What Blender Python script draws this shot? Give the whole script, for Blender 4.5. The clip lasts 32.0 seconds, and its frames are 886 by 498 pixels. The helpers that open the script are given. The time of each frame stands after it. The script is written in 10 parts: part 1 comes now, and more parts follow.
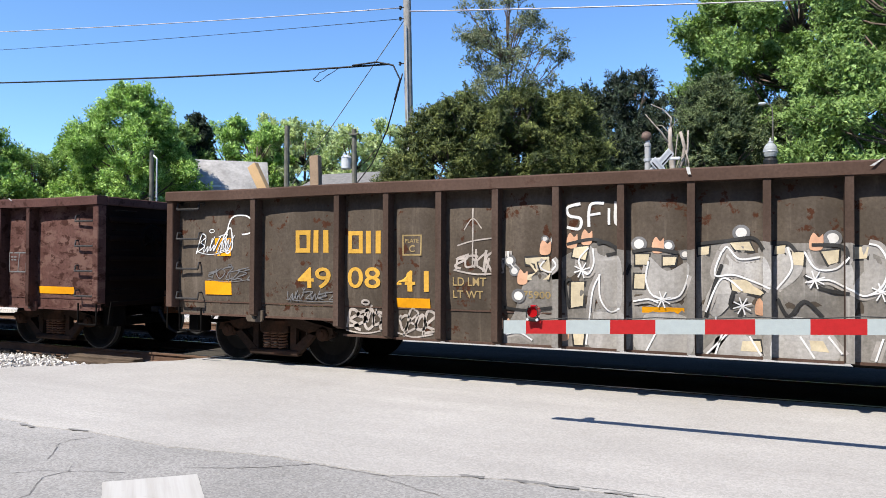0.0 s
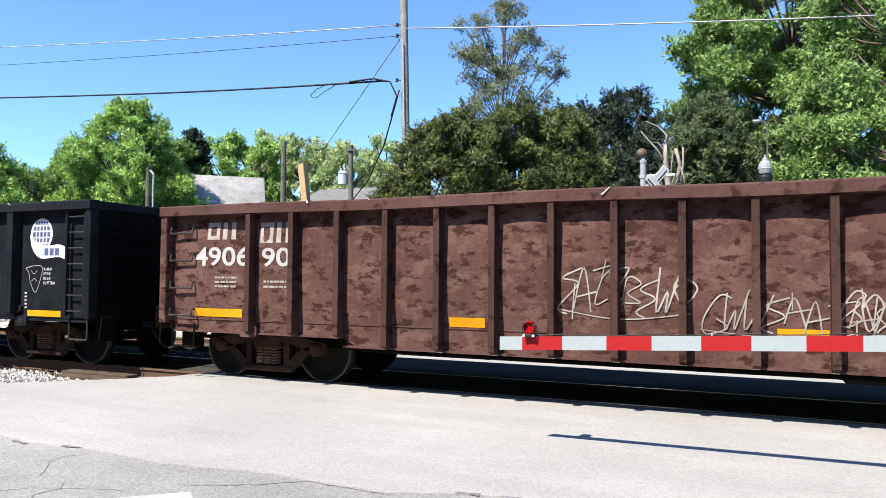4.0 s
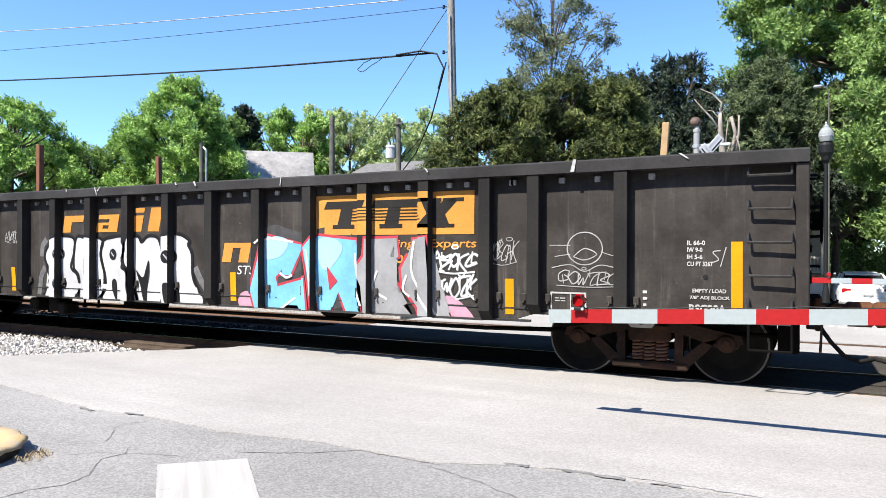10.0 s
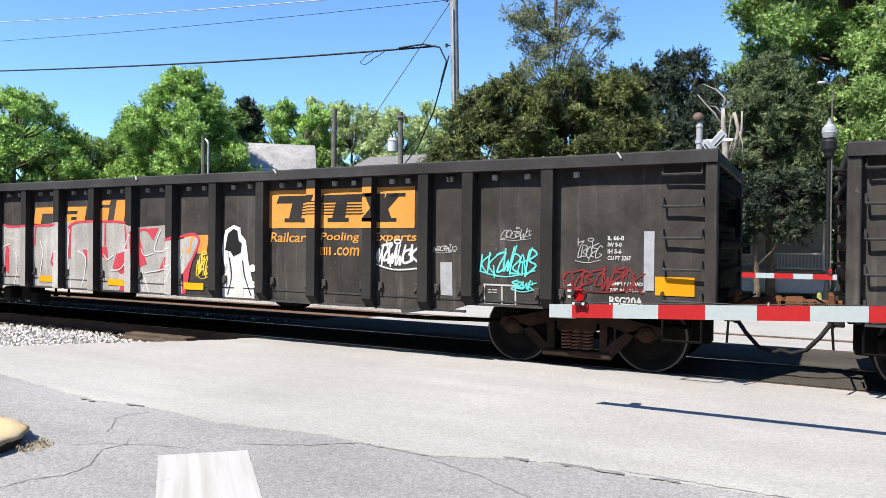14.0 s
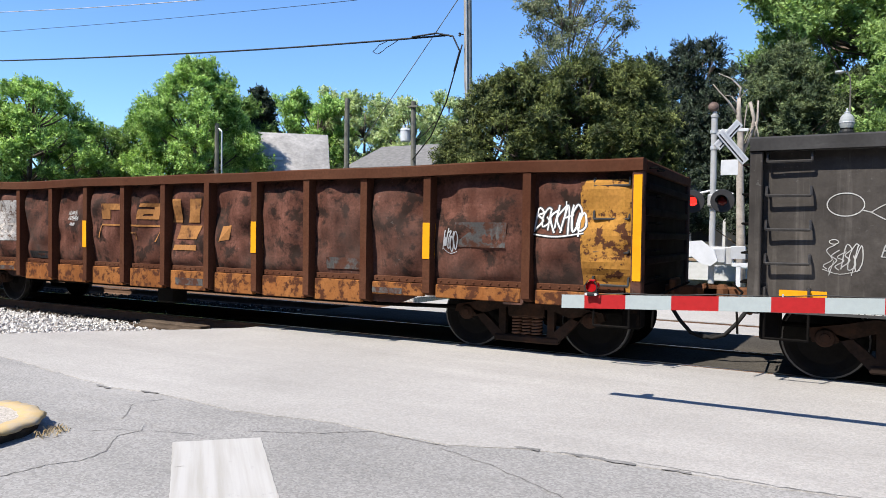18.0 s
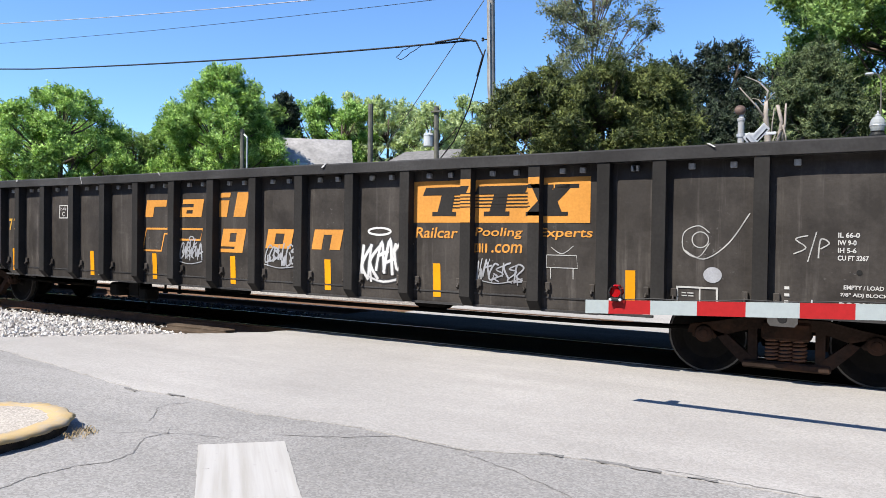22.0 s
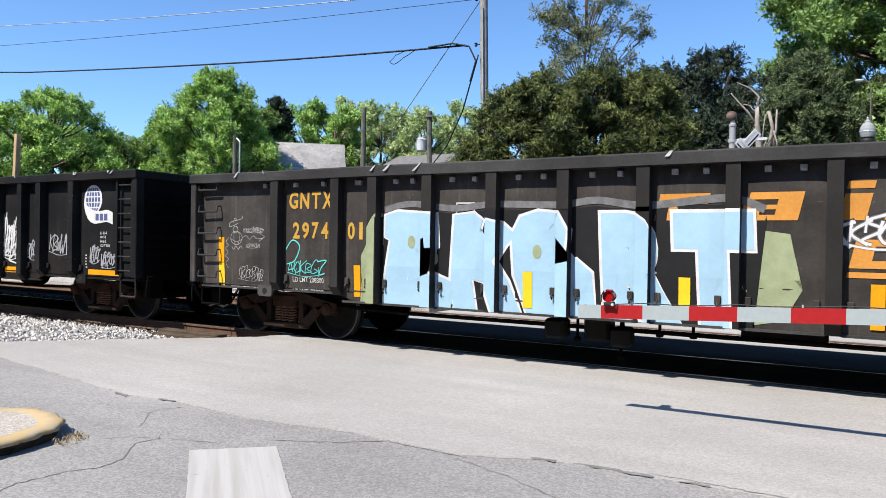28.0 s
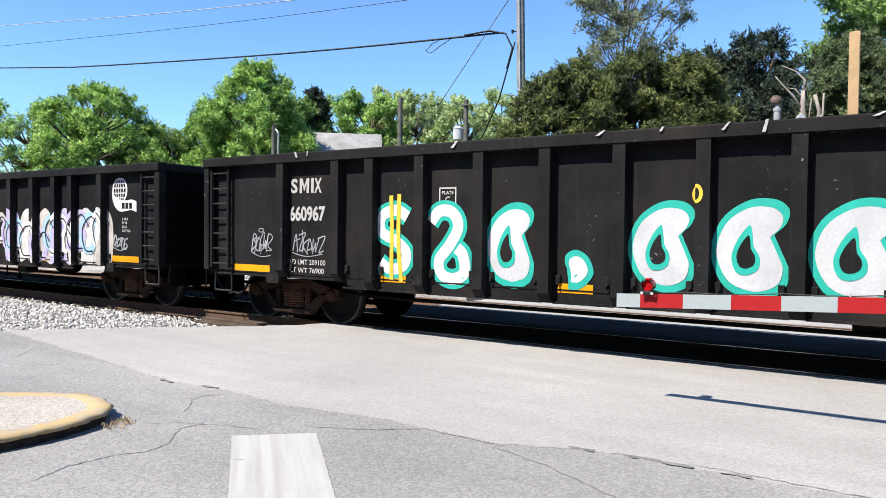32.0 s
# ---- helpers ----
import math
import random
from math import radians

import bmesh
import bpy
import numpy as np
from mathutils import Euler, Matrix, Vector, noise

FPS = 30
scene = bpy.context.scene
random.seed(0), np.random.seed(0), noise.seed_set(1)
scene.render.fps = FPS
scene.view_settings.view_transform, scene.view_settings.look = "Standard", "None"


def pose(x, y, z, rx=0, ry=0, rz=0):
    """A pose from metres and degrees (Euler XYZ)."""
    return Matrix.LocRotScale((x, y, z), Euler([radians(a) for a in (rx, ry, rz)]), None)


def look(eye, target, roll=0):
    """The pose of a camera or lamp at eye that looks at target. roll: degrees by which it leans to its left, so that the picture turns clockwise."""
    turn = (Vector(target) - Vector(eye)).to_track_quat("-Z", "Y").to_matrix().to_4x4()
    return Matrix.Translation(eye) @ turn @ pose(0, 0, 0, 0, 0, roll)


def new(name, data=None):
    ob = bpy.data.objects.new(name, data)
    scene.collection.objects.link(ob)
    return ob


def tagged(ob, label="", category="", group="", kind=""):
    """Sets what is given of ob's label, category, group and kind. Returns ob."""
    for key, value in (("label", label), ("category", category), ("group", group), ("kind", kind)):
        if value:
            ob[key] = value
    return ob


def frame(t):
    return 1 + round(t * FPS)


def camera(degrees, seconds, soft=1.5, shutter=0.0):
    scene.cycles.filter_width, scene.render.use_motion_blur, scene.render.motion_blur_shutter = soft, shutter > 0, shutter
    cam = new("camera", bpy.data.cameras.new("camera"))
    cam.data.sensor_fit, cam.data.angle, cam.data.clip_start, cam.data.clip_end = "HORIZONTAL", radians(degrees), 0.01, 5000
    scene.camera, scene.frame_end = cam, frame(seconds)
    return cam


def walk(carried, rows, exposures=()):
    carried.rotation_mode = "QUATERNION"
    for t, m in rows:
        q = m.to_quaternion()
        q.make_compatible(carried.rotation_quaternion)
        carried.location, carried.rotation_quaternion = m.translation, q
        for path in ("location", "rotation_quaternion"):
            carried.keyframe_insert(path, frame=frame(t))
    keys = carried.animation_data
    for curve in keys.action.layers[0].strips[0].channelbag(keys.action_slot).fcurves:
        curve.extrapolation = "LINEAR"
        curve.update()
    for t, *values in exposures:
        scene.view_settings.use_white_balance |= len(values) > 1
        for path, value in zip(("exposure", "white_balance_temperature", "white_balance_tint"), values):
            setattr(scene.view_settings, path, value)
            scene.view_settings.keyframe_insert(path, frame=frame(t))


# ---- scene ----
cam = camera(64.0, 32.0, 0.8)
# seconds, heading to the left of the line across the track, tilt up, lean
PATH = [
    (0.0, 23.89, 0.97, -0.29), (0.5, 24.08, 1.06, -0.23), (1.0, 23.47, 1.04, 0.02), (1.5, 23.67, 1.19, -0.09),
    (2.0, 23.61, 1.39, -0.24), (2.5, 23.93, 1.66, -0.42), (3.0, 23.74, 1.95, -0.36), (3.5, 23.48, 2.26, -0.34),
    (5.5, 24.30, 2.09, -0.66), (6.0, 24.48, 2.04, -0.53), (6.5, 25.01, 1.58, -0.55), (7.0, 25.51, 1.04, -0.52),
    (7.5, 26.55, 0.28, -0.50), (8.0, 27.16, -0.07, -0.33), (8.5, 27.58, -0.13, -0.37), (9.0, 27.77, 0.13, -0.30),
    (9.5, 27.77, 0.20, -0.22), (10.0, 27.46, 0.06, -0.17), (10.5, 27.27, -0.14, -0.27), (11.0, 27.01, -0.40, -0.23),
    (11.5, 27.12, -0.68, -0.34), (12.0, 27.37, -0.83, -0.34), (12.5, 27.28, -0.71, -0.38), (13.0, 27.20, -0.61, -0.43),
    (13.5, 27.53, -0.53, -0.54), (14.0, 27.57, -0.44, -0.61), (14.5, 27.51, -0.60, -0.55), (15.0, 28.10, -0.74, -0.65),
    (15.5, 29.45, -0.69, -0.73), (17.5, 28.56, -1.10, -0.81), (18.0, 28.57, -1.27, -0.83), (18.5, 28.43, -1.28, -0.90),
    (19.0, 28.17, -1.23, -0.72), (19.5, 28.25, -1.25, -0.93), (20.0, 29.14, -1.46, -1.25), (20.5, 29.83, -1.42, -1.33),
    (21.0, 30.16, -1.40, -1.23), (21.5, 30.33, -1.07, -1.01), (22.0, 30.43, -0.91, -0.83), (22.5, 30.04, -0.84, -0.68),
    (23.0, 29.98, -0.80, -0.56), (23.5, 27.70, -0.74, -0.50), (24.0, 27.40, -0.64, -0.71), (24.5, 28.08, -0.45, -0.80),
    (25.0, 28.39, -0.34, -0.86), (25.5, 28.58, -0.24, -0.86), (26.0, 29.00, -0.28, -0.91), (26.5, 29.44, -0.35, -1.00),
    (28.5, 30.27, -0.64, -0.81), (29.0, 31.16, -0.85, -0.87), (29.5, 31.48, -1.16, -0.78), (30.0, 31.44, -1.25, -0.57),
    (30.5, 31.68, -1.40, -0.54), (31.0, 32.06, -1.47, -0.56), (31.5, 32.50, -1.50, -0.65), (32.0, 32.83, -1.46, -0.67),
]
EYE_HEIGHT = 1.60
EXPOSURES = [(0.0, 1.15), (2.0, 1.32), (6.0, 1.40), (9.0, 1.45), (10.5, 1.30), (12.0, 0.95), (13.0, 1.10), (14.0, 1.28), (15.0, 1.27), (19.0, 1.10), (20.0, 1.12), (23.0, 1.13), (24.0, 1.10), (25.0, 1.20), (26.0, 1.25), (29.0, 0.92), (30.0, 1.22), (31.0, 1.24), (32.0, 1.19)]
walk(cam, [(t, pose(0, 0, EYE_HEIGHT, 90 + tilt, lean, head)) for t, head, tilt, lean in PATH], EXPOSURES)

# ---- light ----
SUN = Vector((-0.30, -0.72, 1.0)).normalized()      # the way to the sun
world = bpy.data.worlds.new("sky")
scene.world = world
world.use_nodes = True
wn = world.node_tree.nodes
sky = wn.new("ShaderNodeTexSky")
sky.sky_type, sky.sun_disc = "NISHITA", False
sky.sun_elevation = math.asin(SUN.z)
sky.sun_rotation = math.atan2(SUN.x, SUN.y)
sky.air_density, sky.dust_density, sky.ozone_density = 1.0, 0.0, 2.5
tint = wn.new("ShaderNodeMix")                      # clear, deep blue spring sky
tint.data_type, tint.blend_type = "RGBA", "MULTIPLY"
tint.inputs[0].default_value, tint.inputs[7].default_value = 1.0, (0.75, 0.985, 1.25, 1)
world.node_tree.links.new(sky.outputs[0], tint.inputs[6])
world.node_tree.links.new(tint.outputs[2], wn["Background"].inputs[0])
wn["Background"].inputs[1].default_value = 0.082
sun = new("sun", bpy.data.lights.new("sun", "SUN"))
sun.data.energy, sun.data.angle, sun.data.color = 4.3, radians(0.6), (1.0, 0.935, 0.84)
sun.matrix_world = look(SUN * 60, (0, 0, 0))

# ---- mesh and material helpers ----
class Shape:
    """Vertices and faces that grow piece by piece."""

    def __init__(self):
        self.v, self.f = [], []

    def add(self, verts, faces):
        n = len(self.v)
        self.v += [tuple(p) for p in verts]
        self.f += [tuple(i + n for i in face) for face in faces]
        return self

    def box(self, x0, x1, y0, y1, z0, z1, c=0.0, m=None):
        """A box with chamfered edges."""
        lo, hi = (x0, y0, z0), (x1, y1, z1)
        c = min(c, 0.49 * min(b - a for a, b in zip(lo, hi)))
        if c <= 0:
            vs = [(x, y, z) for x in (x0, x1) for y in (y0, y1) for z in (z0, z1)]
            fs = [(0, 1, 3, 2), (4, 6, 7, 5), (0, 4, 5, 1), (2, 3, 7, 6), (0, 2, 6, 4), (1, 5, 7, 3)]
        else:
            vs, ix = [], {}
            for k in range(8):
                s = (k >> 2 & 1, k >> 1 & 1, k & 1)
                for ax in range(3):
                    p = []
                    for a in range(3):
                        inset = 0 if a == ax else c
                        p.append(hi[a] - inset if s[a] else lo[a] + inset)
                    ix[s, ax] = len(vs)
                    vs.append(p)
            fs = []
            for ax in range(3):
                b, d = [a for a in range(3) if a != ax]
                for side in (0, 1):
                    ring = []
                    for u, w in ((0, 0), (1, 0), (1, 1), (0, 1)):
                        s = [0, 0, 0]
                        s[ax], s[b], s[d] = side, u, w
                        ring.append(ix[tuple(s), ax])
                    fs.append(ring)
            for ax in range(3):
                b, d = [a for a in range(3) if a != ax]
                for u in (0, 1):
                    for w in (0, 1):
                        s0, s1 = [0, 0, 0], [0, 0, 0]
                        s0[b] = s1[b] = u
                        s0[d] = s1[d] = w
                        s1[ax] = 1
                        s0, s1 = tuple(s0), tuple(s1)
                        fs.append((ix[s0, b], ix[s1, b], ix[s1, d], ix[s0, d]))
            for k in range(8):
                s = (k >> 2 & 1, k >> 1 & 1, k & 1)
                fs.append((ix[s, 0], ix[s, 1], ix[s, 2]))
        if m is not None:
            vs = [m @ Vector(p) for p in vs]
        return self.add(vs, fs)

    def tube(self, pts, r, n=8, r1=None, cap=True):
        """A round bar along points; the radius may change from r to r1."""
        pts = [Vector(p) for p in pts]
        rings, base = [], len(self.v)
        vs, up = [], None
        for i, p in enumerate(pts):
            d = (pts[min(i + 1, len(pts) - 1)] - pts[max(i - 1, 0)]).normalized()
            if up is None:
                up = d.orthogonal().normalized()
            up = (up - d * up.dot(d)).normalized()
            w = d.cross(up)
            rr = r if r1 is None else r + (r1 - r) * i / (len(pts) - 1)
            vs += [p + (up * math.cos(a) + w * math.sin(a)) * rr for a in (2 * math.pi * k / n for k in range(n))]
        fs = [(i * n + k, i * n + (k + 1) % n, (i + 1) * n + (k + 1) % n, (i + 1) * n + k) for i in range(len(pts) - 1) for k in range(n)]
        if cap:
            fs += [tuple(range(n - 1, -1, -1)), tuple((len(pts) - 1) * n + k for k in range(n))]
        return self.add(vs, fs)

    def lathe(self, profile, n=24, m=None, arc=None):
        """Turns (radius, height) points about z."""
        vs = [(r * math.cos(2 * math.pi * k / n), r * math.sin(2 * math.pi * k / n), z) for r, z in profile for k in range(n)]
        fs = [(i * n + k, i * n + (k + 1) % n, (i + 1) * n + (k + 1) % n, (i + 1) * n + k) for i in range(len(profile) - 1) for k in range(n)]
        if m is not None:
            vs = [m @ Vector(p) for p in vs]
        return self.add(vs, fs)

    def prism(self, outline, y0, y1):
        """An outline in x and z, thick from y0 to y1."""
        n = len(outline)
        vs = [(x, y, z) for y in (y0, y1) for x, z in outline]
        fs = [tuple(range(n)), tuple(range(2 * n - 1, n - 1, -1))]
        fs += [(k, k + n, (k + 1) % n + n, (k + 1) % n) for k in range(n)]
        return self.add(vs, fs)

    def slab(self, outline, z0, z1):
        """An outline in x and y, thick from z0 to z1."""
        n = len(outline)
        vs = [(x, y, z) for z in (z0, z1) for x, y in outline]
        fs = [tuple(range(n - 1, -1, -1)), tuple(range(n, 2 * n))]
        fs += [(k, (k + 1) % n, (k + 1) % n + n, k + n) for k in range(n)]
        return self.add(vs, fs)

    def mesh(self, name, material, smooth=False):
        me = bpy.data.meshes.new(name)
        me.from_pydata(self.v, [], self.f)
        me.materials.append(material)
        if smooth:
            me.polygons.foreach_set("use_smooth", [True] * len(me.polygons))
        me.update()
        return me


def recalc(me):
    bm = bmesh.new()
    bm.from_mesh(me)
    bmesh.ops.recalc_face_normals(bm, faces=bm.faces)
    bm.to_mesh(me)
    bm.free()
    return me


def part(name, shape, material, parent, label="", smooth=False, m=None):
    me = shape if isinstance(shape, bpy.types.Mesh) else recalc(shape.mesh(name, material, smooth))
    ob = new(name, me)
    ob.parent = parent
    if m is not None:
        ob.matrix_basis = m
    if label:
        tagged(ob, label)
    return ob


def thing(name, label, category, m=None, group="", kind="", shape=None, material=None, smooth=False):
    ob = new(name, recalc(shape.mesh(name, material, smooth)) if shape else None)
    if m is not None:
        ob.matrix_basis = m
    return tagged(ob, label, category, group, kind)


class Nodes:
    """A short way to write a node tree."""

    def __init__(self, name):
        self.mat = bpy.data.materials.new(name)
        self.mat.use_nodes = True
        self.tree = self.mat.node_tree
        self.bsdf = self.tree.nodes["Principled BSDF"]
        self.out = self.tree.nodes["Material Output"]
        self.coords = self.tree.nodes.new("ShaderNodeTexCoord").outputs["Object"]

    def node(self, kind, **ins):
        n = self.tree.nodes.new("ShaderNode" + kind)
        for key, value in ins.items():
            self.put(n.inputs[key], value)
        return n

    def put(self, socket, value):
        if isinstance(value, bpy.types.NodeSocket):
            self.tree.links.new(value, socket)
        else:
            socket.default_value = value

    def noise(self, scale, detail=4.0, rough=0.6, stretch=None, coords=None):
        n = self.node("TexNoise", Scale=scale, Detail=detail, Roughness=rough)
        c = coords or self.coords
        if stretch:
            mp = self.node("Mapping", Vector=c, Scale=stretch)
            c = mp.outputs[0]
        self.put(n.inputs["Vector"], c)
        return n.outputs["Fac"]

    def ramp(self, fac, stops):
        n = self.node("ValToRGB", Fac=fac)
        els = n.color_ramp.elements
        while len(els) < len(stops):
            els.new(0.5)
        for e, (pos, col) in zip(els, stops):
            e.position = pos
            e.color = (*col, 1) if isinstance(col, tuple) else (col, col, col, 1)
        return n.outputs["Color"]

    def mix(self, fac, a, b, blend="MIX"):
        n = self.tree.nodes.new("ShaderNodeMix")
        n.data_type, n.blend_type = "RGBA", blend
        self.put(n.inputs[0], fac)
        for s, v in ((n.inputs[6], a), (n.inputs[7], b)):
            self.put(s, (*v, 1) if isinstance(v, tuple) and len(v) == 3 else v)
        return n.outputs[2]

    def bump(self, height, strength=0.3, distance=0.01):
        n = self.node("Bump", Height=height, Strength=strength, Distance=distance)
        self.put(self.bsdf.inputs["Normal"], n.outputs[0])

    def done(self, color, rough=0.6, metal=0.0, spec=0.5):
        self.put(self.bsdf.inputs["Base Color"], (*color, 1) if isinstance(color, tuple) else color)
        self.put(self.bsdf.inputs["Roughness"], rough)
        self.put(self.bsdf.inputs["Metallic"], metal)
        self.put(self.bsdf.inputs["Specular IOR Level"], spec)
        return self.mat


def painted(name, base, worn, rust=None, rough=0.5, wear=0.5, streak=True, grime=0.35, edge=(0.60, 0.72), rust_scale=2.2, dent=0.35, gloss=0.05, dust=None, chips=0.0, smudge=0.0, flake=None):
    """Steel paint that fades, streaks down and flakes to rust."""
    n = Nodes(name)
    col = n.mix(n.ramp(n.noise(0.9, 5), [(0.35, 0.0), (0.75, 1.0)]), base, worn)
    if streak:
        s = n.ramp(n.noise(1.0, 4, 0.6, (5.0, 5.0, 0.45)), [(0.45, 0.0), (0.78, wear)])
        col = n.mix(s, col, tuple(min(1, c * 1.5 + 0.012) for c in worn))
    fine = n.ramp(n.noise(28, 3), [(0.3, 1.0 - grime), (0.7, 1.0)])
    col = n.mix(1.0, col, fine, "MULTIPLY")
    scuff = n.ramp(n.noise(1.0, 5, 0.7, (1.2, 1.2, 7.0)), [(0.60, 0.0), (0.80, wear * 0.8)])
    col = n.mix(scuff, col, tuple(min(1, c * 1.6 + 0.015) for c in worn))
    soot = n.ramp(n.noise(0.55, 6, 0.65), [(0.38, 0.45), (0.62, 0.0)])
    col = n.mix(soot, col, tuple(c * 0.45 for c in base))
    if smudge:
        runs = n.ramp(n.noise(1.0, 5, 0.65, (9.0, 9.0, 0.40)), [(0.56, 0.0), (0.74, smudge)])
        col = n.mix(runs, col, tuple(c * 2.1 + 0.01 for c in worn))
        murk = n.ramp(n.noise(1.3, 7, 0.7), [(0.45, 0.0), (0.62, min(1.0, smudge * 1.6))])
        col = n.mix(murk, col, tuple(c * 0.42 for c in base))
    if rust:
        if flake:
            bare = n.ramp(n.noise(2.6, 9, 0.72, (1, 1, 1.8)), [(0.50, 0.0), (0.57, 0.75)])
            col = n.mix(bare, col, flake)
        r = n.ramp(n.noise(rust_scale, 8, 0.68, (1, 1, 2.0 if flake else 1.0)), [(edge[0], 0.0), (edge[1], 1.0)])
        rc = n.mix(n.noise(14, 5), rust, tuple(c * 0.45 for c in rust))
        col = n.mix(r, col, rc)
    if dust:
        d = n.ramp(n.noise(0.42, 7, 0.62, (1, 1, 1.6)), [(0.44, 0.0), (0.66, 1.0)])
        d = n.mix(1.0, d, n.ramp(n.noise(2.6, 6, 0.65, (1, 1, 0.5)), [(0.30, 0.25), (0.65, 1.0)]), "MULTIPLY")
        col = n.mix(d, col, dust)
    if chips:
        k = n.mix(1.0, n.ramp(n.noise(16, 2, 0.5, (1, 1, 1.5)), [(0.70, 0.0), (0.73, 1.0)]), n.ramp(n.noise(0.8, 3), [(0.50, 0.0), (0.62, chips)]), "MULTIPLY")
        col = n.mix(k, col, (0.17, 0.165, 0.16))
    n.bump(n.noise(1.6, 6, 0.6), dent, 0.03)
    return n.done(col, n.ramp(n.noise(3, 4), [(0.3, rough), (0.8, min(1, rough + 0.25))]), 0.0, gloss)


def plain(name, color, rough=0.6, metal=0.0, vary=0.25, scale=6.0, bump=0.1, spec=0.25):
    n = Nodes(name)
    col = n.mix(n.ramp(n.noise(scale, 5), [(0.3, 0.0), (0.7, 1.0)]), tuple(c * (1 - vary) for c in color), tuple(min(1, c * (1 + vary * 0.6)) for c in color))
    fine = n.ramp(n.noise(scale * 9, 3), [(0.3, 1 - vary * 0.6), (0.7, 1.0)])
    col = n.mix(1.0, col, fine, "MULTIPLY")
    if bump:
        n.bump(n.noise(scale * 4, 5), bump, 0.01)
    return n.done(col, rough, metal, spec)


# ---- materials ----
def make_road(name, low, high, speck, gloss=0.10):
    n = Nodes(name)
    col = n.mix(n.ramp(n.noise(0.35, 6, 0.6), [(0.35, 0.0), (0.7, 1.0)]), low, high)
    st = n.ramp(n.noise(0.8, 6, 0.62, (0.4, 2.2, 1)), [(0.42, 0.0), (0.75, 0.35)])
    col = n.mix(st, col, tuple(c * 0.72 for c in low))
    stones = n.node("TexVoronoi", Vector=n.coords, Scale=70.0).outputs["Color"]
    g = n.ramp(n.node("SeparateColor", Color=stones).outputs[0], [(0.0, 1 - speck), (1.0, 1 + speck)])
    col = n.mix(1.0, col, g, "MULTIPLY")
    pale = n.node("TexVoronoi", Vector=n.coords, Scale=24.0).outputs["Distance"]
    col = n.mix(n.ramp(pale, [(0.05, 0.28), (0.10, 0.0)]), col, tuple(c * 1.5 for c in high))
    n.bump(n.noise(120, 4, 0.7), 0.25, 0.005)
    return n.done(col, 0.95, 0, gloss)


ROAD = make_road("worn_concrete_road", (0.275, 0.264, 0.251), (0.340, 0.328, 0.313), 0.14)
# pale road colour with the train's shade painted into it
CROSSING = make_road("shade_darkened_crossing", (0.045, 0.041, 0.036), (0.078, 0.072, 0.064), 0.3, 0.0)
LOT = make_road("grey_asphalt", (0.200, 0.195, 0.189), (0.278, 0.270, 0.261), 0.22)
CRACK = plain("crack_filler", (0.188, 0.181, 0.173), 0.95, 0, 0.5, 9)
PATCH = plain("tar_patch", (0.205, 0.20, 0.195), 0.95, 0, 0.5, 14)


def make_gravel():
    n = Nodes("ballast_stone")
    rnd = n.node("NewGeometry").outputs["Random Per Island"]
    col = n.ramp(rnd, [(0.0, (0.22, 0.20, 0.185)), (0.4, (0.42, 0.405, 0.385)), (1.0, (0.62, 0.60, 0.57))])
    n.bump(n.noise(60, 3), 0.3, 0.004)
    return n.done(col, 0.85)


GRAVEL = make_gravel()
# ballast bed with the shade below the train put into its colour
SHADE_BED = make_road("shade_dark_bed", (0.020, 0.017, 0.014), (0.042, 0.037, 0.031), 0.5, 0.0)
GRAVEL_BED = make_road("ballast_bed", (0.28, 0.262, 0.245), (0.42, 0.40, 0.375), 0.5)


def make_white_paint():
    n = Nodes("worn_white_road_paint")
    w = n.ramp(n.noise(9, 8, 0.7), [(0.60, 0.0), (0.75, 0.8)])
    turned = n.node("Mapping", Vector=n.coords, Rotation=(0, 0, math.radians(42.5))).outputs[0]
    lines = n.ramp(n.noise(1.0, 4, 0.55, (0.5, 13.0, 1), turned), [(0.42, 0.0), (0.66, 0.75)])
    col = n.mix(w, (0.37, 0.36, 0.345), (0.23, 0.225, 0.215))
    col = n.mix(lines, col, (0.275, 0.262, 0.235))
    n.bump(n.noise(90, 4), 0.3, 0.004)
    return n.done(col, 0.75)


ROAD_WHITE = make_white_paint()


def make_kerb_yellow():
    n = Nodes("worn_yellow_kerb_paint")
    w = n.ramp(n.noise(7, 8, 0.7), [(0.45, 0.0), (0.62, 1.0)])
    col = n.mix(w, (0.37, 0.27, 0.13), (0.31, 0.26, 0.19))
    n.bump(n.noise(40, 6), 0.5, 0.01)
    return n.done(col, 0.9)


KERB = make_kerb_yellow()
CONCRETE = make_road("weathered_concrete", (0.30, 0.27, 0.235), (0.40, 0.37, 0.33), 0.25)
RAIL_TOP = plain("polished_rail", (0.45, 0.45, 0.46), 0.28, 1.0, 0.1)
RAIL_RUST = plain("rail_rust", (0.12, 0.07, 0.045), 0.85)
TIE = plain("creosoted_timber", (0.10, 0.075, 0.055), 0.95, 0, 0.5, 5, 0.5, 0.05)
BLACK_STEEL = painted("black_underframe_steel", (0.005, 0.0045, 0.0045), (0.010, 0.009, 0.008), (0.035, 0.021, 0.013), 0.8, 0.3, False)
TRUCK = painted("rusty_truck_steel", (0.030, 0.021, 0.017), (0.055, 0.037, 0.029), (0.085, 0.045, 0.030), 0.85, 0.3, False, edge=(0.5, 0.65))
BRAKE_STEEL = plain("dark_brake_steel", (0.007, 0.006, 0.005), 0.8, 0, 0.6, 8)
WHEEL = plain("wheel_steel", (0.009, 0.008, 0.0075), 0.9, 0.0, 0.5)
TREAD = plain("bright_wheel_rim", (0.13, 0.125, 0.12), 0.45, 0.6, 0.2)
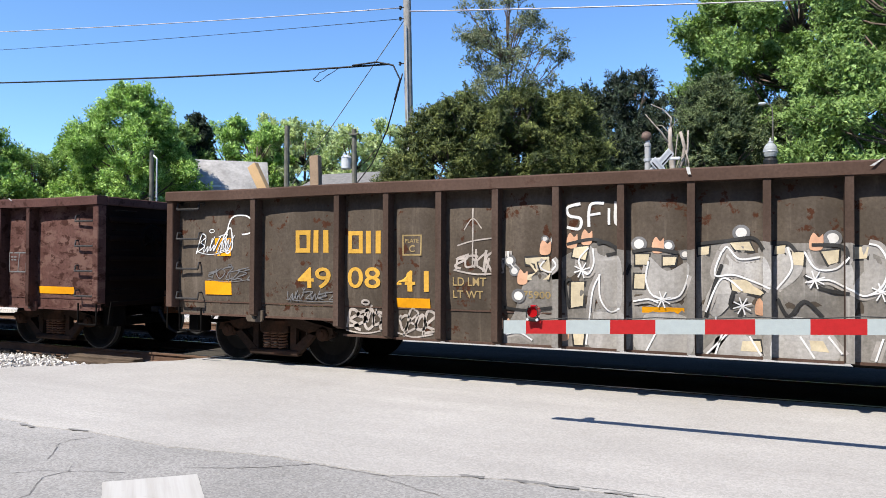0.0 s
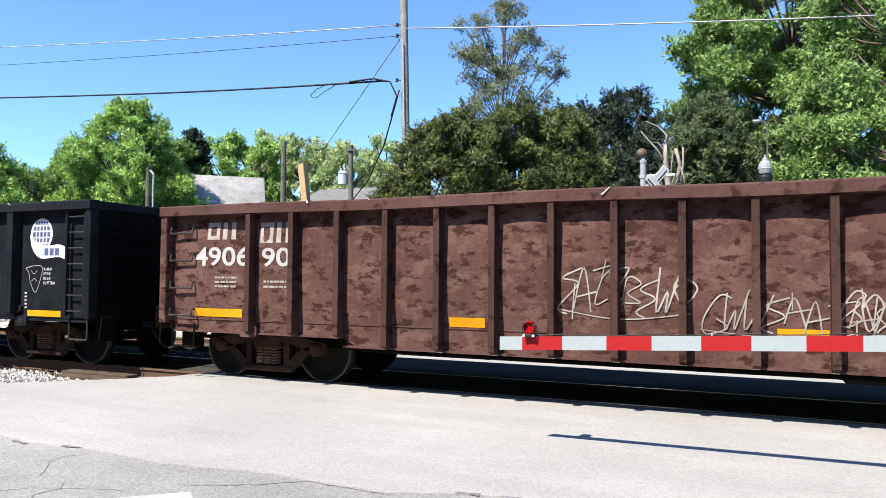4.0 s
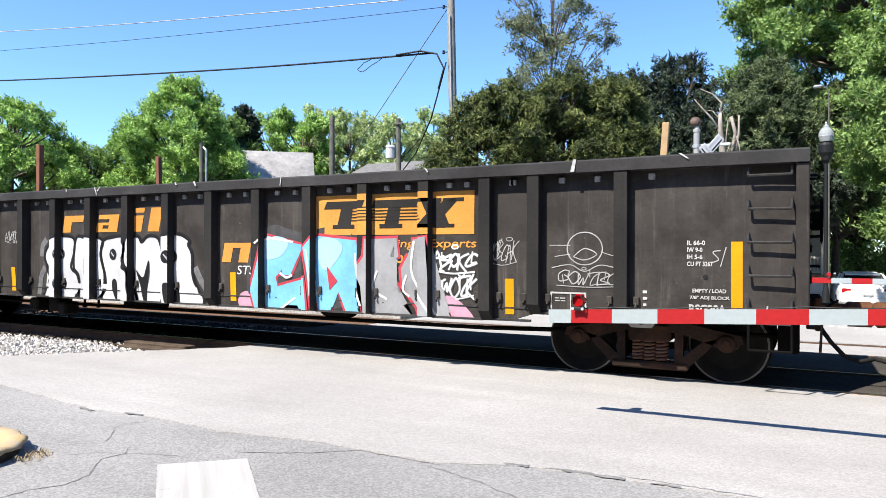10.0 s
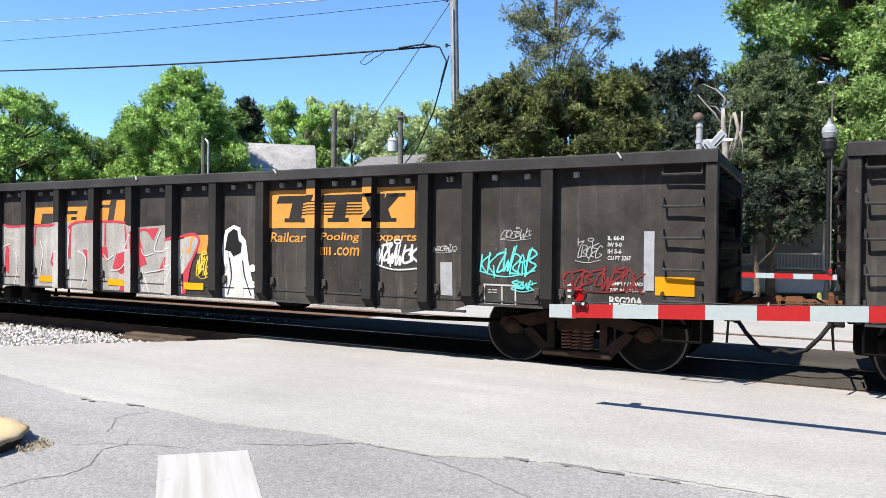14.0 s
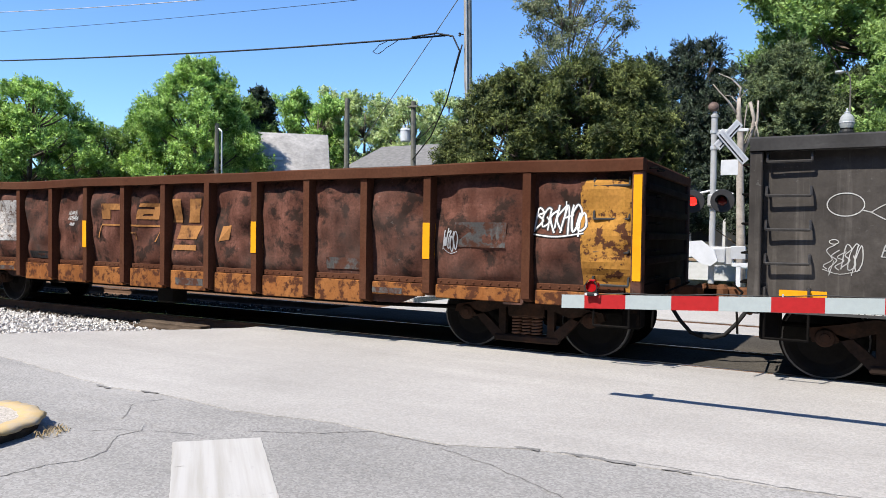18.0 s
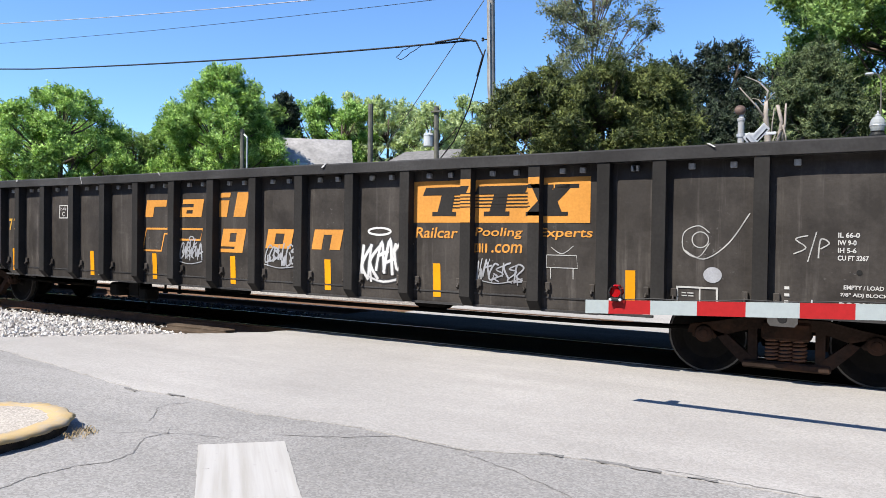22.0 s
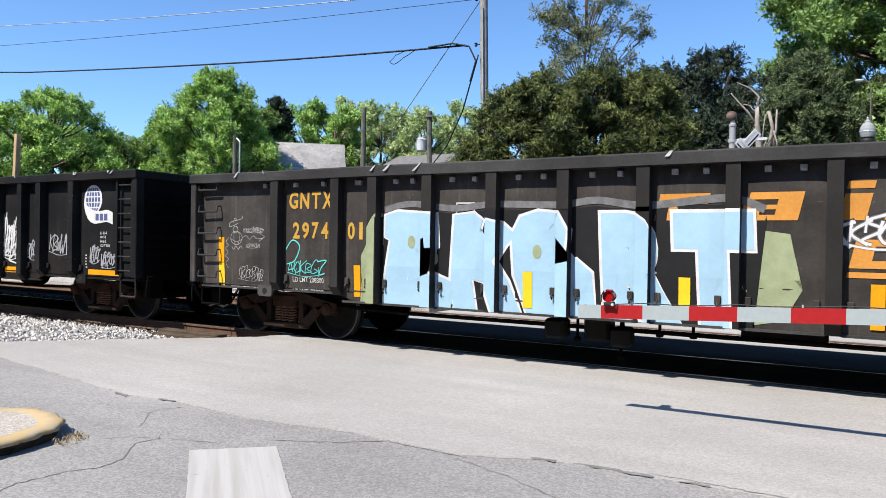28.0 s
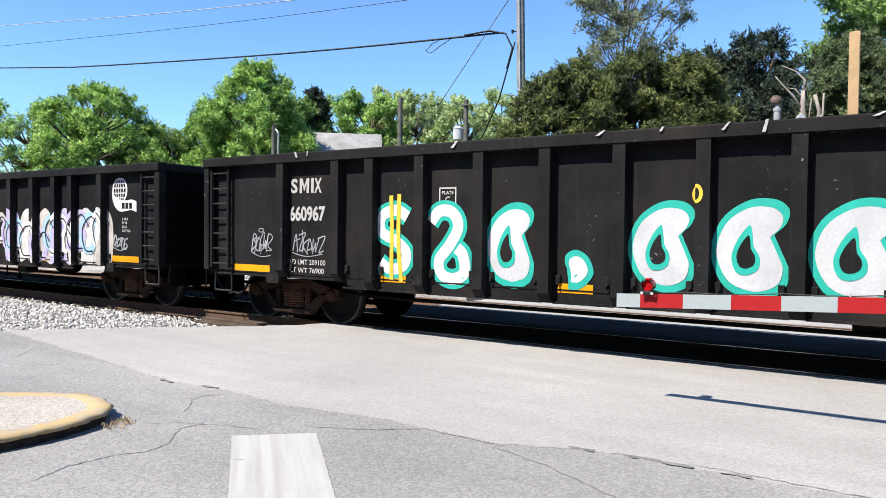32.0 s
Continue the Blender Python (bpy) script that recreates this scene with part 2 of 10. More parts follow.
SPRING = plain("rusty_spring", (0.13, 0.065, 0.04), 0.75)
COUPLER = painted("rusty_coupler_steel", (0.12, 0.055, 0.03), (0.18, 0.085, 0.045), None, 0.85, 0.2, False)
HOSE = plain("rubber_hose", (0.012, 0.012, 0.012), 0.8)
YELLOW = painted("reflector_yellow", (0.75, 0.33, 0.012), (0.68, 0.30, 0.012), None, 0.45, 0.15, False, 0.12)
BRIGHT_YELLOW = plain("fresh_reflector_yellow", (0.78, 0.48, 0.02), 0.4, 0, 0.06)
WHITE = painted("stencil_white", (0.55, 0.545, 0.525), (0.42, 0.415, 0.40), None, 0.6, 0.2, True, 0.2)
SPRAY_WHITE = plain("white_spray_paint", (0.58, 0.58, 0.58), 0.6, 0, 0.14)
CHALK = plain("chalk_white", (0.36, 0.36, 0.35), 0.9, 0, 0.3)
ORANGE = painted("logo_orange", (0.66, 0.30, 0.065), (0.56, 0.26, 0.065), None, 0.55, 0.2, True, 0.2)
ROSTER_YELLOW = painted("number_yellow", (0.62, 0.36, 0.06), (0.50, 0.29, 0.06), None, 0.6, 0.25, True, 0.25)
LIME_WOOD = plain("new_lumber", (0.44, 0.30, 0.16), 0.75, 0, 0.2, 5)
GREY_WOOD = plain("old_lumber", (0.26, 0.19, 0.13), 0.85, 0, 0.3, 5)
PALE_GREY = plain("strapping_and_sky_hole_grey", (0.36, 0.36, 0.355), 0.6, 0, 0.4, 20)
GALV = plain("galvanised_steel", (0.42, 0.43, 0.44), 0.5, 0.4, 0.15)
GATE_RED = plain("reflective_red", (0.33, 0.014, 0.016), 0.45, 0, 0.12, 20)
GATE_WHITE = plain("reflective_white", (0.31, 0.355, 0.365), 0.45, 0, 0.06, 20)
SILVER = plain("silver_mast_paint", (0.34, 0.34, 0.335), 0.55, 0.2, 0.12)
BLACK_PAINT = plain("black_paint", (0.02, 0.02, 0.021), 0.55)

# ---- ground, road and tracks ----
TRACK_Y, FAR_TRACK_Y, GAUGE = 9.97, 14.2, 0.7175


def smooth(a, b, x):
    k = min(1.0, max(0.0, (x - a) / (b - a)))
    return k * k * (3 - 2 * k)


def ground_z(x, y):
    """Flat round the crossing, then falling away behind the tracks."""
    z = -0.22 - 0.50 * smooth(17.0, 29.0, y) - 0.15 * smooth(11.0, 12.4, y) * (1 - smooth(16.2, 17.4, y))
    return z + 0.05 * noise.noise((x * 0.09, y * 0.09, 0.0))


def make_grass():
    n = Nodes("rough_grass")
    col = n.mix(n.ramp(n.noise(0.5, 6), [(0.4, 0.0), (0.6, 1.0)]), (0.10, 0.15, 0.035), (0.22, 0.19, 0.10))
    col = n.mix(n.ramp(n.noise(25, 4), [(0.3, 0.0), (0.7, 0.6)]), col, (0.05, 0.09, 0.02))
    n.bump(n.noise(40, 5), 0.8, 0.05)
    return n.done(col, 0.95)


GRASS = make_grass()
s = Shape()
xs = [-2500, -600, -200, -100] + list(range(-70, 41, 5)) + [70, 150, 500, 2500]
ys = [-2500, -500, -100, -30, -10, 0, 5] + [8, 11, 12.5, 14, 15.5, 16.5, 17.5] + list(range(20, 64, 3)) + [80, 120, 250, 700, 2500]
s.add([(x, y, ground_z(x, y)) for y in ys for x in xs],
      [(j * len(xs) + i, j * len(xs) + i + 1, (j + 1) * len(xs) + i + 1, (j + 1) * len(xs) + i) for j in range(len(ys) - 1) for i in range(len(xs) - 1)])
thing("ground", "rough grass and bare soil round the crossing", "ground", kind="structure", shape=s, material=GRASS, smooth=True)

# plain dark wall added unseen behind the viewer to hold back sky light
thing("sky_block_wall", "unseen added dark wall that holds back sky light", "wall", kind="structure", shape=Shape().box(-70, 60, -9.6, -9.2, -0.3, 9.0), material=plain("dark_blocking_wall", (0.10, 0.065, 0.05), 0.9, 0, 0.3, 3))

# the paler street over the crossing and the darker lot before it
SEAM = [(-11.5, 5.45), (-8.8, 5.05), (-7.6, 4.86), (-6.4, 4.68), (-5.6, 4.72), (-4.6, 4.63), (-3.7, 4.76), (-2.5, 4.72), (-1.9, 4.95), (-1.2, 4.98), (0.5, 5.02), (3.0, 4.9), (40.0, 4.9)]
EDGE = [(40.0, 9.15), (-8.2, 9.15), (-8.45, 8.62), (-8.95, 8.05), (-9.45, 7.55), (-9.95, 7.15), (-10.4, 6.6), (-10.8, 6.2)]


def jagged(line, step=0.12, amount=0.018, seed=3):
    """A line cut into short uneven steps."""
    rnd, out = random.Random(seed), []
    for (x0, y0), (x1, y1) in zip(line, line[1:]):
        n = max(1, int(min(math.hypot(x1 - x0, y1 - y0), 16) / step))
        for k in range(n):
            out.append((x0 + (x1 - x0) * k / n + rnd.uniform(-1, 1) * amount, y0 + (y1 - y0) * k / n + rnd.uniform(-1, 1) * amount))
    return out + [line[-1]]


seam = jagged(SEAM)
edge = EDGE[:2] + jagged(EDGE[1:], 0.10, 0.03, 5)
street = Shape().slab([p for p in seam if p[0] <= -8.2] + [(-8.2, 4.95)] + edge[1:], -0.25, 0.0)
cut = [(-8.2, 4.95)] + [p for p in seam if p[0] > -8.2]
for k in range(0, len(cut) - 1, 8):
    run = cut[k:k + 9]
    street.slab(run + [(run[-1][0], 9.15), (run[0][0], 9.15)], -0.25, 0.0)
thing("road", "sun-bleached pale street surface over the crossing", "road", kind="structure", shape=street, material=ROAD)
lot = [(-60, -14), (40, -14), (40, 4.9)] + seam[::-1][1:] + [(-11.5, 5.45), (-14.0, 4.4), (-60, 3.0)]
thing("pavement", "grey patched asphalt lot beside the street", "pavement", kind="structure", shape=Shape().slab(lot, -0.25, -0.006), material=LOT)

FAR_Z = -0.11           # the far track lies lower
BLOCK = [(0, 1, 2, 3), (7, 6, 5, 4), (0, 4, 5, 1), (2, 6, 7, 3), (0, 3, 7, 4), (1, 5, 6, 2)]
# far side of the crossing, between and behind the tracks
# strip coloured dark where the train's shade lies
thing("road_strip", "street surface between the two tracks, train shade in its colour", "road", kind="structure", shape=Shape().add([(-9.2, 10.80, 0.0), (30, 10.80, 0.0), (30, 13.36, FAR_Z), (-9.6, 13.36, FAR_Z), (-9.2, 10.80, -0.4), (30, 10.80, -0.4), (30, 13.36, -0.4), (-9.6, 13.36, -0.4)], BLOCK), material=CROSSING)
sh = Shape().add([(-8.8, 15.04, FAR_Z), (30, 15.04, FAR_Z), (30, 17.0, 0.0), (-8.0, 17.0, 0.0), (-8.8, 15.04, -0.4), (30, 15.04, -0.4), (30, 17.0, -0.4), (-8.0, 17.0, -0.4)], BLOCK)
thing("road_apron", "pale street surface behind the far track", "road", kind="structure", shape=sh, material=ROAD)
sh = Shape()
for j in range(12):
    y0, y1 = 17.0 + j * 4, 21.0 + j * 4
    a, b = ground_z(4, y0) + 0.22, ground_z(4, y1) + 0.22
    sh.add([(-0.9, y0, a), (9, y0, a), (9, y1, b), (-0.9, y1, b), (-0.9, y0, a - 0.5), (9, y0, a - 0.5), (9, y1, b - 0.5), (-0.9, y1, b - 0.5)],
           [(0, 1, 2, 3), (7, 6, 5, 4), (0, 4, 5, 1), (2, 6, 7, 3), (0, 3, 7, 4), (1, 5, 6, 2)])
thing("road_beyond", "pale street leading away behind the crossing", "road", kind="structure", shape=sh, material=ROAD)
# the near panel takes the shade-darkened colour, the far one stays pale
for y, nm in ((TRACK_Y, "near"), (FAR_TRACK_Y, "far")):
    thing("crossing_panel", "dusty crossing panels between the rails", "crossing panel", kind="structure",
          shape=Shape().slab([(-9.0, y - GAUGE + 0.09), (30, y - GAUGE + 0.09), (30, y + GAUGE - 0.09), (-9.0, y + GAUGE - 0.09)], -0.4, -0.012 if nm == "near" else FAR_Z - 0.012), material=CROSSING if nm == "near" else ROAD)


def rail_run(y, z):
    for side in (-1, 1):
        c = y + side * (GAUGE + 0.036)
        prof = [(-0.07, -0.18), (0.07, -0.18), (0.07, -0.165), (0.012, -0.14), (0.012, -0.045), (0.036, -0.035), (0.036, -0.006), (0.028, 0.0),
                (-0.028, 0.0), (-0.036, -0.006), (-0.036, -0.035), (-0.012, -0.045), (-0.012, -0.14), (-0.07, -0.165)]
        n = len(prof)
        vs = [(x, c + u, w + z) for x in (-320.0, 120.0) for u, w in prof]
        fs = [tuple(range(n)), tuple(range(2 * n - 1, n - 1, -1))] + [(k, k + n, (k + 1) % n + n, (k + 1) % n) for k in range(n)]
        rail = thing("rail", "rust-sided steel rail with a polished running face", "rail", kind="structure", shape=Shape().add(vs, fs), material=RAIL_RUST)
        part("rail_head", Shape().add([(-320, c - 0.027, z + 0.002), (120, c - 0.027, z + 0.002), (120, c + 0.027, z + 0.002), (-320, c + 0.027, z + 0.002)], [(0, 1, 2, 3)]), RAIL_TOP, rail, "polished running band")


rail_run(TRACK_Y, 0.0)
rail_run(FAR_TRACK_Y, FAR_Z)

# timbers under the rails where the ballast shows
tie_me = recalc(Shape().box(-0.11, 0.11, -1.3, 1.3, -0.17, 0.0, 0.012).mesh("tie", TIE))
for y, low in ((TRACK_Y, 0.0), (FAR_TRACK_Y, FAR_Z)):
    # only the near bed, below the train, takes the shade-dark colour
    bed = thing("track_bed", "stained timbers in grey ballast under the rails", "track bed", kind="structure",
                shape=Shape().prism([(-320, low - 0.4), (-9.05, low - 0.4), (-9.05, low - 0.21), (-320, low - 0.21)], y - 1.2, y + 2.0), material=SHADE_BED if y == TRACK_Y else GRAVEL_BED)
    rnd = random.Random(int(y * 10))
    for k in range(46):
        part("tie", tie_me, TIE, bed, m=pose(-9.4 - 0.53 * k, y + rnd.uniform(-0.06, 0.06), low - 0.178, 0, 0, rnd.uniform(-1.5, 1.5)))
for k, (x, y, dz) in enumerate(((-9.9, 8.52, 0.0), (-9.75, 8.28, -0.03))):
    thing("crossing_timber", "weathered timber lying at the end of the crossing", "timber", pose(x, y, -0.20 + dz), group="crossing timbers", kind="structure",
          shape=Shape().box(-0.75, 0.75, -0.11, 0.11, 0.0, 0.19, 0.012), material=TIE)


def scatter(rnd, count, place, size):
    """Loose angular stones."""
    s = Shape()
    for _ in range(count):
        x, y, z = place(rnd)
        r = rnd.uniform(*size)
        p = [Vector((rnd.gauss(0, 1), rnd.gauss(0, 1), rnd.gauss(0, 1) * 0.7)).normalized() * r * rnd.uniform(0.8, 1.2) for _ in range(4)]
        a = [Vector((r, 0, 0)), Vector((0, r, 0)), Vector((0, 0, r * 0.8))]
        rot = Euler((rnd.uniform(0, 6), rnd.uniform(0, 6), rnd.uniform(0, 6))).to_matrix()
        vs = [rot @ (q * rnd.uniform(0.7, 1.25)) + Vector((x, y, z)) for q in (a[0], a[1], -a[0], -a[1], a[2], -a[2])]
        s.add(vs, [(0, 1, 4), (1, 2, 4), (2, 3, 4), (3, 0, 4), (1, 0, 5), (2, 1, 5), (3, 2, 5), (0, 3, 5)])
    return s


def ballast_place(rnd):
    while True:
        x, y = -8.3 - abs(rnd.triangular(0, 17, 3)), rnd.uniform(3.8, 8.92)
        lim = 8.75 + (x + 8.3) * 1.02 if x > -10.8 else 6.2 + (x + 10.8) * 0.7
        if y > lim + rnd.gauss(0, 0.06):
            return x, y, -0.05 - 0.13 * smooth(7.6, 8.8, y) + rnd.uniform(-0.02, 0.02)


sh = Shape()
bx = [(-40, 2.2), (-14.0, 4.3), (-11.5, 5.45), (-10.75, 6.15), (-9.9, 7.1), (-8.9, 8.0), (-8.3, 8.7)]
sh.slab(bx + [(-8.3, 9.0), (-40, 9.0)], -0.3, -0.20)
for i in range(len(bx) - 1):
    (x0, y0), (x1, y1) = bx[i], bx[i + 1]
    sh.add([(x0, y0, -0.06), (x1, y1, -0.06), (x1, max(y1 + 0.3, 8.4), -0.16), (x0, max(y0 + 0.3, 8.4), -0.16)], [(0, 1, 2, 3)])
thing("gravel_shoulder", "pale crushed stone shoulder beside the track", "gravel", kind="structure", shape=sh, material=GRAVEL_BED)
thing("ballast", "loose pale grey crushed stone beside the track", "gravel", kind="stuff", shape=scatter(random.Random(4), 8000, ballast_place, (0.018, 0.045)), material=GRAVEL)
# stones inside the train's shadow get a darkened colour for it
n_shade = plain("shade_dark_stone", (0.034, 0.030, 0.027), 0.9, 0, 0.5, 9)
thing("shade_ballast", "crushed stone between the rails, darkened for train shade", "gravel", kind="stuff",
      shape=scatter(random.Random(9), 3200, lambda r: (-9.1 - abs(r.triangular(0, 16, 3)), r.uniform(8.75, 12.6), -0.19 + r.uniform(-0.02, 0.03)), (0.022, 0.05)), material=n_shade)
# dark colour stands for the train's shadow on this strip
thing("far_gravel", "stone between the two tracks, darkened for train shade", "gravel", kind="structure", shape=Shape().slab([(-60, 12.05), (-9.7, 12.05), (-9.7, 12.98), (-60, 12.98)], -0.5, -0.27), material=SHADE_BED)
thing("far_gravel", "pale crushed stone beyond the far track", "gravel", kind="structure", shape=Shape().slab([(-60, 16.22), (-9.7, 16.22), (-8.9, 19.6), (-60, 21.0)], -0.4, -0.13), material=GRAVEL_BED)
thing("far_ballast", "loose pale grey stone along the far track", "gravel", kind="stuff",
      shape=scatter(random.Random(5), 1800, lambda r: (r.uniform(-26, 1.5), r.uniform(16.9, 18.4), -0.08 + r.uniform(-0.02, 0.03)), (0.03, 0.07)), material=GRAVEL)

# painted bar at the edge of the lot
thing("stop_bar", "worn white painted bar on the asphalt", "road marking", kind="structure",
      shape=Shape().slab(jagged([(-4.31, 3.70), (-3.83, 4.13), (-2.82, 3.21), (-1.95, 2.42), (-2.50, 2.0), (-3.36, 2.86), (-4.31, 3.70)], 0.05, 0.003, 8)[:-1], -0.02, -0.002), material=ROAD_WHITE)


def strip(points, width, seed, z=0.001, taper=True):
    """A thin uneven ribbon on the ground."""
    rnd, s = random.Random(seed), Shape()
    pts = jagged(points, 0.05, 0.012, seed)
    vs = []
    for i, p in enumerate(pts):
        a, b = Vector(pts[max(0, i - 1)]), Vector(pts[min(len(pts) - 1, i + 1)])
        d = (b - a).normalized()
        w = width * rnd.uniform(0.35, 1.0) * (min(1, 8 * i / len(pts) + 0.2, 8 * (1 - i / len(pts)) + 0.1) if taper else 1)
        vs += [(p[0] - d.y * w, p[1] + d.x * w, z), (p[0] + d.y * w, p[1] - d.x * w, z)]
    return s.add(vs, [(2 * i, 2 * i + 1, 2 * i + 3, 2 * i + 2) for i in range(len(pts) - 1)])


cracks = [([(-4.56, 2.31), (-4.65, 2.61), (-4.61, 2.91), (-4.49, 3.09), (-4.54, 3.31), (-4.81, 3.59), (-4.77, 3.79), (-4.9, 3.92)], 0.011, -0.003),
          ([(-5.19, 3.92), (-5.38, 4.15), (-5.56, 4.31), (-5.57, 4.45), (-5.46, 4.62)], 0.009, -0.003),
          ([(-9.05, 4.43), (-9.44, 4.8), (-9.43, 5.04)], 0.012, -0.003),
          ([(-5.15, 3.55), (-4.95, 3.72), (-4.6, 3.86), (-4.3, 3.95)], 0.006, -0.003),
          ([(-4.05, 4.2), (-3.55, 4.45), (-3.2, 4.72), (-2.85, 4.7), (-2.4, 4.68)], 0.010, -0.003),
          ([(-3.84, 3.30), (-3.80, 3.36)], 0.004, 0.000),
          ([(-2.6, 4.65), (-2.0, 4.45), (-1.4, 4.15), (-0.9, 3.6)], 0.008, -0.003)]
for i, (pts, w, z) in enumerate(cracks):
    thing("crack", "thin dark crack in the asphalt", "crack", group="cracks in the lot", kind="structure", shape=strip(pts, w * 0.7, 20 + i, z), material=CRACK)
patches = [([(-2.05, 4.93), (-1.85, 4.95)], 0.035), ([(-1.72, 4.97), (-1.45, 4.99), (-1.15, 4.98)], 0.035), ([(-0.98, 4.99), (-0.78, 5.0)], 0.03),
           ([(-6.55, 4.66), (-6.42, 4.64), (-6.3, 4.62)], 0.03), ([(-5.95, 4.72), (-5.7, 4.73)], 0.03), ([(-1.2, 5.05), (-0.2, 5.02), (0.6, 5.1)], 0.012)]
for i, (pts, w) in enumerate(patches):
    thing("tar_patch", "dark broken edge where two surfaces meet", "tar patch", group="dark seam patches", kind="structure", shape=strip(pts, w, 40 + i, 0.002), material=PATCH)



# ---- the train ----
def wheelset_shape():
    prof = [(0.0, -0.86), (0.06, -0.86), (0.075, -0.80), (0.085, -0.78), (0.10, -0.76), (0.30, -0.745), (0.39, -0.80), (0.437, -0.80), (0.457, -0.80), (0.457, -0.72), (0.487, -0.70), (0.485, -0.672), (0.40, -0.672), (0.30, -0.70), (0.09, -0.69), (0.085, 0.0)]
    prof = prof + [(r, -y) for r, y in prof[-2::-1]]
    return Shape().lathe(prof, 32, pose(0, 0, 0, 90, 0, 0))


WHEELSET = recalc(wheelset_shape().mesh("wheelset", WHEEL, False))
WHEELSET.materials.append(TREAD)
for p in WHEELSET.polygons:
    if math.hypot(p.center.x, p.center.z) > 0.44 and abs(p.center.y) > 0.71:
        p.material_index = 1
CAP = recalc(Shape().lathe([(0.0, 0.10), (0.05, 0.10), (0.055, 0.085), (0.09, 0.08), (0.105, 0.06), (0.105, -0.06), (0.09, -0.09)], 16, pose(0, 0, 0, 90, 0, 0)).mesh("bearing_cap", TRUCK))


def side_frame_shape():
    """Cast frame with two sloping arms and a window for the springs."""
    s = Shape()
    top = [(-1.08, 0.50), (-1.05, 0.60), (-0.72, 0.66), (-0.42, 0.73), (0.42, 0.73), (0.72, 0.66), (1.05, 0.60), (1.08, 0.50), (0.74, 0.47), (0.40, 0.58), (0.33, 0.60), (-0.33, 0.60), (-0.40, 0.58), (-0.74, 0.47)]
    s.prism(top, -1.03, -0.92)
    for g in (-1, 1):
        s.prism([(g * 0.80, 0.55), (g * 0.62, 0.50), (g * 0.24, 0.17), (g * 0.44, 0.16), (g * 0.66, 0.38)], -1.03, -0.92)
        s.prism([(g * 0.30, 0.62), (g * 0.40, 0.60), (g * 0.40, 0.24), (g * 0.30, 0.20)], -1.02, -0.93)
        s.box(g * 0.889 - 0.14, g * 0.889 + 0.14, -1.02, -0.88, 0.44, 0.60, 0.02)
    s.box(-0.46, 0.46, -1.05, -0.90, 0.14, 0.235, 0.02)
    return s


def spring_shape():
    s, pts = Shape(), []
    for k in range(60):
        a = k * math.pi * 2 / 10
        pts.append((0.066 * math.cos(a), 0.066 * math.sin(a), 0.235 + 0.0043 * k))
    return s.tube(pts, 0.017, 6)


SIDE_FRAME = recalc(side_frame_shape().mesh("side_frame", TRUCK))
SPRING_ME = recalc(spring_shape().mesh("spring", SPRING, True))
BOLSTER = recalc(Shape().box(-0.26, 0.26, -1.06, 1.06, 0.48, 0.70, 0.03).box(-0.4, 0.4, -0.45, 0.45, 0.68, 0.86, 0.02).mesh("truck", TRUCK))
SHOE = recalc(Shape().box(-0.05, 0.05, -0.82, -0.70, 0.36, 0.62, 0.02).mesh("brake_shoe", TRUCK))
TURNING = []            # wheelsets, to be keyed at the end


def truck(car, x):
    t = part("truck", BOLSTER, TRUCK, car, m=pose(x, 0, 0))
    for g in (-1, 1):
        part("side_frame", SIDE_FRAME, TRUCK, t, m=pose(0, 0, 0, 0, 0, 0 if g < 0 else 180))
        w = part("wheelset", WHEELSET, WHEEL, t, m=pose(g * 0.889, 0, 0.457))
        TURNING.append((w, g * 0.889))
        part("bearing_cap", CAP, TRUCK, t, m=pose(g * 0.889, -0.99, 0.50))
        part("brake_shoe", SHOE, TRUCK, t, m=pose(g * 0.38, 0, 0))
    for k in (-0.142, 0.0, 0.142):
        part("spring", SPRING_ME, SPRING, t, "rusty coil spring", m=pose(k, -0.97, 0))
    return t


def coupler(car, x, g, drop):
    """Drawbar and knuckle, air hose and cut lever at one end; g is the way out."""
    s = Shape().box(min(x - g * 0.5, x + g * 0.42), max(x - g * 0.5, x + g * 0.42), -0.10, 0.10, 0.73, 0.95, 0.02)
    s.box(min(x + g * 0.36, x + g * 0.70), max(x + g * 0.36, x + g * 0.70), -0.19, 0.12, 0.69, 0.98, 0.05)
    s.box(min(x + g * 0.05, x + g * 0.13), max(x + g * 0.05, x + g * 0.13), -0.22, 0.22, 0.62, 1.04, 0.02)
    part("coupler", s, COUPLER, car, "rusty cast coupler")
    pts = [(x + g * 0.1, -0.35, 0.70), (x + g * 0.22, -0.36, 0.52), (x + g * 0.36, -0.34, 0.36), (x + g * 0.52, -0.32, 0.30), (x + g * 0.68, -0.30, 0.34)]
    part("air_hose", Shape().tube(pts, 0.026, 8).box(x + g * 0.02 - 0.06, x + g * 0.02 + 0.06, -0.42, -0.28, 0.66, 0.76, 0.01), HOSE, car, "", True)
    lev = [(x + g * 0.10, -1.45, drop), (x + g * 0.12, -1.42, 0.88), (x + g * 0.15, -0.5, 0.92), (x + g * 0.30, -0.15, 1.0)]
    part("cut_lever", Shape().tube(lev, 0.014, 6), BLACK_STEEL, car)


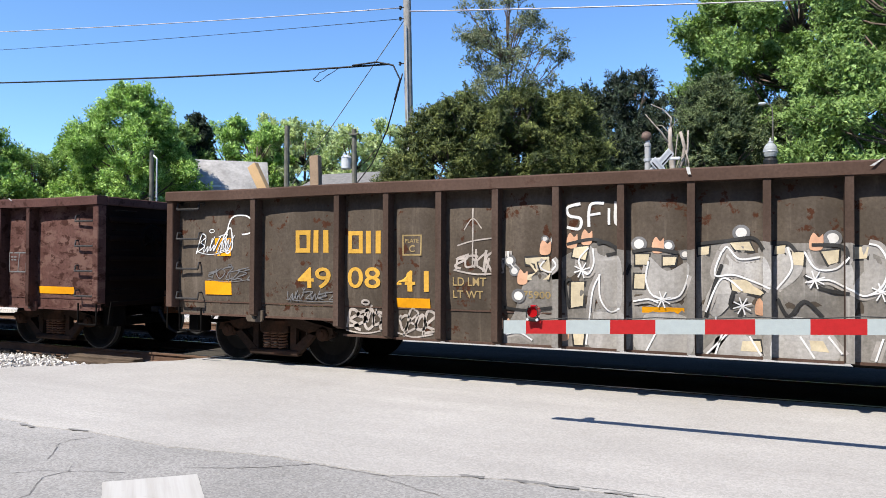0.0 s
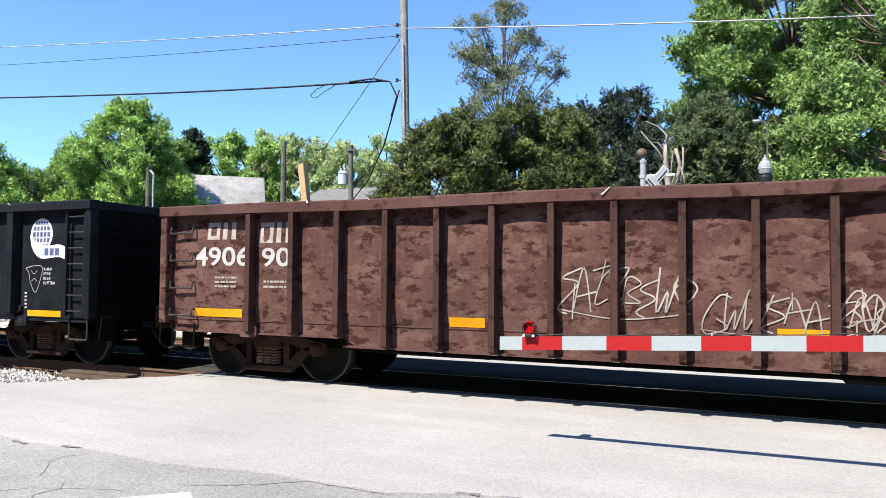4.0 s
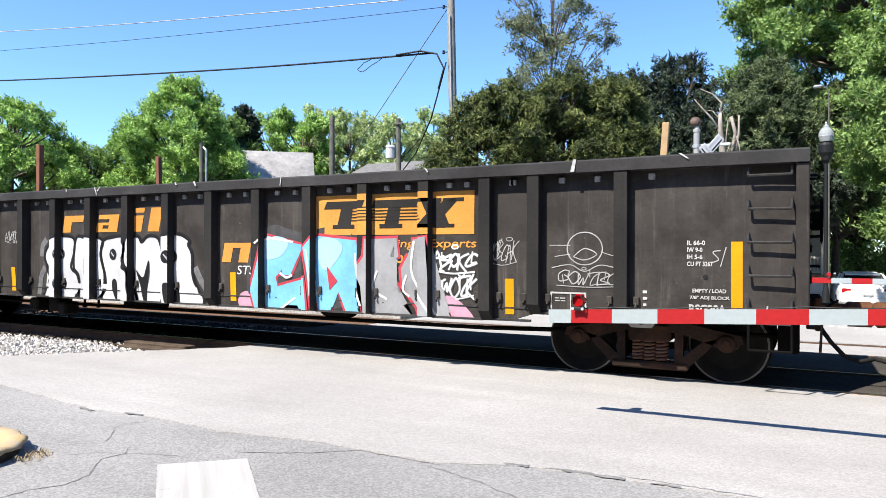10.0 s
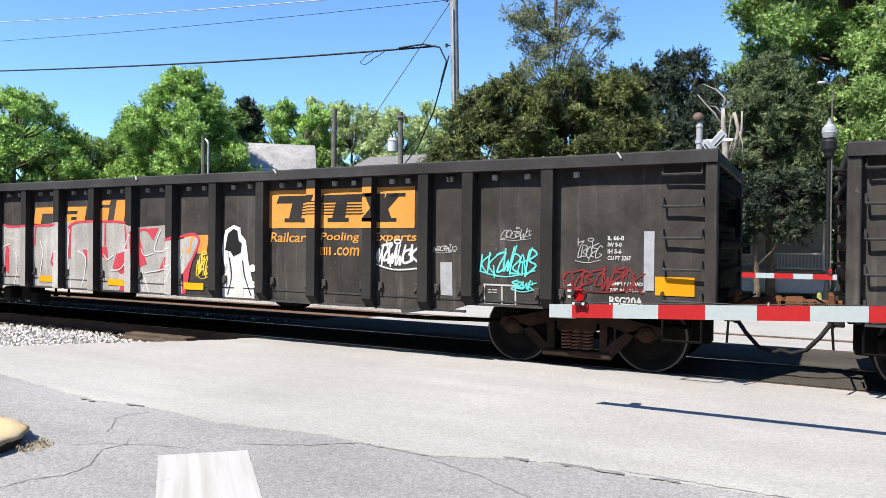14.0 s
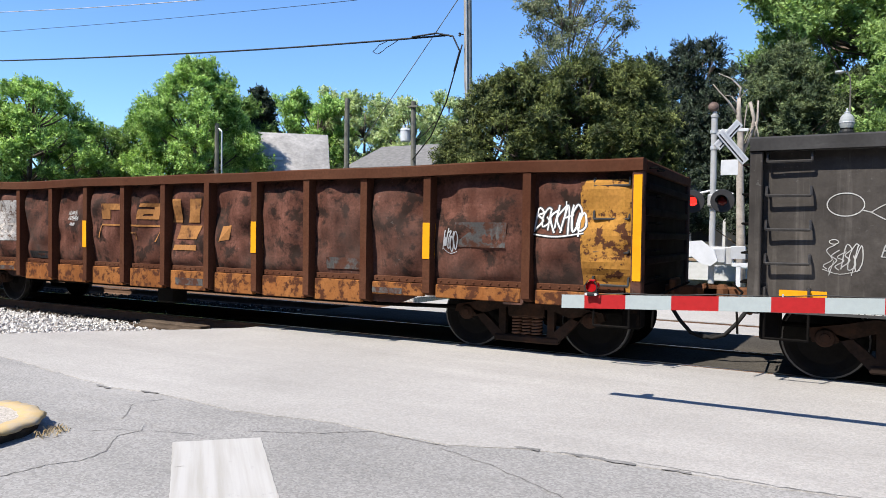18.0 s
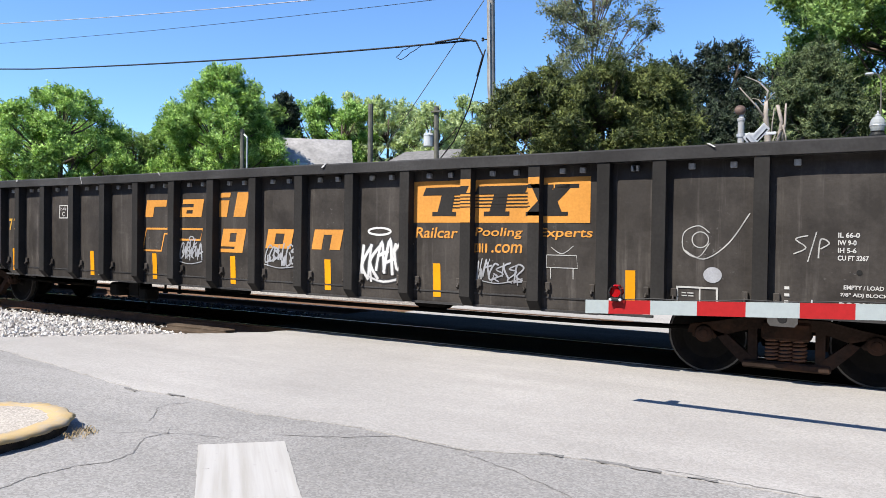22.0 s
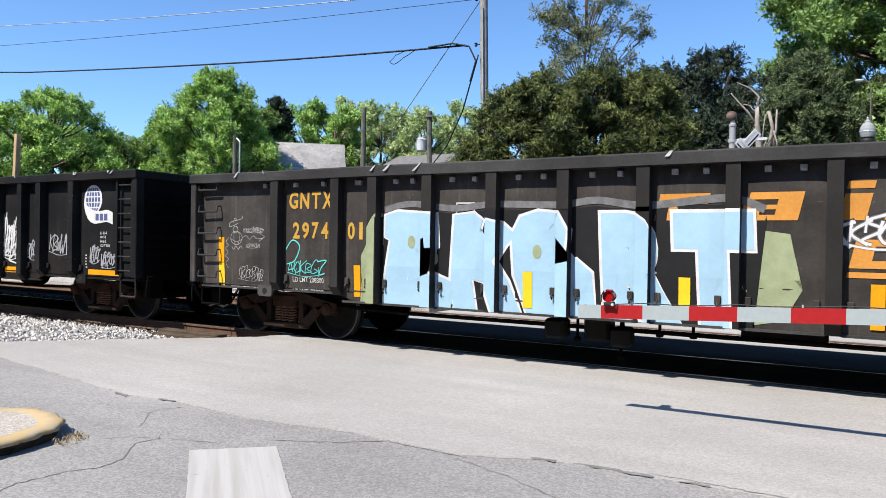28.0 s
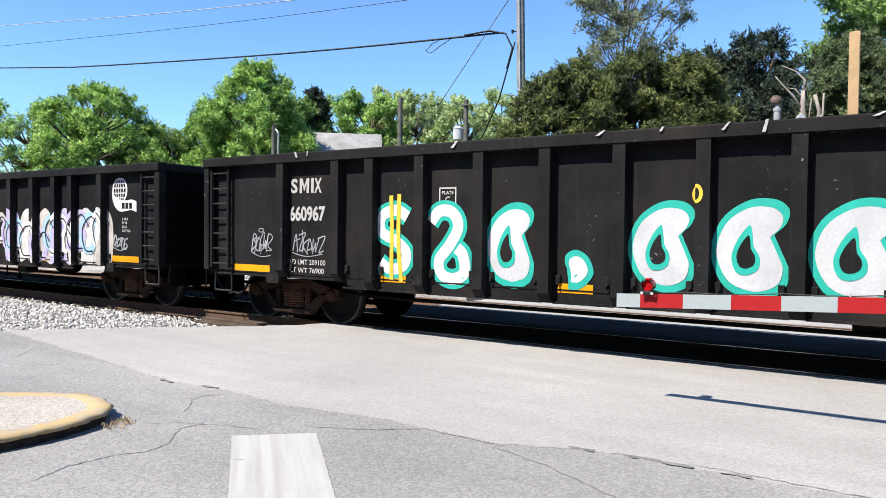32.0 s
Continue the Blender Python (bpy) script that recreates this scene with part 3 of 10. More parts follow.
def panel_surface(car_spec, x, z):
    """How far the side sheet lies from the middle of the car at a point of the side."""
    ribs = car_spec["ribs"]
    a, b = 0.0, car_spec["L"]
    for r in ribs:
        if r <= x:
            a = r
        else:
            b = r
            break
    u = (x - a) / max(0.01, b - a) * 2 - 1
    lo, hi = 0.95, car_spec["top"] - 0.16
    w = (z - lo) / (hi - lo) * 2 - 1
    bulge = car_spec.get("bulge", 0.02)
    k = max(0.0, 1 - abs(u) ** 4) * max(0.0, 1 - abs(w) ** 6)
    d = bulge * k
    dents = car_spec.get("dents", 0.0)
    if dents:
        d += dents * k * noise.noise((x * 1.3, z * 1.6, car_spec["seed"] * 3.1)) + dents * 0.5 * k * noise.noise((x * 3.3, z * 3.6, car_spec["seed"] * 5.1))
    return 1.6 - car_spec.get("recess", 0.19) + d


DIM_STEEL = plain("worn_handhold_steel", (0.045, 0.043, 0.042), 0.4, 0.2, 0.4, 14)


def even(a, b, n):
    return [a + (b - a) * k / n for k in range(n + 1)]


MILL_RIBS = [1.93, 3.14, 3.83] + even(4.76, 15.72, 11) + [16.63, 17.30, 18.40]


def sill_z(spec, x):
    """Underside of the side: high over the trucks, deeper between them."""
    d = min(x, spec["L"] - x)
    a, b = spec.get("belly", (3.0, 3.5))
    return spec.get("end_bot", 0.80) + (spec.get("mid_bot", 0.685) - spec.get("end_bot", 0.80)) * smooth(a, b, d)


def gondola(spec, label):
    """An open gondola car; its own x runs along the car from the middle, the camera's side is y < 0."""
    L, top, mat = spec["L"], spec["top"], spec["mat"]
    half, rec = L / 2, spec.get("recess", 0.19)
    chord_h = spec.get("chord", 0.15)
    zc = top - chord_h
    car = thing("gondola_car", label, "gondola car", group="cars of the train")
    rw = spec.get("rib_w", 0.21)
    bounds = [0.10] + list(spec["ribs"]) + [L - 0.10]
    cm = spec.get("chord_mat", mat)
    # side sheets, one to each bay
    for a, b in zip(bounds, bounds[1:]):
        s, nx, nz = Shape(), *((20, 22) if spec.get("dents", 0) > 0.1 else (7, 9))
        vs = []
        for j in range(nz + 1):
            for i in range(nx + 1):
                x = a + (b - a) * i / nx
                z0 = sill_z(spec, x)
                z = z0 if j == 0 else 0.95 + (zc + 0.02 - 0.95) * (j - 1) / (nz - 1)
                vs.append((x - half, -panel_surface(spec, min(max(x, a + 1e-4), b - 1e-4), z), z))
        n = len(vs)
        fs = [(j * (nx + 1) + i, j * (nx + 1) + i + 1, (j + 1) * (nx + 1) + i + 1, (j + 1) * (nx + 1) + i) for j in range(nz) for i in range(nx)]
        vs += [(x, -1.6 + rec + 0.03, z) for x, y, z in vs]
        fs += [tuple(n + q for q in f[::-1]) for f in fs]
        part("side_panel", Shape().add(vs, fs), spec.get("panel_mat", mat), car, smooth=True)
        if spec.get("seam"):
            part("floor_seam", Shape().box(a + rw / 2 - half, b - rw / 2 - half, -1.6 + rec - 0.012, -1.6 + rec + 0.01, spec.get("seam_z", 0.845), spec.get("seam_z", 0.845) + 0.02), cm, car)
            part("side_sill", Shape().box(a + rw / 2 - half, b - rw / 2 - half, -1.6 + rec - 0.035, -1.6 + rec + 0.02, sill_z(spec, (a + b) / 2) - 0.012, sill_z(spec, (a + b) / 2) + 0.018), cm, car)
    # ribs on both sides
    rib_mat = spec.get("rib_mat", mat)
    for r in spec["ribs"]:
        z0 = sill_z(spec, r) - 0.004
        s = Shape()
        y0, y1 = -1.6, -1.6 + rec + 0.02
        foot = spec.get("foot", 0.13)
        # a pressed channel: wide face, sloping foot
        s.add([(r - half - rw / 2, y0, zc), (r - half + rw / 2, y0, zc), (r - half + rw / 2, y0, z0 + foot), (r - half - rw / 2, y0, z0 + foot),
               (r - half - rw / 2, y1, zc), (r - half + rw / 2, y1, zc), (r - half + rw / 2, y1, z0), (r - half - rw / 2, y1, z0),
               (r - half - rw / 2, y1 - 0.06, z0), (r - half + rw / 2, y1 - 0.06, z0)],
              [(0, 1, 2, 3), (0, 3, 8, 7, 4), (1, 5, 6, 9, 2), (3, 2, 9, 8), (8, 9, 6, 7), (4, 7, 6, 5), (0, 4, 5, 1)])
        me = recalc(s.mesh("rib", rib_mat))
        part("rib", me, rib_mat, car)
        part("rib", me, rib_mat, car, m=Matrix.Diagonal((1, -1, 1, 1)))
    # far side, floor, sills
    part("far_side", Shape().box(-half + 0.02, half - 0.02, 1.6 - rec, 1.6 - rec + 0.03, 0.80, zc + 0.01), mat, car)
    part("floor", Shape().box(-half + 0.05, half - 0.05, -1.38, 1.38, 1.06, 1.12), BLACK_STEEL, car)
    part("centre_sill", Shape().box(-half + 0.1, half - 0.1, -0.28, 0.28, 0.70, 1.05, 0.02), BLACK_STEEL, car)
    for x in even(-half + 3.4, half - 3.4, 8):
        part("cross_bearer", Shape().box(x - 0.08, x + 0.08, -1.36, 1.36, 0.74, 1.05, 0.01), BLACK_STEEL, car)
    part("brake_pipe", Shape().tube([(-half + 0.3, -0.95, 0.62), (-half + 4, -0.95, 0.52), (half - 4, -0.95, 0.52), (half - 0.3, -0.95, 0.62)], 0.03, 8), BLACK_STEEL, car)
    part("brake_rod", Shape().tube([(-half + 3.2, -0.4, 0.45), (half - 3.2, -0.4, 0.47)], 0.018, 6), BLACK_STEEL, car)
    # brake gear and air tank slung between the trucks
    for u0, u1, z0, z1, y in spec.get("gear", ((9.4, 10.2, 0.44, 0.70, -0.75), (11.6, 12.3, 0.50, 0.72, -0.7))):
        part("brake_gear", Shape().box(u0 - half, u1 - half, y - 0.16, y + 0.16, z0, z1, 0.035), BRAKE_STEEL, car)
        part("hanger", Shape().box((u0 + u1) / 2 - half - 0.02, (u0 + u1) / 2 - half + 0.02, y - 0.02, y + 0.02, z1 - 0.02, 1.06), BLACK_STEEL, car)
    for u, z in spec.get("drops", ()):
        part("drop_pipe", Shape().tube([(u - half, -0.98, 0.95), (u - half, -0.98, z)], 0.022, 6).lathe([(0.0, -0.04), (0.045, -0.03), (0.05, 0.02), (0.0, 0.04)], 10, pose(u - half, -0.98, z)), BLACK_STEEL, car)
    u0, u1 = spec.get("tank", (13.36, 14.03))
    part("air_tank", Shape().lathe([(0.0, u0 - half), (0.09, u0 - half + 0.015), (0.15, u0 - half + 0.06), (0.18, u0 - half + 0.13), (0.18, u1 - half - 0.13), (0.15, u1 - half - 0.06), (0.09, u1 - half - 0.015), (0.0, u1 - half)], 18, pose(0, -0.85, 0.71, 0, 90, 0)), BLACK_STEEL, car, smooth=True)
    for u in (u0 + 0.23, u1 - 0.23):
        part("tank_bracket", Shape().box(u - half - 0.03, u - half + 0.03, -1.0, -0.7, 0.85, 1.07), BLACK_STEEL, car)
    # top chord
    for g, nm in ((-1, "top_chord"), (1, "top_chord")):
        s, n = Shape(), 40
        sag = spec.get("sag", 0.0)
        ring = []
        for k in range(n + 1):
            x = -half + L * k / n
            w = sag * noise.noise((x * 0.35, g * 3.0, spec["seed"])) if 0 < k < n else 0
            v = sag * 0.8 * noise.noise((x * 0.4, 9.0 + g, spec["seed"])) if 0 < k < n else 0
            yo, yi = g * (1.615 + w), g * (1.40 + w)
            ring += [(x, yo, zc + v), (x, yo, top - 0.02 + v), (x, yo - g * 0.02, top + v), (x, yi + g * 0.02, top + v), (x, yi, top - 0.02 + v), (x, yi, zc + v)]
        fs = [(k * 6 + q, k * 6 + (q + 1) % 6, (k + 1) * 6 + (q + 1) % 6, (k + 1) * 6 + q) for k in range(n) for q in range(6)]
        fs += [tuple(range(5, -1, -1)), tuple(n * 6 + q for q in range(6))]
        part(nm, s.add(ring, fs), cm, car)
    # ends
    em = spec.get("end_mat", mat)
    for g in (-1, 1):
        x = g * half
        s = Shape().box(min(x - g * 0.10, x - g * 0.04), max(x - g * 0.10, x - g * 0.04), -1.42, 1.42, 0.95, zc + 0.01)
        part("end_wall", s, em, car)
        for z in spec.get("end_bars", (1.28, 1.62, 1.96, 2.28)):
            part("end_bar", Shape().box(min(x - g * 0.05, x + g * 0.02), max(x - g * 0.05, x + g * 0.02), -1.36, 1.36, z - 0.05, z + 0.05, 0.02), em, car)
        part("end_chord", Shape().box(min(x - g * 0.16, x + g * 0.004), max(x - g * 0.16, x + g * 0.004), -1.395, 1.395, zc, top - 0.004, 0.015), cm, car)
        for yy in (-1, 1):
            part("corner_post", Shape().box(min(x, x - g * 0.13), max(x, x - g * 0.13), yy * 1.59 - 0.0 if yy < 0 else 1.42, -1.42 if yy < 0 else 1.59, spec.get("post_bot", 0.86), zc, 0.012), spec.get("post_mat", mat), car)
        part("end_sill", Shape().box(min(x - g * 0.35, x - g * 0.02), max(x - g * 0.35, x - g * 0.02), -1.41, 1.41, 0.80, 1.02, 0.015), em, car)
        coupler(car, x, g, 0.52)
        truck(car, g * (half - spec.get("truck", 1.65) - (0.11 if g > 0 else 0.0)))
        # climbing irons on the side and the end
        side = spec.get("irons", "grab")
        xa, xb = x - g * 0.17, x - g * 0.60
        ys = -1.6 + rec
        if side == "ladder":
            s = Shape()
            for xx in (xa, xb):
                s.box(xx - 0.025, xx + 0.025, -1.565, -1.50, 0.90, zc - 0.05, 0.006)
            for yy_z in (0.95, zc - 0.1):
                for xx in (xa, xb):
                    s.box(xx - 0.02, xx + 0.02, -1.52, ys - 0.0 + 0.02, yy_z - 0.02, yy_z + 0.02)
            lad = part("ladder", s, cm, car)
            for k in range(spec.get("rungs", 5)):
                z = 0.98 + k * (zc - 1.10) / (spec.get("rungs", 5) - 1)
                part("rung", Shape().tube([(xa, -1.535, z), (xb, -1.535, z)], 0.013, 6), DIM_STEEL, lad)
        else:
            for k in range(spec.get("rungs", 5)):
                z = spec.get("rung_low", 0.96) + k * spec.get("rung_step", 0.365)
                s = Shape()
                for xx in (xa, xb):
                    s.tube([(xx, ys + 0.01, z + 0.10), (xx, ys - 0.10, z + 0.095), (xx, ys - 0.12, z)], 0.0145, 6)
                    s.box(xx - 0.025, xx + 0.025, ys - 0.012, ys + 0.01, z + 0.06, z + 0.15)
                s.tube([(xa, ys - 0.12, z), (xb, ys - 0.12, z)], 0.0165, 6)
                part("grab_iron", s, spec.get("iron_mat", DIM_STEEL), car)
        s = Shape()
        for xx in (xa, xb):
            s.tube([(xx, -1.46, 0.86), (xx, -1.46, 0.50)], 0.014, 6)
        s.tube([(xa, -1.46, 0.50), (xb, -1.46, 0.50)], 0.016, 6)
        part("stirrup_step", s, DIM_STEEL if spec.get("bright_step") else BLACK_STEEL, car)
        for k in range(5):
            z = 1.1 + 0.33 * k
            lad = Shape().tube([(x, -1.30, z), (x + g * 0.09, -1.30, z), (x + g * 0.09, -0.88, z), (x, -0.88, z)], 0.013, 6)
            part("end_iron", lad, BLACK_STEEL, car)
        xp = x - g * (spec.get("truck", 1.65) + (0.11 if g > 0 else 0.0))
        pad = part("jacking_pad", Shape().prism([(xp - 0.15, 0.86), (xp + 0.15, 0.86), (xp + 0.15, 0.73), (xp + 0.12, 0.69), (xp - 0.12, 0.69), (xp - 0.15, 0.73)], -1.50, -1.46), PAD if spec.get("pads") else mat, car)
        part("pad_hole", Shape().lathe([(0.0, 0.003), (0.045, 0.003), (0.05, 0.0)], 14, pose(xp, -1.501, 0.775, 90, 0, 0)), HOSE, pad, "dark hole in the pad")
        # draft housing below the corner
        part("corner_bracket", Shape().box(min(x - g * 0.1, x - g * 0.32), max(x - g * 0.1, x - g * 0.32), -1.2, -0.9, 0.45, 0.82, 0.02), BLACK_STEEL, car)
    if spec.get("brake_end"):
        g = spec["brake_end"]
        x = g * (half + 0.12)
        m = pose(x, -0.55, 1.95, 0, 90, 0)
        s = Shape().lathe([(0.24, -0.015), (0.275, 0.0), (0.24, 0.015), (0.24, -0.015)], 20, m)
        for k in range(3):
            a = k * math.pi / 3
            s.tube([m @ Vector((0.25 * math.cos(a), 0.25 * math.sin(a), 0)), m @ Vector((-0.25 * math.cos(a), -0.25 * math.sin(a), 0))], 0.013, 6)
        s.box(min(x, x - g * 0.12), max(x, x - g * 0.12), -0.62, -0.48, 1.84, 2.06, 0.02)
        part("brake_wheel", s, BLACK_STEEL, car)
    # lashing rings by the ribs
    for r in spec["ribs"][::1]:
        if spec.get("latches", True):
            for d in (-0.16, 0.16):
                s = Shape().box(r - half + d - 0.035, r - half + d + 0.035, -1.6 + rec - 0.045, -1.6 + rec, spec.get("latch_z", 0.95), spec.get("latch_z", 0.95) + 0.10, 0.008)
                s.tube([(r - half + d, -1.6 + rec - 0.04, spec.get("latch_z", 0.95) + 0.02), (r - half + d, -1.6 + rec - 0.075, spec.get("latch_z", 0.95) - 0.02), (r - half + d, -1.6 + rec - 0.04, spec.get("latch_z", 0.95) - 0.05)], 0.012, 6)
                part("lashing_ring", s, mat, car)
    return car


def stake(car, x, z0, z1, y=-1.2, lean=0.0, w=0.09, mat=None, name="wooden_stake"):
    """A length of lumber standing inside the car."""
    s = Shape().box(-w / 2, w / 2, -0.05, 0.05, 1.12 - z0, z1 - z0, 0.006)
    return part(name, s, mat or LIME_WOOD, car, "raw lumber stake standing in the load space", m=pose(x, y, z0, 0, lean, 0))


PAD = plain("worn_dark_pad", (0.060, 0.058, 0.055), 0.7)
TRAIN = []
BLACK_CAR = painted("black_car_paint", (0.0142, 0.0142, 0.0148), (0.0205, 0.0203, 0.0208), None, 0.5, 0.2, True, 0.15, dent=0.22, dust=(0.025, 0.0215, 0.019), chips=0.9, smudge=0.25)
DARK_CAR = painted("faded_dark_car_paint", (0.047, 0.042, 0.038), (0.068, 0.061, 0.055), (0.06, 0.032, 0.02), 0.5, 0.4, True, 0.2, (0.70, 0.80), dent=0.35, gloss=0.12, chips=0.4, smudge=0.45)
DARK_CHORD = painted("dark_chord_paint", (0.040, 0.039, 0.039), (0.082, 0.081, 0.081), (0.055, 0.045, 0.040), 0.4, 0.5, False, 0.25, (0.66, 0.75), dent=0.1)
DARK_RIB = painted("dark_rib_paint", (0.026, 0.025, 0.024), (0.040, 0.038, 0.036), None, 0.55, 0.2, True, 0.2, dent=0.1)
# dark copy of the car paint: shade on the ends put into colour
DARK_END = painted("shaded_end_paint", (0.005, 0.0045, 0.0045), (0.009, 0.008, 0.0075), None, 0.7, 0.2, True, 0.2)
BLUE_BLACK = painted("blue_black_car_paint", (0.0105, 0.0122, 0.0160), (0.0175, 0.0195, 0.0240), None, 0.5, 0.22, True, 0.1, dent=0.2, dust=(0.018, 0.0185, 0.022), chips=0.4, smudge=0.42)
# same for the brown cars: end shade darkens the rust colour
SHADED_RUST_END = painted("shaded_rust_end_paint", (0.010, 0.006, 0.005), (0.018, 0.010, 0.008), None, 0.8, 0.2, True, 0.2)
UMBER_CAR = painted("weathered_umber_paint", (0.080, 0.064, 0.050), (0.122, 0.101, 0.081), (0.070, 0.030, 0.018), 0.75, 0.35, True, 0.3, (0.585, 0.62), 5.0, smudge=0.25)
UMBER_RIB = painted("rust_brown_rib", (0.066, 0.044, 0.034), (0.095, 0.066, 0.053), (0.050, 0.025, 0.018), 0.75, 0.3, True, 0.3)
UMBER_CHORD = painted("rust_brown_chord", (0.080, 0.050, 0.038), (0.112, 0.074, 0.060), (0.056, 0.028, 0.020), 0.75, 0.3, False, 0.3)
MAROON_CAR = painted("rusted_maroon_paint", (0.092, 0.045, 0.038), (0.135, 0.074, 0.062), (0.054, 0.025, 0.020), 0.8, 0.3, True, 0.3, (0.53, 0.58), 4.0, flake=(0.126, 0.075, 0.062))
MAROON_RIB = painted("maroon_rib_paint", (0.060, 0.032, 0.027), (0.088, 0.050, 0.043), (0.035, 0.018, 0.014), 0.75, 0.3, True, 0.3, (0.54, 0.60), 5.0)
MAROON_CHORD = painted("maroon_chord", (0.094, 0.048, 0.042), (0.135, 0.077, 0.069), (0.055, 0.027, 0.022), 0.75, 0.3, False, 0.3, (0.56, 0.62), 5.0)
RUST_CAR = painted("deep_rust_sheet", (0.088, 0.037, 0.026), (0.14, 0.062, 0.045), (0.034, 0.021, 0.017), 0.85, 0.7, True, 0.4, (0.50, 0.58), 2.6, 0.8, dust=(0.055, 0.040, 0.034), chips=0.35)
RUST_CHORD = painted("rust_chord", (0.078, 0.029, 0.016), (0.104, 0.049, 0.029), (0.058, 0.023, 0.013), 0.85, 0.3, False, 0.3)

MILL = dict(L=20.25, top=2.69, ribs=[r * 20.25 / 20.4 for r in MILL_RIBS], rib_w=0.155, recess=0.16, bulge=0.025, dents=0.006, mat=DARK_CAR, rib_mat=DARK_RIB, chord_mat=DARK_CHORD, pads=True, brake_end=1, seam=True, sag=0.012, end_mat=DARK_END, gear=((6.31, 6.58, 0.36, 0.62, -1.0), (6.84, 7.17, 0.36, 0.72, -0.95), (7.20, 7.44, 0.31, 0.56, -1.0), (8.70, 9.62, 0.50, 0.70, -0.7)), drops=((6.72, 0.36), (7.30, 0.17), (7.78, 0.50), (8.18, 0.51)), tank=(13.36, 14.03))
SMX = dict(L=20.13, top=2.84, ribs=[r * 20.13 / 20.4 for r in MILL_RIBS], rib_w=0.16, recess=0.16, bulge=0.02, dents=0.004, mat=BLACK_CAR, chord_mat=BLACK_CAR, irons="ladder", rungs=7, bright_step=True, seam=True, sag=0.006, end_mat=DARK_END, gear=((13.72, 14.12, 0.46, 0.66, -0.85), (10.1, 10.9, 0.50, 0.70, -0.7)), drops=((12.38, 0.28), (13.19, 0.40), (13.80, 0.34)), tank=(15.32, 16.10))


def spec_of(base, **more):
    return {**base, **more}


A_SPEC = dict(L=20.2, top=2.66, ribs=[1.68] + even(3.12, 17.08, 18) + [18.52], rib_w=0.082, recess=0.18, bulge=0.05, dents=0.03, mat=UMBER_CAR, chord_mat=UMBER_CHORD,
              rib_mat=UMBER_RIB, post_mat=UMBER_CHORD, end_mat=SHADED_RUST_END, seed=1, rungs=4, rung_step=0.46, rung_low=1.0, end_bot=0.76, mid_bot=0.55, belly=(2.6, 3.6), seam=True, seam_z=0.95, foot=0.05, latches=False, sag=0.03)
B_SPEC = dict(L=20.08, top=2.66, ribs=even(1.70, 18.38, 22), rib_w=0.082, recess=0.18, bulge=0.045, dents=0.03, mat=MAROON_CAR, chord_mat=MAROON_CHORD,
              rib_mat=MAROON_RIB, end_mat=SHADED_RUST_END, seed=2, rungs=4, rung_step=0.42, rung_low=0.98, end_bot=0.74, mid_bot=0.62, belly=(3.2, 3.5), seam=True, seam_z=0.92, foot=0.05, latches=False, sag=0.03, brake_end=1)
C_SPEC = spec_of(SMX, seed=3, mat=BLUE_BLACK, chord_mat=BLUE_BLACK)
D_SPEC = spec_of(MILL, seed=4)
E_SPEC = spec_of(MILL, seed=5)
F_SPEC = dict(L=16.24, top=2.52, ribs=[1.45] + even(2.90, 13.34, 10) + [14.79], rib_w=0.11, recess=0.19, bulge=0.11, dents=0.15, mat=RUST_CAR, chord_mat=RUST_CHORD, rib_mat=RUST_CHORD, end_mat=SHADED_RUST_END,
              seed=6, rungs=4, rung_step=0.40, rung_low=1.0, end_bot=0.74, mid_bot=0.60, truck=1.55, latches=False, sag=0.05, foot=0.05, gear=((7.40, 7.85, 0.27, 0.58, -0.95), (9.0, 9.8, 0.48, 0.66, -0.8)), tank=(10.6, 11.4), end_bars=(1.3, 1.6, 1.9, 2.2))
G_SPEC = spec_of(MILL, seed=7)
H_SPEC = spec_of(MILL, seed=8)
I_SPEC = spec_of(SMX, seed=9)
J_SPEC = spec_of(SMX, seed=10)

ROSTER = [("A", A_SPEC, -8.45, "weathered umber gondola car covered in silver graffiti"), ("B", B_SPEC, -30.02, "rusted maroon gondola car with narrow ribs"),
          ("C", C_SPEC, -51.68, "clean black gondola car with a white globe emblem"), ("D", D_SPEC, -73.29, "dark gondola car with black and white block graffiti"),
          ("E", E_SPEC, -94.79, "dark gondola car with pink and grey graffiti"), ("F", F_SPEC, -112.17, "dented rust-brown gondola car with an ochre sill"),
          ("G", G_SPEC, -133.67, "dark gondola car with orange lettering and white tags"), ("H", H_SPEC, -155.31, "dark gondola car with pale blue block graffiti"),
          ("I", I_SPEC, -176.86, "black gondola car with teal-edged white graffiti"), ("J", J_SPEC, -198.28, "black gondola car with lilac graffiti")]
CARS = {}
for key, spec, x_left, label in ROSTER:
    car = gondola(spec, label)
    CARS[key] = (car, spec)
    TRAIN.append((car, x_left + spec["L"] / 2))


# ---- lettering and graffiti on the cars ----
def outline_mesh(body, bold=0.0):
    """The filled outline of letters, scaled into a unit box."""
    cu = bpy.data.curves.new("letters", "FONT")
    cu.body, cu.offset, cu.resolution_u = body, bold, 4
    ob = bpy.data.objects.new("letters", cu)
    me = bpy.data.meshes.new_from_object(ob)
    v = np.array([p.co[:2] for p in me.vertices])
    f = [tuple(p.vertices) for p in me.polygons]
    bpy.data.objects.remove(ob)
    bpy.data.curves.remove(cu)
    bpy.data.meshes.remove(me)
    lo, hi = v.min(0), v.max(0)
    return (v - lo) / np.maximum(hi - lo, 1e-6), f


OVERSPRAY = [plain("white_overspray", (v, v, v * 1.03), 0.7, 0, 0.35, 9) for v in (0.030, 0.060, 0.15)]
LETTERS = {}


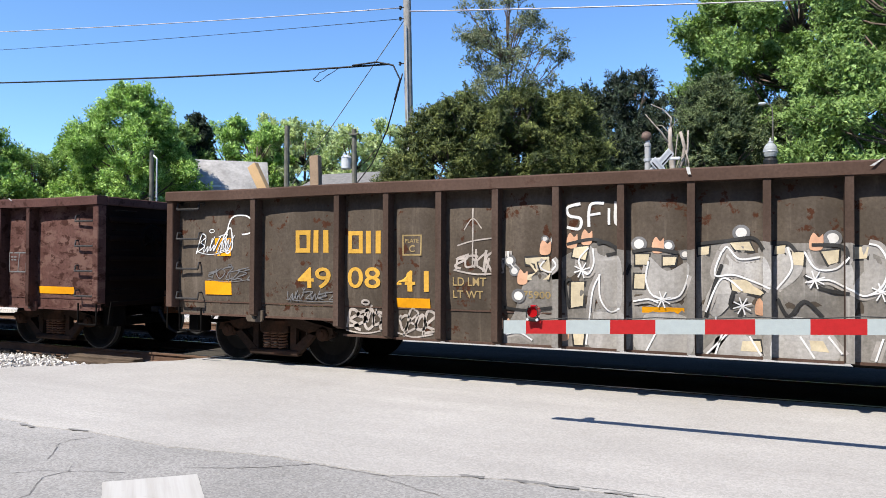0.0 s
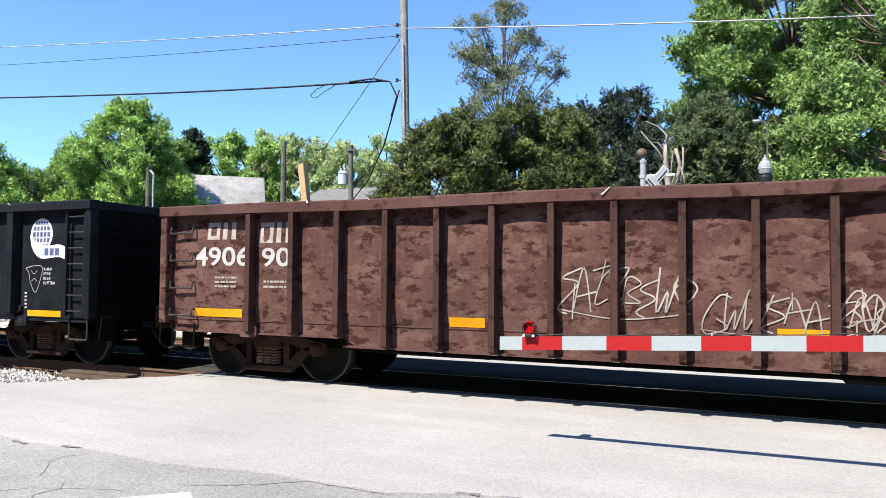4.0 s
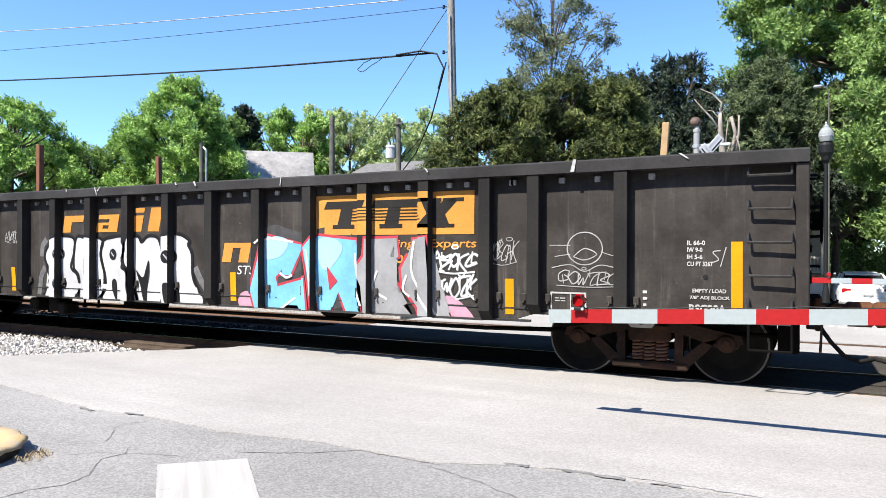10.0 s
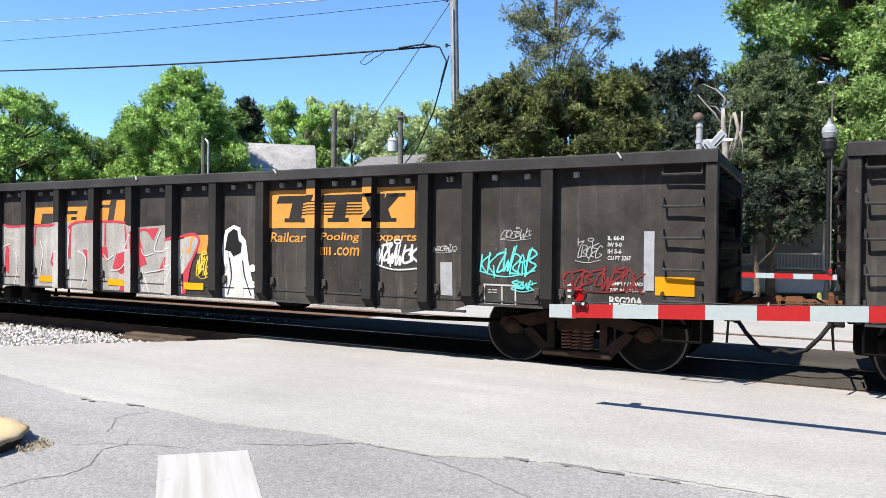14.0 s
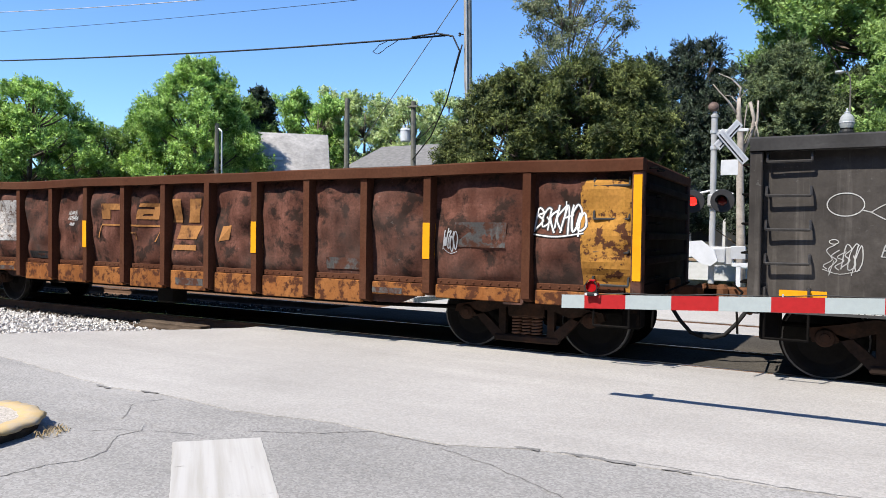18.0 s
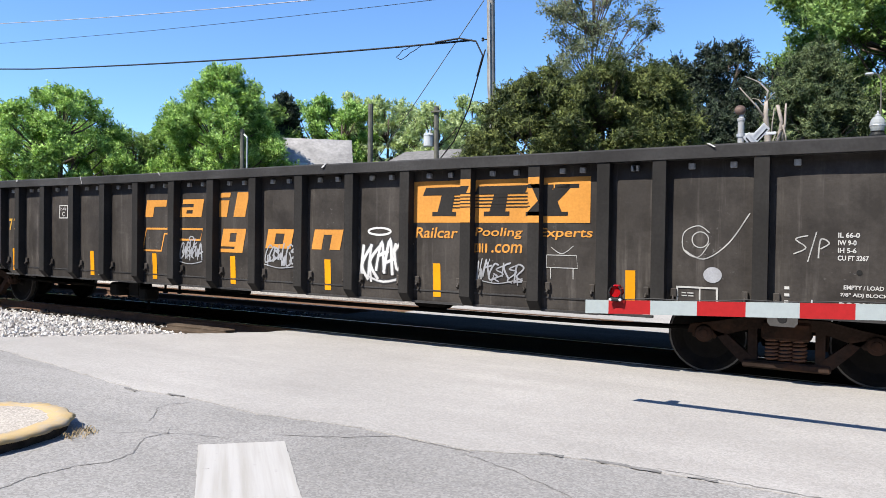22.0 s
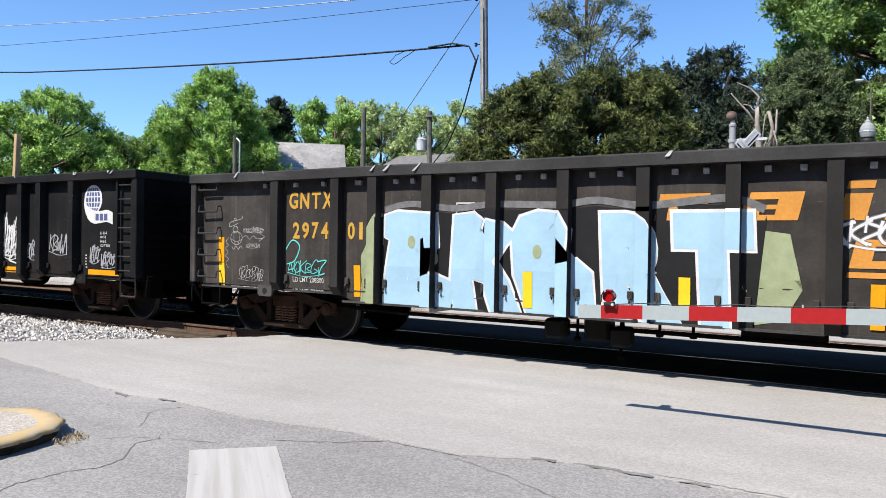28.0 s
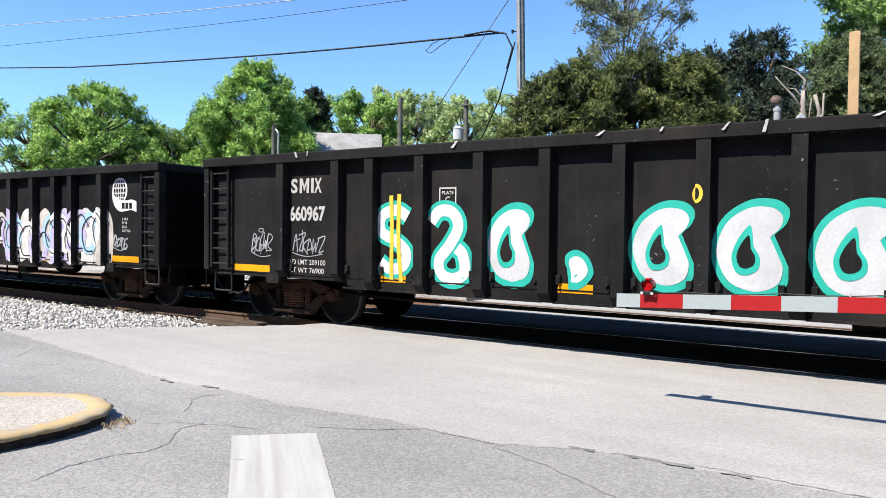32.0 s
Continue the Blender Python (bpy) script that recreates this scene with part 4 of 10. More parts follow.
def letters(body, u0, u1, z0, z1, bold=0.0, slant=0.0):
    if (body, bold) not in LETTERS:
        LETTERS[body, bold] = outline_mesh(body, bold)
    v, f = LETTERS[body, bold]
    return Shape().add([(u0 + x * (u1 - u0) + slant * y * (z1 - z0), 0, z0 + y * (z1 - z0)) for x, y in v], f)


def curve(pts, per=6, closed=False):
    """A smooth line through points."""
    n, out = len(pts), []
    idx = range(n if closed else n - 1)
    for i in idx:
        p = [pts[(i + k) % n] if closed else pts[min(max(i + k, 0), n - 1)] for k in (-1, 0, 1, 2)]
        for q in range(per):
            t = q / per
            out.append(tuple(0.5 * ((2 * p[1][a]) + (p[2][a] - p[0][a]) * t + (2 * p[0][a] - 5 * p[1][a] + 4 * p[2][a] - p[3][a]) * t * t
                                    + (3 * p[1][a] - p[0][a] - 3 * p[2][a] + p[3][a]) * t ** 3) for a in (0, 1)))
    if not closed:
        out.append(tuple(pts[-1]))
    return out


def stroke(pts, width, closed=False, smooth_line=True, per=6):
    """A painted line of even width through (along, up) points."""
    p = curve(pts, per, closed) if smooth_line else list(pts)
    n, vs = len(p), []
    for i in range(n):
        a = p[(i - 1) % n] if closed else p[max(i - 1, 0)]
        b = p[(i + 1) % n] if closed else p[min(i + 1, n - 1)]
        d = Vector((b[0] - a[0], b[1] - a[1]))
        d = d.normalized() if d.length > 1e-9 else Vector((1, 0))
        vs += [(p[i][0] - d.y * width / 2, 0, p[i][1] + d.x * width / 2), (p[i][0] + d.y * width / 2, 0, p[i][1] - d.x * width / 2)]
    m = n if closed else n - 1
    return Shape().add(vs, [(2 * i, 2 * i + 1, 2 * ((i + 1) % n) + 1, 2 * ((i + 1) % n)) for i in range(m)])


def fill(pts, smooth_line=True, per=6):
    """A painted patch inside a line."""
    p = curve(pts, per, True) if smooth_line else list(pts)
    return Shape().add([(x, 0, z) for x, z in p], [tuple(range(len(p)))])


def rect(u0, u1, z0, z1):
    return Shape().add([(u0, 0, z0), (u1, 0, z0), (u1, 0, z1), (u0, 0, z1)], [(0, 1, 2, 3)])


def merge(*shapes):
    s = Shape()
    for q in shapes:
        s.add(q.v, q.f)
    return s


def paint(key, name, shape, material, label="", lift=0.006, ribs=False, sheet=True):
    """Lays a flat drawing on the near side of a car; with ribs it runs over the ribs as well."""
    car, spec = CARS[key]
    rw, L, rec = spec.get("rib_w", 0.21), spec["L"], spec.get("recess", 0.19)
    bm = bmesh.new()
    vs = [bm.verts.new(p) for p in shape.v]
    for f in shape.f:
        try:
            bm.faces.new([vs[i] for i in f])
        except ValueError:
            pass
    bmesh.ops.triangulate(bm, faces=[f for f in bm.faces if len(f.verts) > 4])
    zl = sill_z(spec, sum(p[0] for p in shape.v) / len(shape.v)) + 0.015
    if min(p[2] for p in shape.v) < zl:
        bmesh.ops.bisect_plane(bm, geom=bm.verts[:] + bm.edges[:] + bm.faces[:], plane_co=(0, 0, zl), plane_no=(0, 0, -1), clear_outer=True)
        if not bm.verts:
            bm.free()
            return None
    xs = [v.co.x for v in bm.verts]
    a, b = min(xs), max(xs)
    cuts = []
    for r in spec["ribs"]:
        cuts += [r - rw / 2, r + rw / 2]
    if b - a > 0.4:
        step = 0.08 if spec.get("dents", 0) > 0.1 else 0.2
        cuts += [a + k * step for k in range(1, int((b - a) / step) + 1)]
    for u in cuts:
        if a < u < b:
            bmesh.ops.bisect_plane(bm, geom=bm.verts[:] + bm.edges[:] + bm.faces[:], plane_co=(u, 0, 0), plane_no=(1, 0, 0))
    zs = [p[2] for p in shape.v]
    rise = 0.08 if spec.get("dents", 0) > 0.1 else 0.25
    lift += 0.008 if spec.get("dents", 0) > 0.1 else 0
    z = math.floor(min(zs) / rise) * rise + rise
    while z < max(zs) and max(zs) - min(zs) > 0.35:
        bmesh.ops.bisect_plane(bm, geom=bm.verts[:] + bm.edges[:] + bm.faces[:], plane_co=(0, 0, z), plane_no=(0, 0, 1))
        z += rise
    out, where = Shape(), {}
    for f in bm.faces:
        u = sum(v.co.x for v in f.verts) / len(f.verts)
        on_rib = any(abs(u - r) < rw / 2 for r in spec["ribs"])
        if (on_rib and not ribs) or (not on_rib and not sheet):
            continue
        ids = []
        for v in f.verts:
            k = (v.index if v.index >= 0 else id(v), round(v.co.x, 4), round(v.co.z, 4), on_rib)
            if k not in where:
                where[k] = len(out.v)
                y = 1.6 + 0.003 + lift * 0.5 if on_rib else panel_surface(spec, min(max(v.co.x, 0.11), L - 0.11), v.co.z) + lift
                out.v.append((v.co.x - L / 2, -y, v.co.z))
            ids.append(where[k])
        if len(set(ids)) == len(ids):
            out.f.append(tuple(ids))
    bm.free()
    if not out.f:
        return None
    me = out.mesh(name, material)
    ob = new(name, me)
    ob.parent = car
    if label:
        tagged(ob, label)
    return ob


def word(key, body, u0, u1, z0, z1, material, bold=0.01, slant=0.0, lift=0.006, ribs=False, name="lettering", label=""):
    return paint(key, name, letters(body, u0, u1, z0, z1, bold, slant), material, label, lift, ribs)


def marks_smix(key, u0, u1, z0, z1):
    """Four stencilled characters, S M I X."""
    w, t = u1 - u0, 0.055
    word(key, "S", u0, u0 + 0.22 * w, z0, z1, WHITE, 0.03)
    a, b, m = u0 + 0.29 * w, u0 + 0.60 * w, u0 + 0.445 * w
    paint(key, "lettering", Shape().add([(a, 0, z0), (a + t, 0, z0), (a + t, 0, z1 - 0.09), (m, 0, z0 + 0.03), (b - t, 0, z1 - 0.09), (b - t, 0, z0), (b, 0, z0), (b, 0, z1), (b - t, 0, z1), (m, 0, z0 + 0.12), (a + t, 0, z1), (a, 0, z1)],
                                        [(0, 1, 2, 10, 11), (2, 3, 9, 10), (3, 4, 8, 9), (4, 5, 6, 7, 8)]), WHITE)
    paint(key, "lettering", rect(u0 + 0.665 * w, u0 + 0.665 * w + t, z0, z1), WHITE)
    word(key, "X", u0 + 0.77 * w, u1, z0, z1, WHITE, 0.03)


def spaced(key, body, u0, u1, z0, z1, material, bold=0.03):
    """Stencilled characters set apart, each in a cell of its own."""
    cell, s = (u1 - u0) / len(body), Shape()
    for k, ch in enumerate(body):
        w = {"1": 0.34, "I": 0.22, "X": 0.86, "N": 0.80, "G": 0.82, "T": 0.78}.get(ch, 0.72) * cell
        c = u0 + (k + 0.5) * cell
        q = letters(ch, c - w / 2, c + w / 2, z0, z1, bold)
        s.add(q.v, q.f)
    return paint(key, "lettering", s, material)


def marks(key, n, u0, u1, z0, z1, material):
    """Plain block shapes in place of the owner's marks."""
    w, g = (u1 - u0) / n, 0.18 * (u1 - u0) / n
    for k in range(n):
        a, b = u0 + k * w, u0 + (k + 1) * w - g
        t = (b - a) * 0.26
        c, d = (a + b) / 2, (z0 + z1) / 2
        if k % 4 == 0:
            s = merge(rect(a, b, z1 - t, z1), rect(a, a + t, z0 + t, z1 - t), rect(b - t, b, z0 + t, z1 - t), rect(a, b, z0, z0 + t))
        elif k % 4 == 1:
            s = merge(rect(a, a + 1.3 * t, z0, z1), rect(b - 1.3 * t, b, z0, z1))
        elif k % 4 == 2:
            s = rect(c - 0.9 * t, c + 0.9 * t, z0, z1)
        else:
            s = fill([(a, d), (c, z0), (b, d), (c, z1)], False)
        paint(key, "owner_mark", s, material)


def bars(key, rows, u0, u1, z0, z1, material, seed=0):
    """Small stencilled lines that cannot be read."""
    rnd, s = random.Random(seed), Shape()
    h = (z1 - z0) / rows
    for k in range(rows):
        u = u0
        while u < u1 - 0.01:
            w = min(rnd.uniform(0.03, 0.11), u1 - u)
            q = rect(u, u + w, z1 - (k + 0.72) * h, z1 - (k + 0.30) * h)
            s.add(q.v, q.f)
            u += w + 0.015
    ob = paint(key, "stencil_line", s, material)
    if ob:
        tagged(ob, "rows of small stencilled lines", kind="stuff")


def reflector(key, u0, u1, z0, z1, material=None, ribs=False):
    paint(key, "reflector", rect(u0, u1, z0, z1), material or YELLOW, "yellow reflective strip", 0.005, ribs)


def plate(key, u0, u1, z0, z1, material, body="C"):
    w = (u1 - u0) * 0.07
    paint(key, "plate_mark", merge(rect(u0, u1, z0, z0 + w), rect(u0, u1, z1 - w, z1), rect(u0, u0 + w, z0 + w, z1 - w), rect(u1 - w, u1, z0 + w, z1 - w)), material)
    m, h = (u0 + u1) / 2, z1 - z0
    word(key, body, m - h * 0.15, m + h * 0.15, z0 + h * 0.16, z0 + h * 0.50, material, 0.02)
    word(key, "PLATE", m - (u1 - u0) * 0.34, m + (u1 - u0) * 0.34, z0 + h * 0.62, z0 + h * 0.80, material, 0.02)


def table_mark(key, u0, u1, z0, z1, material):
    w = 0.022
    m = u0 + (u1 - u0) * 0.55
    paint(key, "service_panel", merge(rect(u0, u1, z0, z0 + w), rect(u0, u1, z1 - w, z1), rect(u0, u0 + w, z0 + w, z1 - w), rect(u1 - w, u1, z0 + w, z1 - w), rect(m, m + w * 0.8, z0 + w, z1 - w)), material)
    bars(key, 2, u0 + 0.06, m - 0.06, z0 + (z1 - z0) * 0.55, z1 - 0.06, material, 3)


def scrawl(key, u0, u1, z0, z1, material, seed, n=4, width=0.025, slant=0.15, lift=0.008, ribs=False, name="spray_tag", label=""):
    """A quick run of joined loops and hooks, as a hand with a spray can leaves them."""
    rnd, s = random.Random(seed), Shape()
    n, width = n + 2, width * 1.05
    w = (u1 - u0) / n
    h = z1 - z0

    halo = [Shape(), Shape(), Shape()]

    def add(pts, k=1.0):
        line = [(u + slant * (z - z0), z) for u, z in pts]
        q = stroke(line, width * k * rnd.uniform(0.8, 1.2), per=5)
        s.add(q.v, q.f)
        for ring, k2 in zip(halo, (2.7, 2.0, 1.45)):
            q = stroke(line, width * k * k2, per=5)
            ring.add(q.v, q.f)

    # overlapping letters of tall jagged strokes and loops
    for k in range(n):
        a = u0 + (k + 0.02) * w
        b = a + w * rnd.uniform(1.05, 1.4)
        lo, hi = z0 + h * rnd.uniform(0.0, 0.30), z1 - h * rnd.uniform(0.0, 0.28)
        m = (lo + hi) / 2 + h * rnd.uniform(-0.15, 0.15)
        c = (a + b) / 2
        kind = rnd.randrange(8)
        if kind == 0:
            add([(a, hi), (a + w * 0.15, lo), (c, m + h * 0.1), (c + w * 0.1, lo), (b, hi + h * 0.08)])
        elif kind == 1:
            add([(b, hi - h * 0.06), (c, hi), (a, m), (a + w * 0.2, lo), (b, lo + h * 0.15), (c, m)])
        elif kind == 2:
            add([(a, lo - h * 0.06), (a + w * 0.12, hi), (b - w * 0.1, hi - h * 0.12), (a + w * 0.25, m), (b, m - h * 0.18), (a, lo)])
        elif kind == 3:
            add([(a - w * 0.1, hi - h * 0.10), (b, hi), (c, m), (c - w * 0.2, lo), (b, lo + h * 0.1)])
        elif kind == 4:
            add([(b, hi), (a, hi - h * 0.2), (b - w * 0.1, m), (a - w * 0.05, lo + h * 0.08), (c, lo - h * 0.05)])
        elif kind == 5:
            add([(a, lo), (a + w * 0.3, hi), (b - w * 0.2, lo - h * 0.06)])
            add([(a, m - h * 0.08), (b, m + h * 0.04)])
        elif kind == 6:
            add([(a, m), (c, hi), (b, m), (c, lo), (a, m), (a + w * 0.1, hi)])
        else:
            add([(a, hi), (a + w * 0.05, lo)])
            add([(b, hi), (a + w * 0.1, m), (b, lo - h * 0.08)])
        if rnd.random() < 0.45:
            x = rnd.uniform(a, b)
            add([(x, m), (x + w * rnd.uniform(-0.4, 0.5), (hi + h * 0.12) if rnd.random() < 0.5 else (lo - h * 0.15))], 0.75)
    add([(u0 - w * 0.1, z0 + h * rnd.uniform(0.0, 0.2)), (u0 + (u1 - u0) * 0.5, z0 - h * 0.06), (u1 + w * 0.2, z0 + h * rnd.uniform(0.0, 0.2))], 0.7)
    if rnd.random() < 0.5:
        r = h * 0.08
        c = (u0 + (u1 - u0) * rnd.uniform(0.3, 0.8), z1 + r * 0.8)
        q = stroke([(c[0] + 1.8 * r * math.cos(t), c[1] + r * math.sin(t)) for t in (k * math.pi / 4 for k in range(8))], width * 0.8, True, per=3)
        s.add(q.v, q.f)
    if material is SPRAY_WHITE:
        for ring, m, d in zip(halo, OVERSPRAY, (0.0045, 0.003, 0.0015)):
            paint(key, "spray_haze", ring, m, "", lift - d, ribs)
    paint(key, name, s, material, label, lift, ribs)


def ring_of(c, rx, rz, n=10, ph=0.0):
    return [(c[0] + rx * math.cos(ph + 2 * math.pi * k / n), c[1] + rz * math.sin(ph + 2 * math.pi * k / n)) for k in range(n)]


def emblem(key, u0, u1, z0, z1, blue=True):
    """White globe of meridians over a waving band."""
    car, spec = CARS[key]
    h, w = z1 - z0, u1 - u0
    r = min(w * 0.315, h * 0.41)
    c = (u0 + r, z1 - r)
    paint(key, "emblem_globe", fill(ring_of(c, r, r, 28), False), SPRAY_WHITE, "white globe emblem", 0.006)
    cells = []
    zs = [-0.86, -0.56, -0.20, 0.20, 0.56, 0.86]
    us = [-0.86, -0.50, -0.17, 0.17, 0.50, 0.86]
    for i in range(5):
        for j in range(5):
            q = []
            for uu, zz in ((us[i] + 0.055, zs[j] + 0.05), (us[i + 1] - 0.055, zs[j] + 0.05), (us[i + 1] - 0.055, zs[j + 1] - 0.05), (us[i] + 0.055, zs[j + 1] - 0.05)):
                ww = math.sqrt(max(0.02, 1 - min(zz * zz, 0.93)))
                q.append((c[0] + r * 0.98 * uu * ww, c[1] + r * 0.98 * zz))
            cells.append(fill(q, False))
    for cell in cells:
        paint(key, "emblem_cell", cell, EMBLEM_BLUE if blue else BLACK_CAR, "", 0.009)
    low = curve([(u0 - w * 0.01, z0 + h * 0.60), (u0 + w * 0.03, z0 + h * 0.36), (u0 + w * 0.16, z0 + h * 0.13), (u0 + w * 0.36, z0 + h * 0.02), (u0 + w * 0.60, z0 + h * 0.04), (u0 + w * 0.82, z0 + h * 0.06), (u1, z0)], 5)
    top = curve([(u1, z0 + h * 0.30), (u0 + w * 0.82, z0 + h * 0.36), (u0 + w * 0.60, z0 + h * 0.34), (u0 + w * 0.40, z0 + h * 0.35), (u0 + w * 0.20, z0 + h * 0.42), (u0 + w * 0.07, z0 + h * 0.52)], 5)
    band = low + top
    paint(key, "emblem_band", fill(band, False), SPRAY_WHITE, "white band below the globe", 0.010)
    a, b = u0 + w * 0.42, u0 + w * 0.86
    for k in range(3):
        x0 = a + (b - a) * k / 3
        paint(key, "owner_mark", merge(rect(x0, x0 + w * 0.11, z0 + h * 0.10, z0 + h * 0.27), Shape()), EMBLEM_BLUE if blue else BLACK_CAR, "", 0.013)


def orange_block(key):
    """The owner's orange panel with three dark slanting shapes and speed lines."""
    u0, u1, z0, z1 = 13.70, 16.31, 1.81, 2.39
    paint(key, "logo_panel", rect(u0, u1, z0, z1), ORANGE, "orange logo panel", 0.005)
    paint(key, "logo_panel", rect(14.2, 15.9, z0, z1), ORANGE, "", 0.005, True, False)
    sl = 0.28
    for a, b in ((0.16, 0.92), (0.98, 1.72)):
        x, e = u0 + a, u0 + b
        zt, zm, zb = z1 - 0.09, z1 - 0.20, z0 + 0.09
        k = sl * 0.4
        s = merge(fill([(x, zm), (x + 0.05, zt), (e + 0.05, zt), (e, zm)], False),
                  fill([((x + e) / 2 - 0.15, zb), ((x + e) / 2 + 0.09, zb), ((x + e) / 2 + 0.13, zm), ((x + e) / 2 - 0.07, zm)], False),
                  rect((x + e) / 2 - 0.22, (x + e) / 2 + 0.16, zb, zb + 0.06))
        paint(key, "logo_shape", s, DARK_RIB, "", 0.008, True)
    x = u0 + 1.78
    zt, zb = z1 - 0.09, z0 + 0.09
    paint(key, "logo_shape", merge(fill([(x, zb), (x + 0.22, zb), (x + 0.62, zt), (x + 0.40, zt)], False), fill([(x + 0.08, zt), (x + 0.30, zt), (x + 0.48, zb), (x + 0.28, zb)], False),
                                   rect(x - 0.04, x + 0.26, zb, zb + 0.05), rect(x + 0.24, x + 0.54, zb, zb + 0.05), rect(x + 0.04, x + 0.34, zt - 0.05, zt), rect(x + 0.36, x + 0.68, zt - 0.05, zt)), DARK_RIB, "", 0.008, True)
    lines = [rect(u0 + 0.58 + 0.02 * k, u0 + 1.86 - 0.02 * k, z0 + 0.20 + 0.045 * k, z0 + 0.215 + 0.045 * k) for k in range(5)]
    paint(key, "speed_line", merge(*lines), DARK_RIB, "", 0.010, True)


def slogan(key):
    for body, a, b in (("Railcar", 13.74, 14.42), ("Pooling", 14.69, 15.38), ("Experts", 15.62, 16.33)):
        word(key, body, a, b, 1.595, 1.745, ORANGE, 0.012, 0.18)
    marks(key, 3, 14.69, 14.92, 1.41, 1.53, ORANGE)
    word(key, ".com", 14.95, 15.39, 1.41, 1.53, ORANGE, 0.012, 0.12)


def slanted(pts, sl=0.22):
    return fill([(u + sl * z, z) for u, z in pts], False)


def big_name(key, top="rail", low="gon"):
    """The owner's large slanting orange shapes on the side sheets."""
    t = 0.11

    def put(shape, z):
        shape.v = [(u - 0.22 * z, y, w) for u, y, w in shape.v]
        paint(key, "logo_shape", shape, ORANGE, "", 0.006)

    if "r" in top:
        a, z0, z1 = 7.80, 1.90, 2.21
        put(merge(slanted([(a, z0), (a + 0.24, z0), (a + 0.24, z1), (a, z1)]), slanted([(a + 0.24, z1 - 0.12), (a + 0.56, z1 - 0.12), (a + 0.56, z1), (a + 0.24, z1)])), z0)
    if "a" in top:
        a = 8.74
        put(merge(slanted([(a + 0.04, z1 - 0.08), (a + 0.58, z1 - 0.08), (a + 0.58, z1), (a + 0.04, z1)]), slanted([(a + 0.34, z0), (a + 0.58, z0), (a + 0.58, z1 - 0.08), (a + 0.34, z1 - 0.08)]),
                  slanted([(a, z0), (a + 0.34, z0), (a + 0.34, z0 + 0.06), (a, z0 + 0.06)]), slanted([(a, z0 + 0.06), (a + 0.18, z0 + 0.06), (a + 0.18, z0 + 0.17), (a, z0 + 0.17)]),
                  slanted([(a, z0 + 0.12), (a + 0.34, z0 + 0.12), (a + 0.34, z0 + 0.17), (a, z0 + 0.17)])), z0)
    z0 = 1.90
    put(merge(slanted([(9.70, z0), (9.95, z0), (9.95, z0 + 0.28), (9.70, z0 + 0.28)]), slanted([(9.70, z0 + 0.33), (9.95, z0 + 0.33), (9.95, z0 + 0.41), (9.70, z0 + 0.41)])), z0)
    put(slanted([(10.11, z0), (10.38, z0), (10.38, z0 + 0.41), (10.11, z0 + 0.41)]), z0)
    if "g" in low:
        a, z0, z1 = 9.78, 1.30, 1.70
        put(merge(slanted([(a, z1 - 0.30), (a + 0.19, z1 - 0.30), (a + 0.19, z1), (a, z1)]), slanted([(a + 0.19, z1 - 0.07), (a + 0.34, z1 - 0.07), (a + 0.34, z1), (a + 0.19, z1)]),
                  slanted([(a + 0.34, z0), (a + 0.54, z0), (a + 0.54, z1), (a + 0.34, z1)]), slanted([(a + 0.19, z1 - 0.30), (a + 0.34, z1 - 0.30), (a + 0.34, z1 - 0.22), (a + 0.19, z1 - 0.22)]),
                  slanted([(a, z0), (a + 0.34, z0), (a + 0.34, z0 + 0.06), (a, z0 + 0.06)])), z0)
    if "o" in low:
        a, z0, z1 = 10.84, 1.39, 1.70
        put(merge(slanted([(a, z0), (a + 0.18, z0), (a + 0.18, z1), (a, z1)]), slanted([(a + 0.37, z0), (a + 0.55, z0), (a + 0.55, z1), (a + 0.37, z1)]),
                  slanted([(a + 0.18, z1 - 0.07), (a + 0.37, z1 - 0.07), (a + 0.37, z1), (a + 0.18, z1)]), slanted([(a + 0.18, z0), (a + 0.37, z0), (a + 0.37, z0 + 0.07), (a + 0.18, z0 + 0.07)])), z0)
    if "n" in low:
        a, z0, z1 = 11.82, 1.39, 1.70
        put(merge(slanted([(a, z0), (a + 0.2, z0), (a + 0.2, z1), (a, z1)]), slanted([(a + 0.36, z0), (a + 0.56, z0), (a + 0.56, z1), (a + 0.36, z1)]),
                  slanted([(a + 0.2, z1 - 0.08), (a + 0.36, z1 - 0.08), (a + 0.36, z1), (a + 0.2, z1)])), z0)


def bracket_logo(key):
    w = 0.035
    pts = [(7.74, 1.29), (7.86, 1.69), (9.36, 1.69), (9.30, 1.50), (8.66, 1.50), (8.62, 1.60), (8.36, 1.60), (8.28, 1.29), (7.74, 1.29)]
    paint(key, "logo_shape", stroke(pts, w, False, False), ORANGE, "", 0.006)


def sizes(key, u, z, lines):
    """The stencilled inside measures, one line below the other."""
    for k, line in enumerate(lines):
        word(key, line, u, u + 0.028 * len(line), z + 0.24 - 0.08 * k, z + 0.295 - 0.08 * k, WHITE, 0.03, name="stencil")


